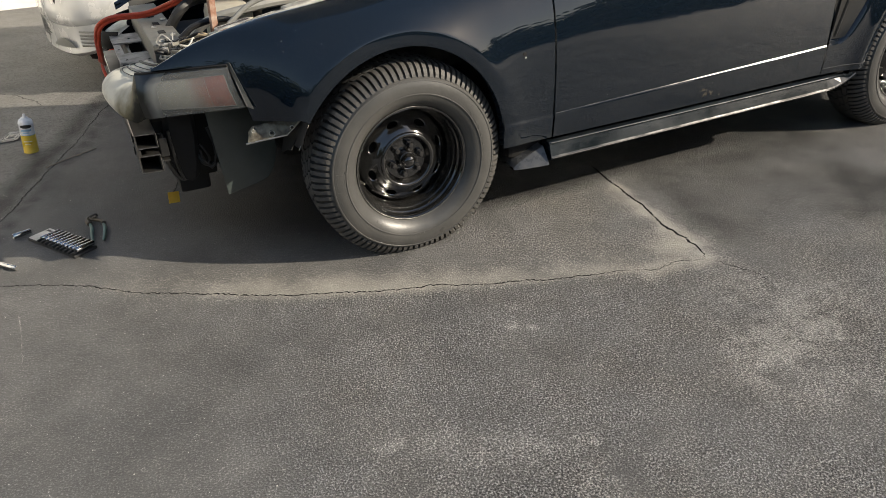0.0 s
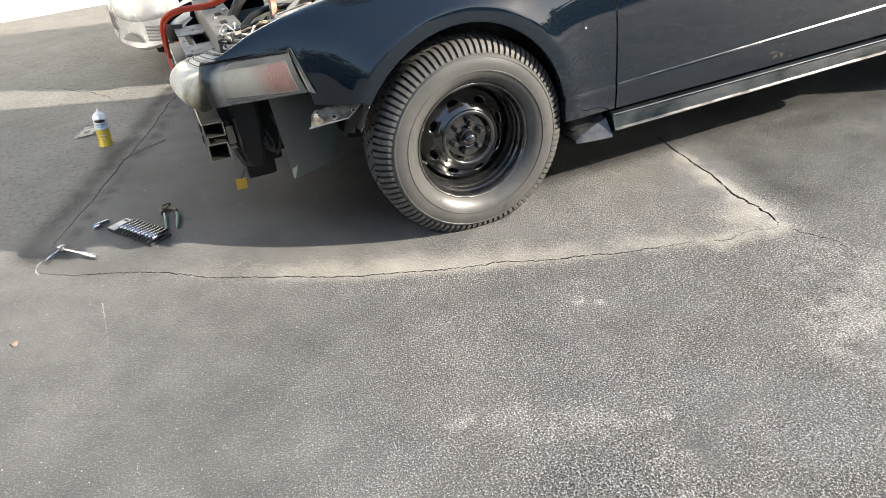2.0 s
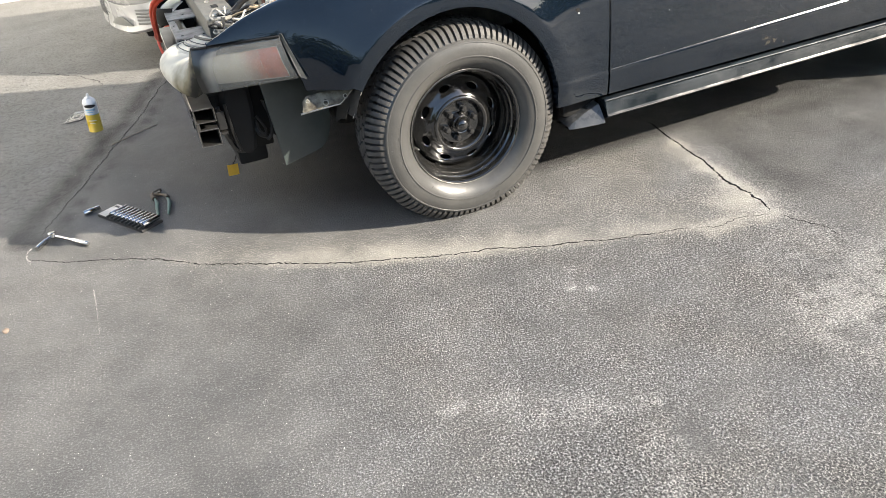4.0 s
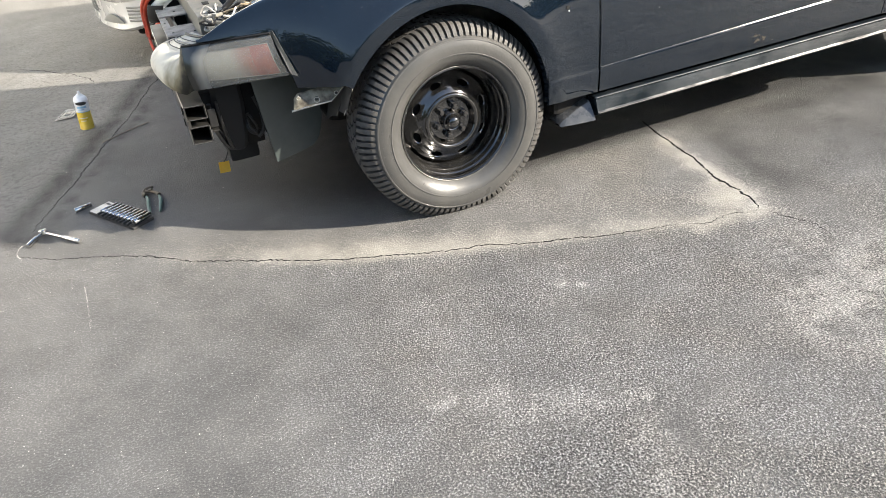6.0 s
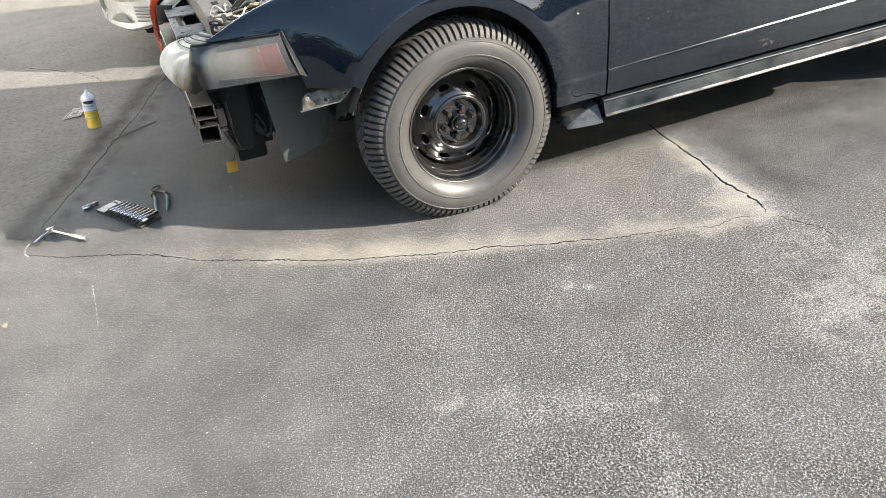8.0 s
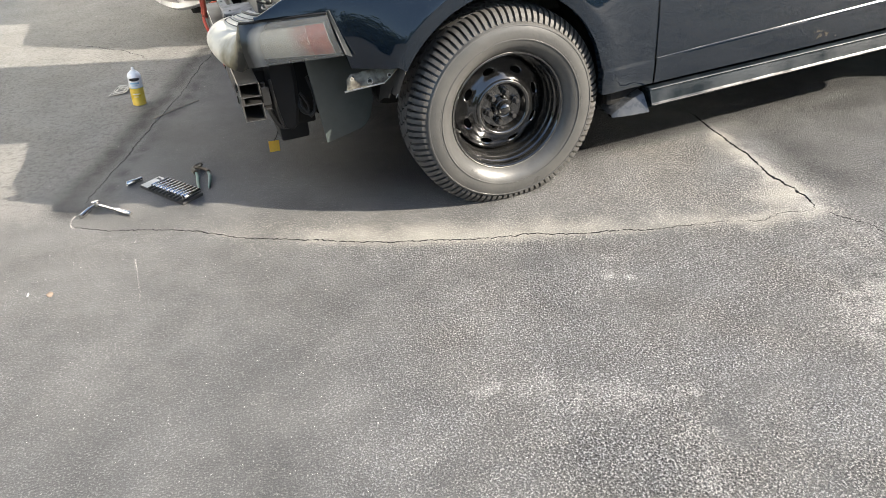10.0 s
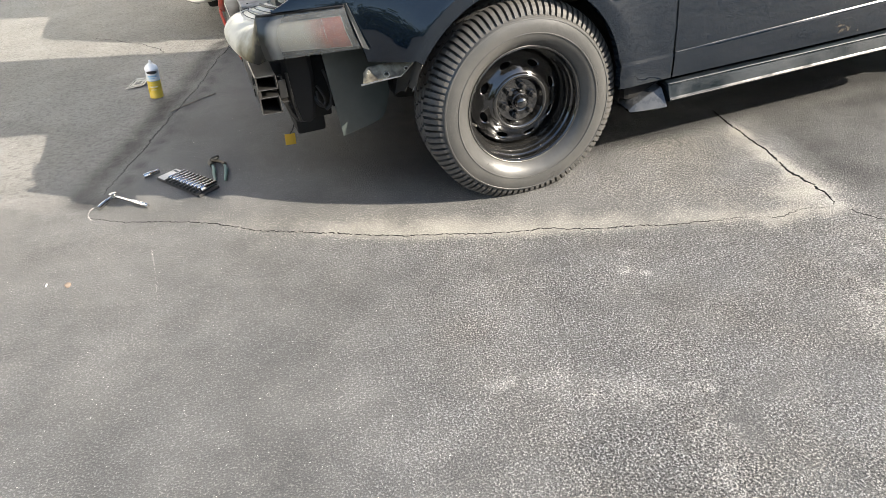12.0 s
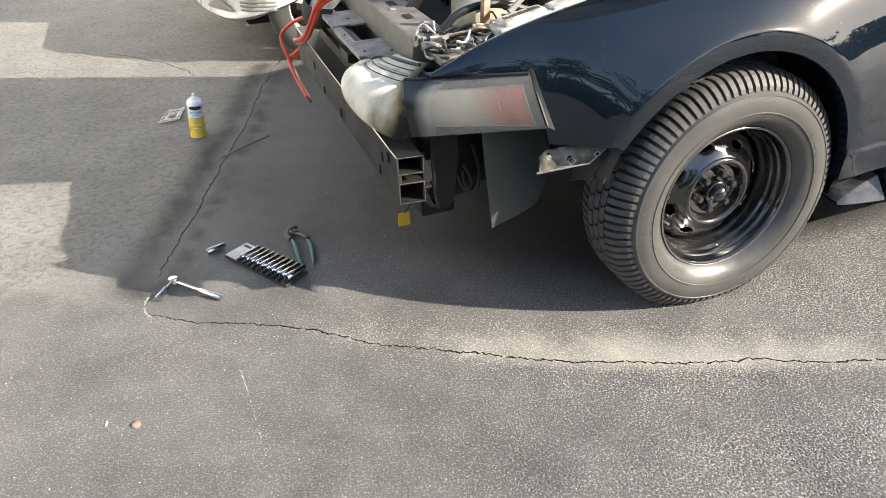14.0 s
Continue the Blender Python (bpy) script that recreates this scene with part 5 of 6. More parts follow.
box(bm, -0.012, 0.012, 0, 0.05, -0.0005, 0.0015)
repeat("slot", bm, DARK_VOID, support, [(-0.700, y, 0.787) for y in (0.50, 0.66, 0.83, 1.0)])


def build_plate(outline, z, bend):
    """Flat sheet of a given outline with a bent-down outer flange."""
    bm = bmesh.new()
    top = [bm.verts.new((x, y, z + 0.005)) for x, y in outline]
    low = [bm.verts.new((x, y, z)) for x, y in outline]
    bm.faces.new(top)
    bm.faces.new(low[::-1])
    n = len(outline)
    for i in range(n):
        bm.faces.new((top[i], low[i], low[(i + 1) % n], top[(i + 1) % n]))
    bmesh.ops.bevel(bm, geom=[e for e in bm.edges if all(v in top for v in e.verts)], offset=0.0012, segments=1, affect="EDGES")
    box(bm, -0.868, -0.862, bend[0], bend[1], z - 0.010, z + 0.001)
    return bm


NEAR_PLATE = [(-0.868, 0.655), (-0.846, 0.648), (-0.838, 0.622), (-0.824, 0.634), (-0.806, 0.628), (-0.802, 0.604), (-0.764, 0.600), (-0.752, 0.612), (-0.741, 0.612), (-0.741, 0.800), (-0.842, 0.800), (-0.842, 0.980), (-0.868, 0.980)]
FAR_PLATE = [(-0.868, 0.984), (-0.812, 0.984), (-0.806, 0.972), (-0.741, 0.972), (-0.741, 1.160), (-0.868, 1.160)]
part("air_deflector", build_plate(NEAR_PLATE, 0.696, (0.66, 0.97)), PLATE_STEEL, car, "pale grey sheet plate with a notched end", smooth=False)
part("air_deflector", build_plate(FAR_PLATE, 0.700, (1.0, 1.15)), PLATE_STEEL, car, "pale grey sheet plate between beam and panel", smooth=False)
for x, y, r in ((-0.842, 0.69, 0.0045), (-0.765, 0.66, 0.004), (-0.855, 0.88, 0.0035), (-0.80, 1.05, 0.0045)):
    bm = bmesh.new()
    lathe(bm, [(0.0002, -0.0022), (r, -0.0016), (r * 1.1, 0.001)], 10, pose(x, y, 0.7015 if y < 0.97 else 0.7055, -90, 0, 0))
    part("rivet", bm, BLACK_PLASTIC, car)
bm = bmesh.new()
box(bm, -0.822, -0.812, 0.56, 1.45, 0.55, 0.692, 0.003)
box(bm, -0.862, -0.82, 0.84, 0.95, 0.62, 0.65, 0.004)
box(bm, -0.84, -0.80, 0.58, 1.4, 0.552, 0.60, 0.003)
part("mounting_rail", bm, BEAM_BLACK, car, smooth=False)


def cable(name, pts, r, material, label="", parent=None, steps=7, sides=8):
    bm = bmesh.new()
    sweep(bm, spline(pts, steps), r, sides)
    return part(name, bm, material, parent or car, label)


# pale rail along the inner fender, with raised covers
bm = bmesh.new()
rail_m = pose(-0.575, 0.318, 0.804, 0, -8.5, 5)
box(bm, 0.0, 0.62, -0.032, 0.040, 0.0, 0.026, 0.007, rail_m)
for x0, x1, h in ((0.02, 0.15, 0.040), (0.17, 0.25, 0.034), (0.27, 0.40, 0.042), (0.43, 0.55, 0.038)):
    box(bm, x0, x1, -0.024, 0.030, 0.020, h, 0.008, rail_m)
part("fuse_rail", bm, PALE_RAIL, car, "weathered pale plastic rail along the inner fender", smooth=False)
bm = bmesh.new()
rnd = random.Random(11)
for k in range(14):
    x = 0.03 + 0.008 * k
    box(bm, x, x + 0.005, -0.006, 0.016 - rnd.uniform(0, 0.010), 0.0398, 0.0410, 0, rail_m)
part("print", bm, COPPER_DARK, car, smooth=False)
bm = bmesh.new()
box(bm, -0.46, 0.40, 0.22, 0.27, 0.74, 0.80, 0.01)
box(bm, -0.55, 0.45, 0.26, 0.45, 0.60, 0.75, 0.02)
part("inner_apron", bm, GREY_STEEL, car, smooth=False)
bm = bmesh.new()
box(bm, -0.012, 0.012, -0.008, 0.008, 0.0, 0.165, 0.002, pose(-0.542, 0.472, 0.76, 0, 3, 20))
part("strut", bm, BROWN_STEEL, car, "rust-brown flat steel strut", smooth=False)
bm = bmesh.new()
box(bm, -0.52, -0.36, 0.60, 0.82, 0.68, 0.86, 0.035)
part("reservoir", bm, CREAM_PLASTIC, car, "aged cream plastic coolant reservoir")
bm = bmesh.new()
box(bm, -0.34, 0.30, 0.62, 1.20, 0.62, 0.86, 0.05)
for k in range(4):
    box(bm, -0.30 + 0.13 * k, -0.21 + 0.13 * k, 0.55, 0.68, 0.74, 0.83, 0.02)
part("engine", bm, BLACK_PLASTIC, car, "dark engine top with ribbed intake")
bm = bmesh.new()
for k in range(9):
    box(bm, -0.44, -0.415, 0.86 + 0.05 * k, 0.875 + 0.05 * k, 0.55, 0.80, 0.003)
part("fan_shroud", bm, BLACK_PLASTIC, car, smooth=False)
cable("radiator_hose", [(-0.62, 0.62, 0.74), (-0.55, 0.58, 0.82), (-0.42, 0.57, 0.85), (-0.25, 0.60, 0.86), (-0.1, 0.66, 0.84)], 0.017, WIRE_GREY, "grey curved hose over the engine")
cable("radiator_hose", [(-0.66, 0.80, 0.77), (-0.60, 0.80, 0.84), (-0.52, 0.86, 0.86), (-0.36, 0.95, 0.84)], 0.020, BLACK_PLASTIC)
rnd = random.Random(5)
for k in range(7):
    j = lambda s: rnd.uniform(-s, s)
    cable("wire", [(-0.69 + j(0.03), 0.42 + j(0.04), 0.778), (-0.645 + j(0.02), 0.40 + j(0.03), 0.80 + j(0.012)), (-0.60 + j(0.02), 0.37 + j(0.03), 0.812 + j(0.015)), (-0.56 + j(0.02), 0.36 + j(0.03), 0.80 + j(0.012)), (-0.52, 0.33 + j(0.03), 0.80)], 0.0030 + 0.0010 * (k % 3), WIRE_BEIGE if k in (1, 4) else BLACK_PLASTIC if k != 5 else PALE_RAIL)
for k in range(4):
    cx, cy, r = -0.575 + j(0.01), 0.375 + j(0.01), 0.020 + 0.006 * k
    cable("wire", [(cx + r * math.cos(a), cy + r * math.sin(a), 0.815 + 0.006 * math.sin(2 * a + k)) for a in (0.4 + 0.6 * i for i in range(10))], 0.0034, WIRE_BEIGE, "coiled beige wire")
cable("wire", [(-0.20, 0.42, 0.86), (-0.16, 0.37, 0.90), (-0.10, 0.33, 0.905), (-0.05, 0.30, 0.90)], 0.006, RED)
cable("wire", [(-0.73, 0.44, 0.765), (-0.75, 0.38, 0.762), (-0.74, 0.34, 0.765), (-0.70, 0.34, 0.77)], 0.004, WIRE_GREY)

# connectors, clips and loom ends that litter the front corner of the bay
rnd = random.Random(44)
for k in range(40):
    x, y = rnd.uniform(-0.74, -0.44), rnd.uniform(0.28, 0.52)
    if k > 28:
        x, y = rnd.uniform(-0.735, -0.65), rnd.uniform(0.46, 1.05)
    z = 0.775 + (0.02 if k <= 28 else 0.0)
    a, b, c = rnd.uniform(0.003, 0.010), rnd.uniform(0.006, 0.022), rnd.uniform(0.002, 0.006)
    bm = bmesh.new()
    box(bm, -a, a, -b, b, 0, 2 * c, 0.002, pose(x, y, z - 0.003, rnd.uniform(-14, 14), rnd.uniform(-14, 14), rnd.uniform(0, 180)))
    part("connector", bm, rnd.choice((BLACK_PLASTIC, BLACK_PLASTIC, GREY_STEEL, PLATE_STEEL, PALE_RAIL)), car, smooth=False)
for k in range(12):
    x, y = rnd.uniform(-0.74, -0.52), rnd.uniform(0.30, 0.48)
    pts = [(x, y, 0.785)]
    for i in range(5):
        pts.append((pts[-1][0] + rnd.uniform(-0.02, 0.05), pts[-1][1] + rnd.uniform(-0.035, 0.035), 0.785 + rnd.uniform(0.0, 0.035)))
    cable("wire", pts, rnd.uniform(0.0018, 0.0038), rnd.choice((BLACK_PLASTIC, BLACK_PLASTIC, BLACK_PLASTIC, WIRE_GREY, PALE_RAIL, WIRE_BEIGE)), steps=5, sides=6)
cable("hose", [(-0.50, 0.40, 0.84), (-0.40, 0.42, 0.90), (-0.26, 0.42, 0.925), (-0.12, 0.40, 0.93)], 0.009, WIRE_GREY)
cable("hose", [(-0.66, 0.50, 0.79), (-0.60, 0.50, 0.83), (-0.50, 0.50, 0.84), (-0.36, 0.50, 0.80)], 0.011, BLACK_PLASTIC)

# ---- small marks on the fender and door
bm = bmesh.new()
y = side_y(0.447, 0.689)
lathe(bm, [(0.0005, 0.0), (0.0075, 0.0), (0.008, 0.002)], 14, pose(0.447, y - 0.0015, 0.689))
part("bolt_hole", bm, DARK_VOID, car)
bm = bmesh.new()
lathe(bm, [(0.0005, -0.002), (0.003, -0.001), (0.0035, 0.0)], 8, pose(0.450, y - 0.0015, 0.677))
part("paint_chip", bm, GRIT, car)
bm = bmesh.new()
rnd = random.Random(31)
for k in range(16):
    x, z = rnd.uniform(-0.50, 0.52), rnd.uniform(0.80, 0.88)
    if k > 8:
        x, z = rnd.uniform(0.60, 1.9), rnd.uniform(0.46, 0.80)
    r = rnd.uniform(0.0007, 0.0014)
    yy = side_y(x, z) - 0.0012
    bm.faces.new([bm.verts.new((x + r * math.cos(a) * rnd.uniform(0.7, 1.3), yy, z + r * math.sin(a))) for a in (0, 1.2, 2.4, 3.7, 5.0)])
tagged(part("dust_specks", bm, GRIT, car, smooth=False), "small pale specks on the paint", kind="stuff")
bm = bmesh.new()
rnd = random.Random(8)
for k in range(34):
    x, z = 1.335 + rnd.gauss(0, 0.028), 0.405 + rnd.gauss(0, 0.022)
    s = rnd.uniform(0.0012, 0.004)
    yy = side_y(x, z)
    vs = [bm.verts.new((x + s * math.cos(a) * rnd.uniform(0.6, 1.3), yy - 0.0012, z + s * math.sin(a) * rnd.uniform(0.6, 1.3))) for a in (0, 1.2, 2.4, 3.7, 5.0)]
    bm.faces.new(vs)
tagged(part("rust_spots", bm, RUST_SPOT, car, smooth=False), "cluster of small rust blisters low on the door", kind="stuff")

# ribs in the side scoop behind the door, and the pressed line below it
bm = bmesh.new()
rows = []
for i in range(13):
    z = 0.512 + 0.32 * i / 12
    lo, hi = scoop_edges(z)
    rows.append([(x, Y_SIDE(x) + 0.040 - 0.030 * q ** 3, z) for q, x in ((q / 6, lo + 0.008 + (hi - lo - 0.030) * q / 6) for q in range(7))])
grid(bm, rows)
thicken(bm, 0.004)
part("scoop_panel", bm, BLACK_PLASTIC, car, "black inner panel of the side scoop")
for k in range(3):
    bm = bmesh.new()
    pts = []
    for i in range(9):
        z = 0.525 + 0.30 * i / 8
        lo, hi = scoop_edges(z)
        x = lo + (0.30 + 0.20 * k) * (hi - lo)
        pts.append((x, Y_SIDE(x) + 0.034, z))
    sweep(bm, pts, 0.008, 6)
    part("side_scoop", bm, BLACK_PLASTIC, car, "ribbed black side scoop behind the door")
part("quarter_line", ledge(spread(2.05, 2.31, 14), lambda x: [(x, side_y(x, 0.389) - 0.0004, 0.3895), (x, side_y(x, 0.388) - 0.0020, 0.3885), (x, side_y(x, 0.387) - 0.0026, 0.3865)]), LIT_EDGE, car, "fine bright pressed line ahead of the rear wheel")

# ---------------------------------------------------------------- jumper cables
leads = thing("jumper_cable", "orange twin jumper cable draped over the bumper beam", "jumper cable")
for dz, dx in ((0.0, 0.0), (0.009, -0.008)):
    bm = bmesh.new()
    sweep(bm, spline([(-0.36 + dx, 0.80, 0.885 + dz), (-0.52 + dx, 0.84, 0.880 + dz), (-0.70 + dx, 0.93, 0.812 + dz), (-0.83 + dx, 0.985, 0.80 + dz), (-0.893 + dx, 1.01, 0.772 + dz), (-0.914 + dx, 1.05, 0.715 + dz), (-0.914 + dx, 1.24, 0.605 + dz), (-0.912 + dx, 1.45, 0.53 + dz), (-0.88 + dx, 1.70, 0.46 + dz), (-0.825 + dx, 1.87, 0.385 + dz), (-0.86 + dx, 1.92, 0.335 + dz), (-0.888 + dx, 1.93, 0.310 + dz), (-0.88 + dx, 1.86, 0.25 + dz), (-0.858 + dx, 1.75, 0.185 + dz)], 8), 0.0084, 8)
    part("lead", bm, ORANGE, leads)
bm = bmesh.new()
sweep(bm, spline([(-0.70, 1.70, 0.56), (-0.76, 1.80, 0.535), (-0.84, 1.92, 0.49), (-0.905, 1.985, 0.42), (-0.905, 1.94, 0.35), (-0.885, 1.935, 0.312)], 8), 0.0084, 8)
part("lead", bm, ORANGE, leads)
bm = bmesh.new()
sweep(bm, [(-0.86, 1.752, 0.187), (-0.853, 1.735, 0.172)], 0.007, 6)
part("clamp_end", bm, COPPER_DARK, leads)

# ---------------------------------------------------------------- silver car beside it
C2 = 3.72                                   # middle line of the silver car
silver = thing("car", "silver car with its hood raised, standing beside the black coupe", "car")


def half_bumper(sign):
    bm = bmesh.new()
    plan = spline([(-0.66, -0.90, 0), (-0.82, -0.885, 0), (-0.96, -0.80, 0), (-1.07, -0.62, 0), (-1.15, -0.35, 0), (-1.19, 0.0, 0)], 7)
    n = len(plan)
    rows = []
    for i, p in enumerate(plan):
        d = (plan[min(i + 1, n - 1)] - plan[max(0, i - 1)]).normalized()
        nrm = Vector((d.y, -d.x, 0))
        nrm = -nrm if nrm.y > 0 or nrm.x > 0 else nrm
        row = []
        for z, b in ((0.66, -0.05), (0.62, -0.012), (0.56, 0.0), (0.47, 0.010), (0.44, 0.006), (0.425, -0.006), (0.40, -0.006), (0.33, -0.012), (0.28, 0.0), (0.255, 0.004), (0.235, -0.02), (0.23, -0.06)):
            q = p + nrm * b
            lift = 0.12 * max(0.0, 1 - i / (0.55 * n)) ** 1.3
            row.append((q.x, C2 + sign * q.y, z + lift * (0.66 - z) / 0.43))
        rows.append(row)
    grid(bm, rows)
    thicken(bm, 0.006)
    return bm


part("bumper_cover", half_bumper(1), SILVER_PAINT, silver, "silver bumper cover")
part("bumper_cover", half_bumper(-1), SILVER_PAINT, silver, "silver bumper cover")
bm = bmesh.new()
for k in range(6):
    z = 0.315 + 0.022 * k
    sweep(bm, spline([(-1.138, C2 - 0.34, z), (-1.180, C2 - 0.1, z), (-1.180, C2 + 0.1, z), (-1.138, C2 + 0.34, z)]), 0.005, 6)
part("grille", bm, BLACK_PLASTIC, silver, "dark ribbed lower grille")
PLAN2 = spline([(-0.66, -0.90, 0), (-0.82, -0.885, 0), (-0.96, -0.80, 0), (-1.07, -0.62, 0), (-1.15, -0.35, 0), (-1.19, 0.0, 0)], 14)


def bumper_patch(sign, f0, f1, lo, hi, lift, n=16):
    """A strip that follows the bumper between two fractions of its curve."""
    bm = bmesh.new()
    rows = []
    for i in range(n + 1):
        f = f0 + (f1 - f0) * i / n
        k = min(len(PLAN2) - 2, int(f * (len(PLAN2) - 1)))
        p = PLAN2[k].lerp(PLAN2[k + 1], f * (len(PLAN2) - 1) - k)
        d = (PLAN2[k + 1] - PLAN2[k]).normalized()
        q = p + Vector((-abs(d.y), -abs(d.x), 0)) * lift
        u = i / n
        rows.append([(q.x, C2 + sign * q.y, lo(u)), (q.x - 0.003, C2 + sign * q.y, (lo(u) + hi(u)) / 2), (q.x, C2 + sign * q.y, hi(u))])
    grid(bm, rows)
    thicken(bm, 0.005)
    return bm


for sign in (1, -1):
    part("fog_lamp_recess", bumper_patch(sign, 0.48, 0.72, lambda u: 0.300 - 0.01 * u, lambda u: 0.306 - 0.006 * u + 0.048 * math.sin(math.pi * u), 0.010), WIRE_GREY, silver, "grey curved fog lamp recess")
    for k in range(5):
        part("vent_rib", bumper_patch(sign, 0.16, 0.41, lambda u: 0.318 + 0.021 * k, lambda u: 0.326 + 0.021 * k, 0.011, 8), WIRE_GREY, silver)


def silver_body():
    bm = bmesh.new()
    st = [(-1.10, 0.66, 0.62, 0.72), (-0.9, 0.80, 0.60, 0.80), (-0.4, 0.88, 0.58, 0.90), (0.3, 0.90, 0.55, 0.98), (1.5, 0.90, 0.40, 1.02), (2.6, 0.89, 0.42, 1.05), (3.2, 0.82, 0.50, 1.02), (3.4, 0.74, 0.55, 0.95)]
    rows = []
    for x, w, lo, hi in st:
        rows.append([(x, C2 - w + 0.02, lo), (x, C2 - w, (lo + hi) / 2), (x, C2 - w + 0.05, hi - 0.03), (x, C2 - w + 0.16, hi)])
    grid(bm, rows)
    rows = [[(x, 2 * C2 - y, z) for x, y, z in row] for row in rows]
    grid(bm, rows)
    rows = []
    for x, w, z in ((0.45, 0.74, 0.98), (1.2, 0.62, 1.40), (1.7, 0.60, 1.46), (2.3, 0.58, 1.42), (3.0, 0.66, 1.06), (3.4, 0.60, 0.95), (3.42, 0.6, 0.5)):
        rows.append([(x, C2 + w * (k / 5 - 1), z + 0.03 * (1 - (k / 5 - 1) ** 2)) for k in range(11)])
    grid(bm, rows)
    return bm


part("body_shell", silver_body(), SILVER_PAINT, silver)
bm = bmesh.new()
grid(bm, [[(0.5, C2 - 0.74, 0.99), (1.3, C2 - 0.72, 1.0), (2.9, C2 - 0.72, 1.05)], [(1.2, C2 - 0.62, 1.40), (1.7, C2 - 0.60, 1.45), (2.4, C2 - 0.59, 1.40)]])
grid(bm, [[(0.5, C2 + 0.74, 0.99), (1.3, C2 + 0.72, 1.0), (2.9, C2 + 0.72, 1.05)], [(1.2, C2 + 0.62, 1.40), (1.7, C2 + 0.60, 1.45), (2.4, C2 + 0.59, 1.40)]])
part("side_window", bm, GLASS, silver, smooth=False)
part("hood", build_hood(1.30, 0.79, 0.03, -0.225), SILVER_PAINT, silver, "raised silver hood", at=pose(0.42, C2, 0.98) @ pose(0, 0, 0, 0, 49.5, 0))
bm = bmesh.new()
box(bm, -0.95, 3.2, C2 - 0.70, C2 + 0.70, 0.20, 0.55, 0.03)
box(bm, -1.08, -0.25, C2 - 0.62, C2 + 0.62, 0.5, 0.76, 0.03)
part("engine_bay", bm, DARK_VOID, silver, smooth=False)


def simple_wheel():
    bm = bmesh.new()
    lathe(bm, [(0.19, 0.03), (0.205, 0.0), (0.25, -0.012), (0.29, -0.004), (0.312, 0.02), (0.315, 0.10), (0.312, 0.18), (0.29, 0.20), (0.19, 0.19)], 40)
    for v in bm.verts:
        v.co.z = max(v.co.z, -0.302)
    return bm


def spokes():
    bm = bmesh.new()
    lathe(bm, [(0.20, 0.005), (0.192, 0.02), (0.186, 0.08), (0.186, 0.17)], 32)
    for k in range(5):
        box(bm, -0.022, 0.022, 0.025, 0.05, 0.03, 0.192, 0.005, Matrix.Rotation(2 * math.pi * k / 5, 4, "Y"))
    lathe(bm, [(0.05, 0.06), (0.048, 0.025), (0.0005, 0.02)], 20)
    return bm


silver_wheel = new("wheel")
silver_wheel.parent = silver
silver_wheel.matrix_basis = pose(-0.52, C2 - 0.86, 0.303)
part("tyre", simple_wheel(), RUBBER, silver_wheel)
part("rim", spokes(), RAIL_GREY, silver_wheel, smooth=False)
place_wheel(silver_wheel, pose(2.15, C2 - 0.86, 0.303), silver)
place_wheel(silver_wheel, pose(-0.52, C2 + 0.86, 0.303, 0, 0, 180), silver)
place_wheel(silver_wheel, pose(2.15, C2 + 0.86, 0.303, 0, 0, 180), silver)

# ---------------------------------------------------------------- house walls, downspout, stones
WEST = pose(-2.90, 2.70, 0, 0, 0, 6.5)      # its y runs along the foot of the wall


def build_siding(length, height, course, thick):
    """Lapped boards one above the other, facing +x."""
    bm = bmesh.new()
    n = int(height / course)
    for k in range(n):
        z = 0.10 + k * course
        vs = [(0.0, 0, z), (0.012, 0, z), (0.002, 0, z + course), (-thick, 0, z + course), (-thick, 0, z)]
        a = [bm.verts.new(v) for v in vs]
        b = [bm.verts.new((v[0], length, v[2])) for v in vs]
        for i in range(5):
            bm.faces.new((a[i], a[(i + 1) % 5], b[(i + 1) % 5], b[i]))
        bm.faces.new(a)
        bm.faces.new(b)
    return bm


wall = tagged(part("wall_west", build_siding(4.4, 2.9, 0.20, 0.16), SIDING, smooth=False, at=WEST @ pose(0.10, 0, 0)), "white lapped siding wall in bright sun", "wall", kind="structure")
bm = bmesh.new()
box(bm, -0.16, 0.02, 0, 4.4, -0.02, 0.13, 0.004)
part("foundation", bm, TRIM_WHITE, wall, smooth=False)
near_wall = pose(-2.90, 2.70, 0, 0, 0, 6.5) @ pose(0.16, -2.2, 0)
bm = build_siding(2.06, 2.9, 0.20, 0.32)
box(bm, -0.30, 0.022, 2.06, 2.18, 0.0, 3.0, 0.004)
box(bm, -0.30, 0.016, 0.0, 2.06, -0.02, 0.11, 0.003)
tagged(part("wall_porch", bm, TRIM_WHITE, smooth=False, at=near_wall), "white wall return with a corner board", "wall", kind="structure")
spout = thing("downspout", "white square downspout with an elbow at its foot", "downspout", WEST @ pose(0.20, -0.34, 0))
bm = bmesh.new()
box(bm, 0.0, 0.06, -0.04, 0.04, 0.19, 2.9, 0.008)
part("pipe", bm, TRIM_WHITE, spout, smooth=False)
bm = bmesh.new()
box(bm, 0.0, 0.064, -0.042, 0.042, -0.072, 0.09, 0.008, pose(0.0, 0, 0.125, 0, -13, 0))
part("elbow", bm, TRIM_WHITE, spout, smooth=False)
bm = build_siding(7.5, 2.9, 0.20, 0.16)
box(bm, -0.16, 0.02, 0, 7.5, -0.02, 0.10, 0.004)
for y in (1.2, 3.9):
    box(bm, -0.05, 0.03, y, y + 0.10, 0.02, 2.3, 0.004)
    box(bm, -0.05, 0.03, y, y + 2.5, 2.2, 2.3, 0.004)
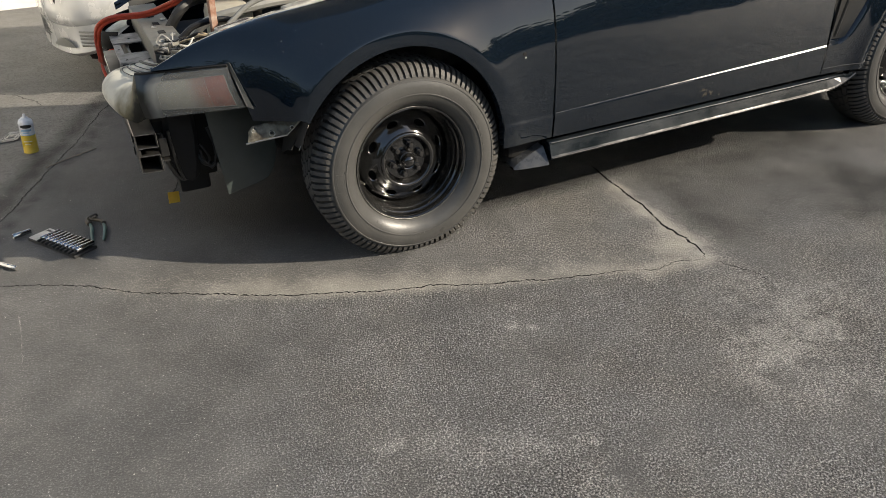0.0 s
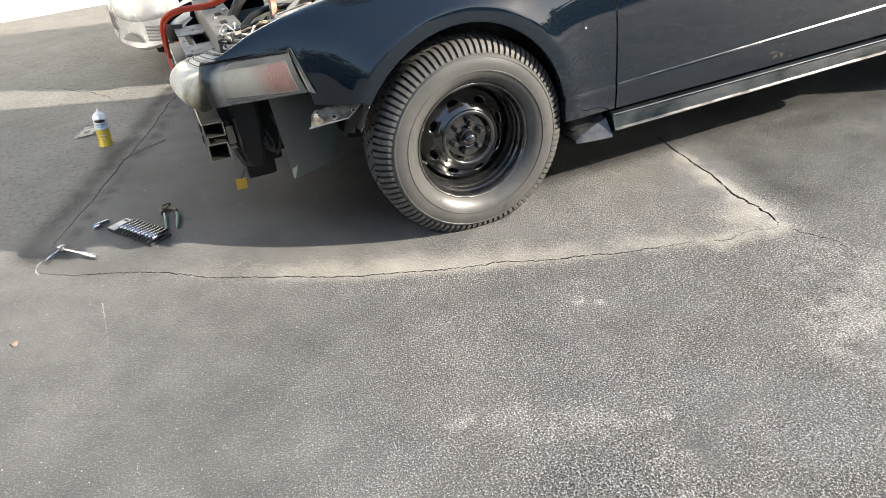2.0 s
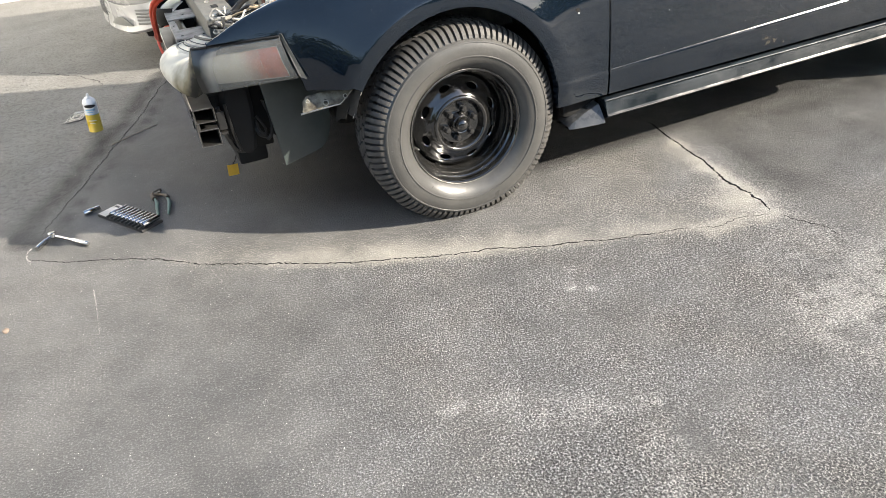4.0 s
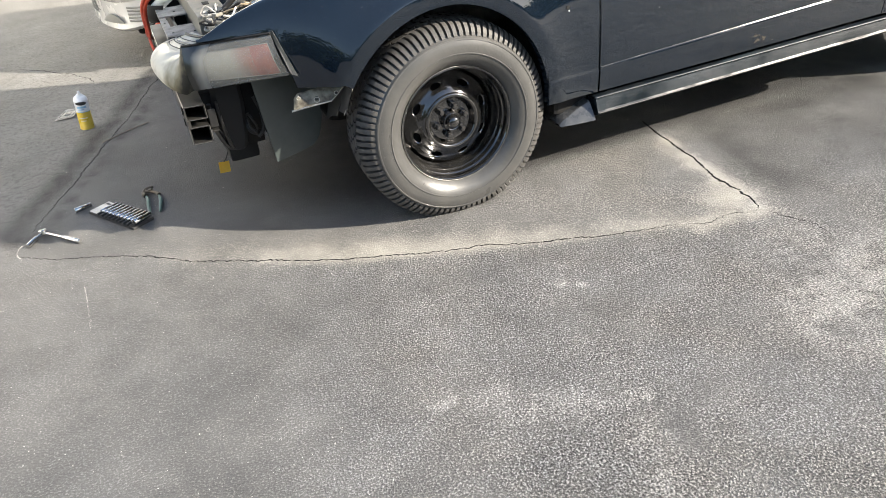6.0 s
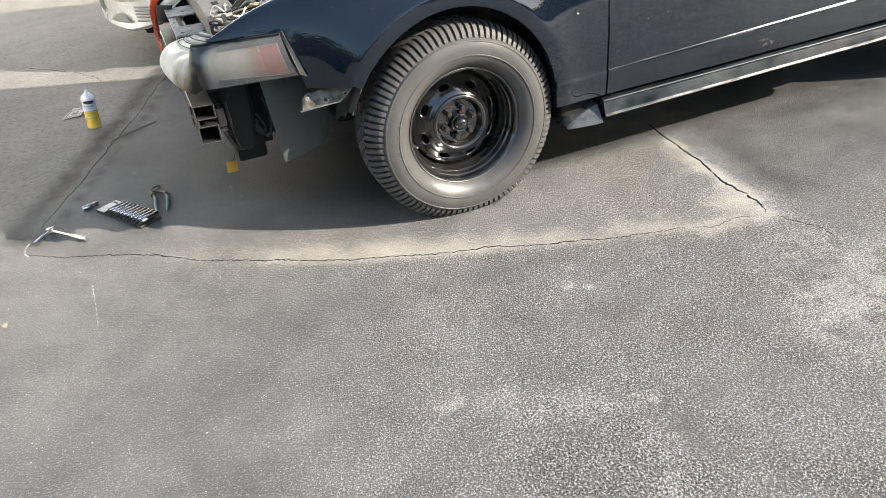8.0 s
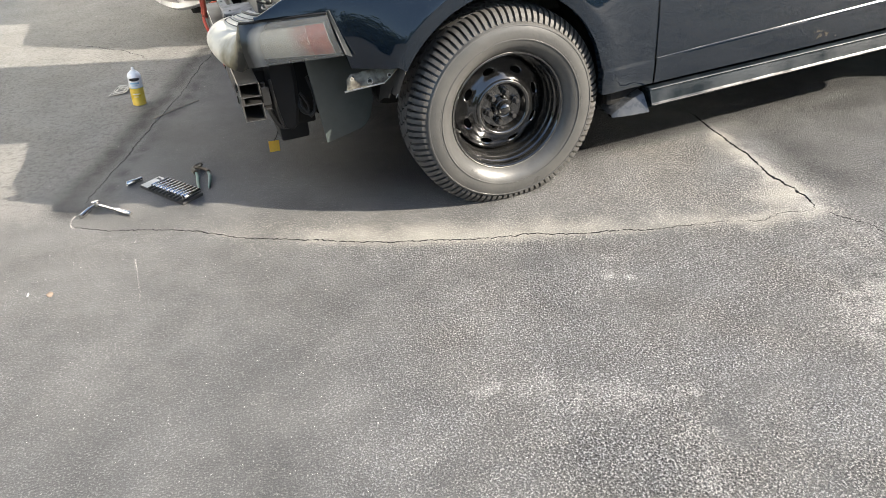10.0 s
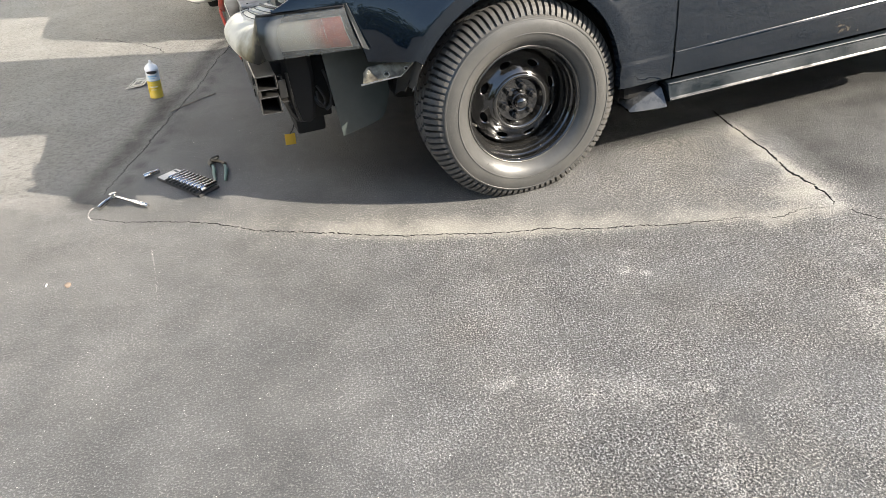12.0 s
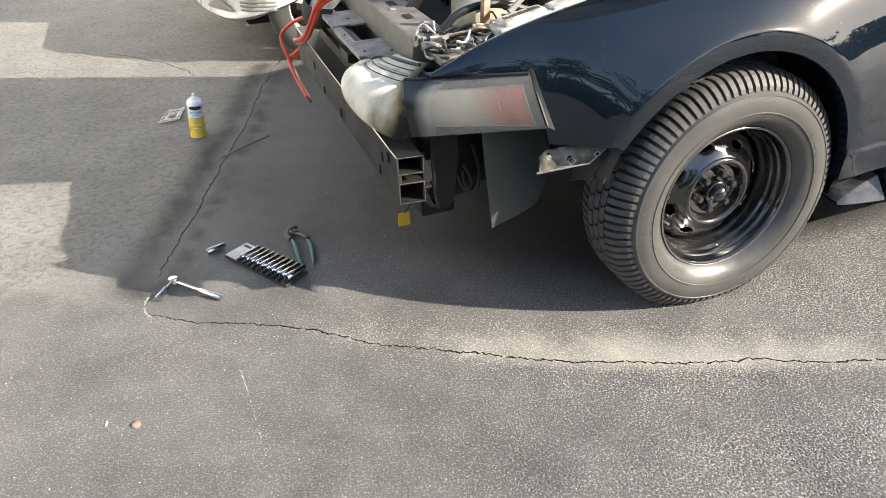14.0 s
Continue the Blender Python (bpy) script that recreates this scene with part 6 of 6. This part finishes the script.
tagged(part("wall_north", bm, SIDING, smooth=False, at=pose(5.0, 6.75, 0, 0, 0, 90) @ pose(0, 0, 0, 0, 0, 0) @ Matrix.Diagonal((-1, 1, 1, 1))), "white lapped siding wall behind the cars, sunlit", "wall", kind="structure")

rnd = random.Random(21)
bm = bmesh.new()
for k in range(620):
    y = rnd.uniform(0.02, 4.0)
    x = rnd.uniform(0.115, 0.240)
    s = rnd.uniform(0.011, 0.027)
    m = WEST @ pose(x, y, s * 0.35 + rnd.uniform(0, 0.02), rnd.uniform(-25, 25), rnd.uniform(-25, 25), rnd.uniform(0, 360)) @ Matrix.Diagonal((s * rnd.uniform(0.9, 1.5), s, s * rnd.uniform(0.5, 0.8), 1))
    r = bmesh.ops.create_icosphere(bm, subdivisions=1 if y > 1.2 else 2, radius=1.0, matrix=m)
    for v in r["verts"]:
        v.co += 0.12 * s * noise.noise_vector(v.co * 30)
tagged(part("stones", bm, STONE), "strip of rounded river stones along the wall", "stones", kind="stuff")

# ---------------------------------------------------------------- tools and litter
def build_can():
    can = thing("spray_can", "white and yellow aerosol can standing on the asphalt", "spray can", pose(-1.360, 2.000, 0.0015, 0, 5, 0) @ pose(0, 0, 0, 0, 0, -35) @ Matrix.Diagonal((1.1, 1.1, 0.97, 1)))
    bm = bmesh.new()
    lathe(bm, [(0.0005, 0.003), (0.029, 0.002), (0.0325, 0.0), (0.0335, 0.003), (0.0325, 0.006), (0.0325, 0.100)], 32, pose(0, 0, 0, 90, 0, 0))
    body = part("can_body", bm, CAN_YELLOW, can, "yellow lower half")
    bm = bmesh.new()
    prof = [(0.0325, 0.1005), (0.0325, 0.160), (0.0334, 0.163), (0.0322, 0.166), (0.0305, 0.174), (0.0265, 0.182), (0.0200, 0.187), (0.0165, 0.188), (0.0165, 0.192), (0.0135, 0.194), (0.0005, 0.194)]
    lathe(bm, prof, 32, pose(0, 0, 0, 90, 0, 0))
    part("upper_label", bm, CAN_WHITE, can, "white and pale blue upper half")
    bm = bmesh.new()
    lathe(bm, [(0.009, 0.192), (0.009, 0.198), (0.0065, 0.200), (0.0065, 0.210), (0.005, 0.213), (0.0005, 0.213)], 16, pose(0, 0, 0, 90, 0, 0))
    part("nozzle", bm, WHITE_PLASTIC, can)

    def patch(a0, a1, z0, z1, material, name, oval=False):
        bm = bmesh.new()
        n, rows = 14, []
        for i in range(n + 1):
            a = math.radians(a0 + (a1 - a0) * i / n)
            k = math.sqrt(max(0.0, 1 - (2 * i / n - 1) ** 2)) if oval else 1.0
            zm, h = (z0 + z1) / 2, (z1 - z0) / 2 * k
            rows.append([(0.0331 * math.cos(a), 0.0331 * math.sin(a), zm - h), (0.0331 * math.cos(a), 0.0331 * math.sin(a), zm + h)])
        grid(bm, rows)
        part(name, bm, material, body)
    patch(-108, -8, 0.141, 0.160, CAN_DARK, "badge", True)
    patch(-100, -20, 0.124, 0.134, CAN_BLUE, "print_bar")
    patch(-90, -40, 0.113, 0.119, CAN_BLUE, "print_bar")
    patch(-104, 60, 0.1002, 0.1035, CAN_BLUE, "print_bar")
    patch(-96, -30, 0.066, 0.070, CAN_WHITE, "print_bar")
    patch(-90, -45, 0.050, 0.053, CAN_WHITE, "print_bar")


build_can()


def socket_mesh(r, length):
    bm = bmesh.new()
    lathe(bm, [(r * 0.62, length * 0.3), (r * 0.66, 0.0015), (r * 0.92, 0.0), (r, 0.002), (r, length * 0.52), (r * 0.86, length * 0.56), (r * 0.86, length - 0.0015), (r * 0.8, length), (r * 0.45, length), (r * 0.45, length * 0.8)], 20)
    return bm


# socket set on its rail: the rail's corners lie at the far and near ends
A, B = Vector((-1.330, 0.880, 0)), Vector((-1.164, 0.609, 0))
ax = (B - A).normalized()
turn = math.degrees(math.atan2(ax.y, ax.x))
LENGTH = (B - A).length
rail = thing("socket_rail", "black socket rail with a stamped grey end, lying on the asphalt", "tool rail", pose(A.x, A.y, 0, 0, 0, turn))
bm = bmesh.new()
box(bm, 0.0, LENGTH, -0.050, 0.050, 0.0, 0.012, 0.002)
part("tray", bm, RAIL_BLACK, rail, smooth=False)
bm = bmesh.new()
box(bm, 0.003, 0.060, -0.046, 0.048, 0.012, 0.0145, 0.0008)
part("stamped_end", bm, RAIL_GREY, rail, "grey stamped end plate", smooth=False)
bm = bmesh.new()
box(bm, 0.014, 0.050, 0.026, 0.036, 0.0145, 0.016, 0.0004)
part("stamped_end", bm, RAIL_BLACK, rail, smooth=False)
bm = bmesh.new()
for k in range(10):
    x = 0.074 + 0.0255 * k
    box(bm, x - 0.004, x + 0.004, -0.052, -0.030, 0.012, 0.022, 0.001)
part("clip", bm, RAIL_BLACK, rail, smooth=False)
for k in range(10):
    x = 0.074 + 0.0255 * k
    r = 0.0085 + 0.00042 * k
    ob = part("socket", socket_mesh(r, 0.080), CHROME, smooth=True, at=pose(A.x, A.y, 0, 0, 0, turn) @ pose(x, -0.032, 0.0125 + r, 0, 0, 0))
    tagged(ob, "chrome deep socket lying in the rail", "socket", "sockets in the rail")
loose = part("socket", socket_mesh(0.0110, 0.070), CHROME, at=pose(-1.427, 0.900, 0.0112, 0, 0, -68))
tagged(loose, "loose chrome deep socket lying on the asphalt", "socket")

# ratchet
ratchet = thing("ratchet", "chrome ratchet handle with an extension bar on the asphalt", "ratchet", pose(-1.548, 0.752, 0.0))
head = Vector((0, 0, 0.017))
tip = Vector((0.138, -0.156, 0.011))
bm = bmesh.new()
d = tip - head
sweep(bm, [head + d * f for f in (0.05, 0.2, 0.52, 0.56, 0.60, 0.97, 1.0)], lambda f: 0.0058 if f < 0.45 else (0.0075 if f < 0.62 else 0.0095 - 0.002 * (f > 0.98)), 12)
part("handle", bm, CHROME, ratchet)
bm = bmesh.new()
lathe(bm, [(0.0005, -0.012), (0.014, -0.012), (0.0165, -0.009), (0.0165, 0.009), (0.014, 0.012), (0.0005, 0.012)], 24, pose(0, 0, 0.018, 78, 0, 0))
part("head", bm, CHROME, ratchet)
bm = bmesh.new()
e = Vector((-0.058, -0.078, 0.0105))
sweep(bm, [head + (e - head) * f for f in (0.1, 0.4, 0.42, 0.95, 1.0)], lambda f: 0.0065 if f < 0.3 else 0.0105, 14)
part("extension_socket", bm, CHROME, ratchet)

# slip-joint pliers
pliers = thing("pliers", "slip-joint pliers with green grips lying open", "pliers", pose(0.017, 0.012, 0))
for pts in ([(-1.150, 0.845, 0.011), (-1.146, 0.80, 0.010), (-1.150, 0.745, 0.009), (-1.149, 0.671, 0.0085)], [(-1.099, 0.822, 0.012), (-1.096, 0.78, 0.010), (-1.101, 0.735, 0.009), (-1.110, 0.666, 0.0085)]):
    bm = bmesh.new()
    sweep(bm, spline(pts), lambda f: 0.0058 + 0.0024 * math.sin(math.pi * min(1.0, f * 1.1)) - 0.003 * (f > 0.96), 10)
    part("grip", bm, PLIER_GREEN, pliers, "green dipped grip")
bm = bmesh.new()
sweep(bm, spline([(-1.152, 0.850, 0.011), (-1.160, 0.882, 0.012), (-1.148, 0.912, 0.013), (-1.118, 0.930, 0.012)]), lambda f: 0.0105 - 0.003 * f, 8)
part("jaw", bm, PLIER_STEEL, pliers, smooth=False)
bm = bmesh.new()
sweep(bm, spline([(-1.097, 0.826, 0.014), (-1.106, 0.852, 0.015), (-1.128, 0.878, 0.016), (-1.146, 0.893, 0.015), (-1.128, 0.912, 0.012)]), lambda f: 0.0090 - 0.002 * f, 8)
part("jaw", bm, PLIER_STEEL, pliers, smooth=False)
bm = bmesh.new()
lathe(bm, [(0.0005, -0.004), (0.008, -0.004), (0.009, 0.0), (0.009, 0.006)], 12, pose(-1.128, 0.880, 0.024, -90, 0, 0))
part("pivot", bm, PLIER_STEEL, pliers)

# foil packet lying flat, one edge folded up
quad = [Vector((-1.535, 2.235, 0)), Vector((-1.430, 2.235, 0)), Vector((-1.392, 2.385, 0)), Vector((-1.475, 2.385, 0))]


def packet_point(u, v, lift=0.0):
    p = quad[0].lerp(quad[1], u).lerp(quad[3].lerp(quad[2], u), v)
    z = 0.003 + 0.020 * max(0.0, u - 0.72) ** 1.2 + 0.006 * abs(noise.noise(Vector((p.x * 22, p.y * 22, 2)))) + 0.010 * max(0.0, v - 0.8)
    return Vector((p.x, p.y, z + lift))


bm = bmesh.new()
grid(bm, [[packet_point(i / 14, j / 14) for j in range(15)] for i in range(15)])
thicken(bm, 0.0015)
packet = tagged(part("wrapper", bm, FOIL, smooth=False), "flattened pale foil wrapper with dark print beside the can", "wrapper")
for u0, u1, v0, v1 in ((0.10, 0.90, 0.05, 0.13), (0.30, 0.70, 0.30, 0.62), (0.08, 0.16, 0.15, 0.9), (0.84, 0.92, 0.15, 0.9), (0.25, 0.75, 0.78, 0.86)):
    bm = bmesh.new()
    grid(bm, [[packet_point(u0 + (u1 - u0) * i / 8, v0 + (v1 - v0) * j / 8, 0.0032) for j in range(9)] for i in range(9)])
    part("print", bm, CAN_DARK, packet, smooth=False)
bm = bmesh.new()
sweep(bm, spline([(-1.292, 1.697, 0.003), (-1.18, 1.77, 0.006), (-1.049, 1.855, 0.003)]), 0.0026, 6)
tagged(part("twig", bm, TWIG), "thin dry twig lying across a crack", "twig")
bm = bmesh.new()
bmesh.ops.create_icosphere(bm, subdivisions=2, radius=1.0, matrix=pose(-1.683, 0.125, 0.003) @ Matrix.Diagonal((0.011, 0.015, 0.003, 1)))
for v in bm.verts:
    v.co += 0.006 * noise.noise_vector(v.co * 70)
tagged(part("clay_chip", bm, surface("tan_chip", (0.19, 0.14, 0.105), 0.85, dirt=(0.26, 0.215, 0.17), dirt_amount=0.7, stain=90)), "flat tan chip on the asphalt", "chip")
bm = bmesh.new()
sweep(bm, [(-1.757, 0.150, 0.003), (-1.755, 0.166, 0.003)], 0.0026, 8)
tagged(part("cigarette_stub", bm, WHITE_PLASTIC), "short white stub on the asphalt", "litter")

# pale scratches in the seal: rows of tiny bared stones
rnd = random.Random(12)
bm = bmesh.new()
for line in ([(-1.402, 0.235, 0), (-1.391, 0.075, 0), (-1.385, -0.112, 0)], [(-1.630, 0.715, 0), (-1.643, 0.690, 0), (-1.646, 0.637, 0), (-1.632, 0.603, 0)]):
    for p in spline(line, 60):
        if rnd.random() < 0.35 + 0.5 * (noise.noise(p * 25) > -0.1):
            q = rnd.uniform(0.0005, 0.0013)
            bmesh.ops.create_icosphere(bm, subdivisions=1, radius=q, matrix=pose(p.x + rnd.gauss(0, 0.0014), p.y + rnd.gauss(0, 0.002), q * 0.2, 0, 0, rnd.uniform(-25, 25)) @ Matrix.Diagonal((1.0, 1.7, 0.4, 1)))
tagged(part("scratch", bm, GRIT, smooth=False), "pale broken scratches in the dark asphalt seal", "scratch", kind="stuff")

# fine grit scattered on the driveway
rnd = random.Random(17)
bm = bmesh.new()
for k in range(420):
    x, y = rnd.uniform(-2.2, 1.6), rnd.uniform(-1.8, 2.2)
    s = rnd.uniform(0.0008, 0.0019)
    r = bmesh.ops.create_icosphere(bm, subdivisions=1, radius=s, matrix=pose(x, y, s * 0.5, rnd.uniform(0, 90), 0, rnd.uniform(0, 360)) @ Matrix.Diagonal((1.4, 1, 0.7, 1)))
tagged(part("grit", bm, GRIT, smooth=False), "scattered pale grit on the asphalt", "grit", kind="stuff")

# trees and hedges that close the view round the driveway, seen only in the gloss of the paint
rnd = random.Random(31)
verts, faces, bark = [], [], []
for k in range(64):
    a = math.radians(165 + 235 * (k + rnd.uniform(-0.4, 0.4)) / 64)
    dist = rnd.uniform(15, 20)
    cx, cy, h = dist * math.cos(a), dist * math.sin(a), rnd.choice((1.9, 2.3, 2.8, 3.4, 4.4))
    if 4.15 < a < 4.58:
        h *= 1.9
    # tapered trunk
    base = len(verts)
    for level in range(5):
        r = 0.16 * (1 - 0.2 * level)
        ox, oy = cx + rnd.gauss(0, 0.05) * level, cy + rnd.gauss(0, 0.05) * level
        verts += [(ox + r * math.cos(q * math.pi / 3), oy + r * math.sin(q * math.pi / 3), h * 0.21 * level) for q in range(6)]
    faces += [(base + 6 * lv + q, base + 6 * lv + (q + 1) % 6, base + 6 * lv + 6 + (q + 1) % 6, base + 6 * lv + 6 + q) for lv in range(4) for q in range(6)]
    bark += range(len(faces) - 24, len(faces))
    for c in range(24):
        bx, by, bz = cx + rnd.gauss(0, 0.8), cy + rnd.gauss(0, 0.8), h * rnd.uniform(0.05, 1.0)
        for q in range(26):
            p = Vector((bx + rnd.gauss(0, 0.35), by + rnd.gauss(0, 0.35), max(0.1, bz + rnd.gauss(0, 0.35))))
            e = Vector((rnd.gauss(0, 1), rnd.gauss(0, 1), rnd.gauss(0, 1))).normalized() * rnd.uniform(0.14, 0.30)
            f = e.cross(Vector((rnd.gauss(0, 1), rnd.gauss(0, 1), rnd.gauss(0, 1)))).normalized() * rnd.uniform(0.10, 0.24)
            i = len(verts)
            verts += [tuple(p - e), tuple(p + f), tuple(p + e), tuple(p - f)]
            faces.append((i, i + 1, i + 2, i + 3))
me = bpy.data.meshes.new("far_trees")
me.from_pydata(verts, [], faces)
me.materials.append(LEAF)
me.materials.append(surface("tree_bark", (0.12, 0.09, 0.065), 0.85, dirt=(0.06, 0.05, 0.04), grain=12, stain=3))
for k in bark:
    me.polygons[k].material_index = 1
tagged(new("far_trees", me), "line of dark green trees and hedges round the driveway", "trees", kind="stuff")
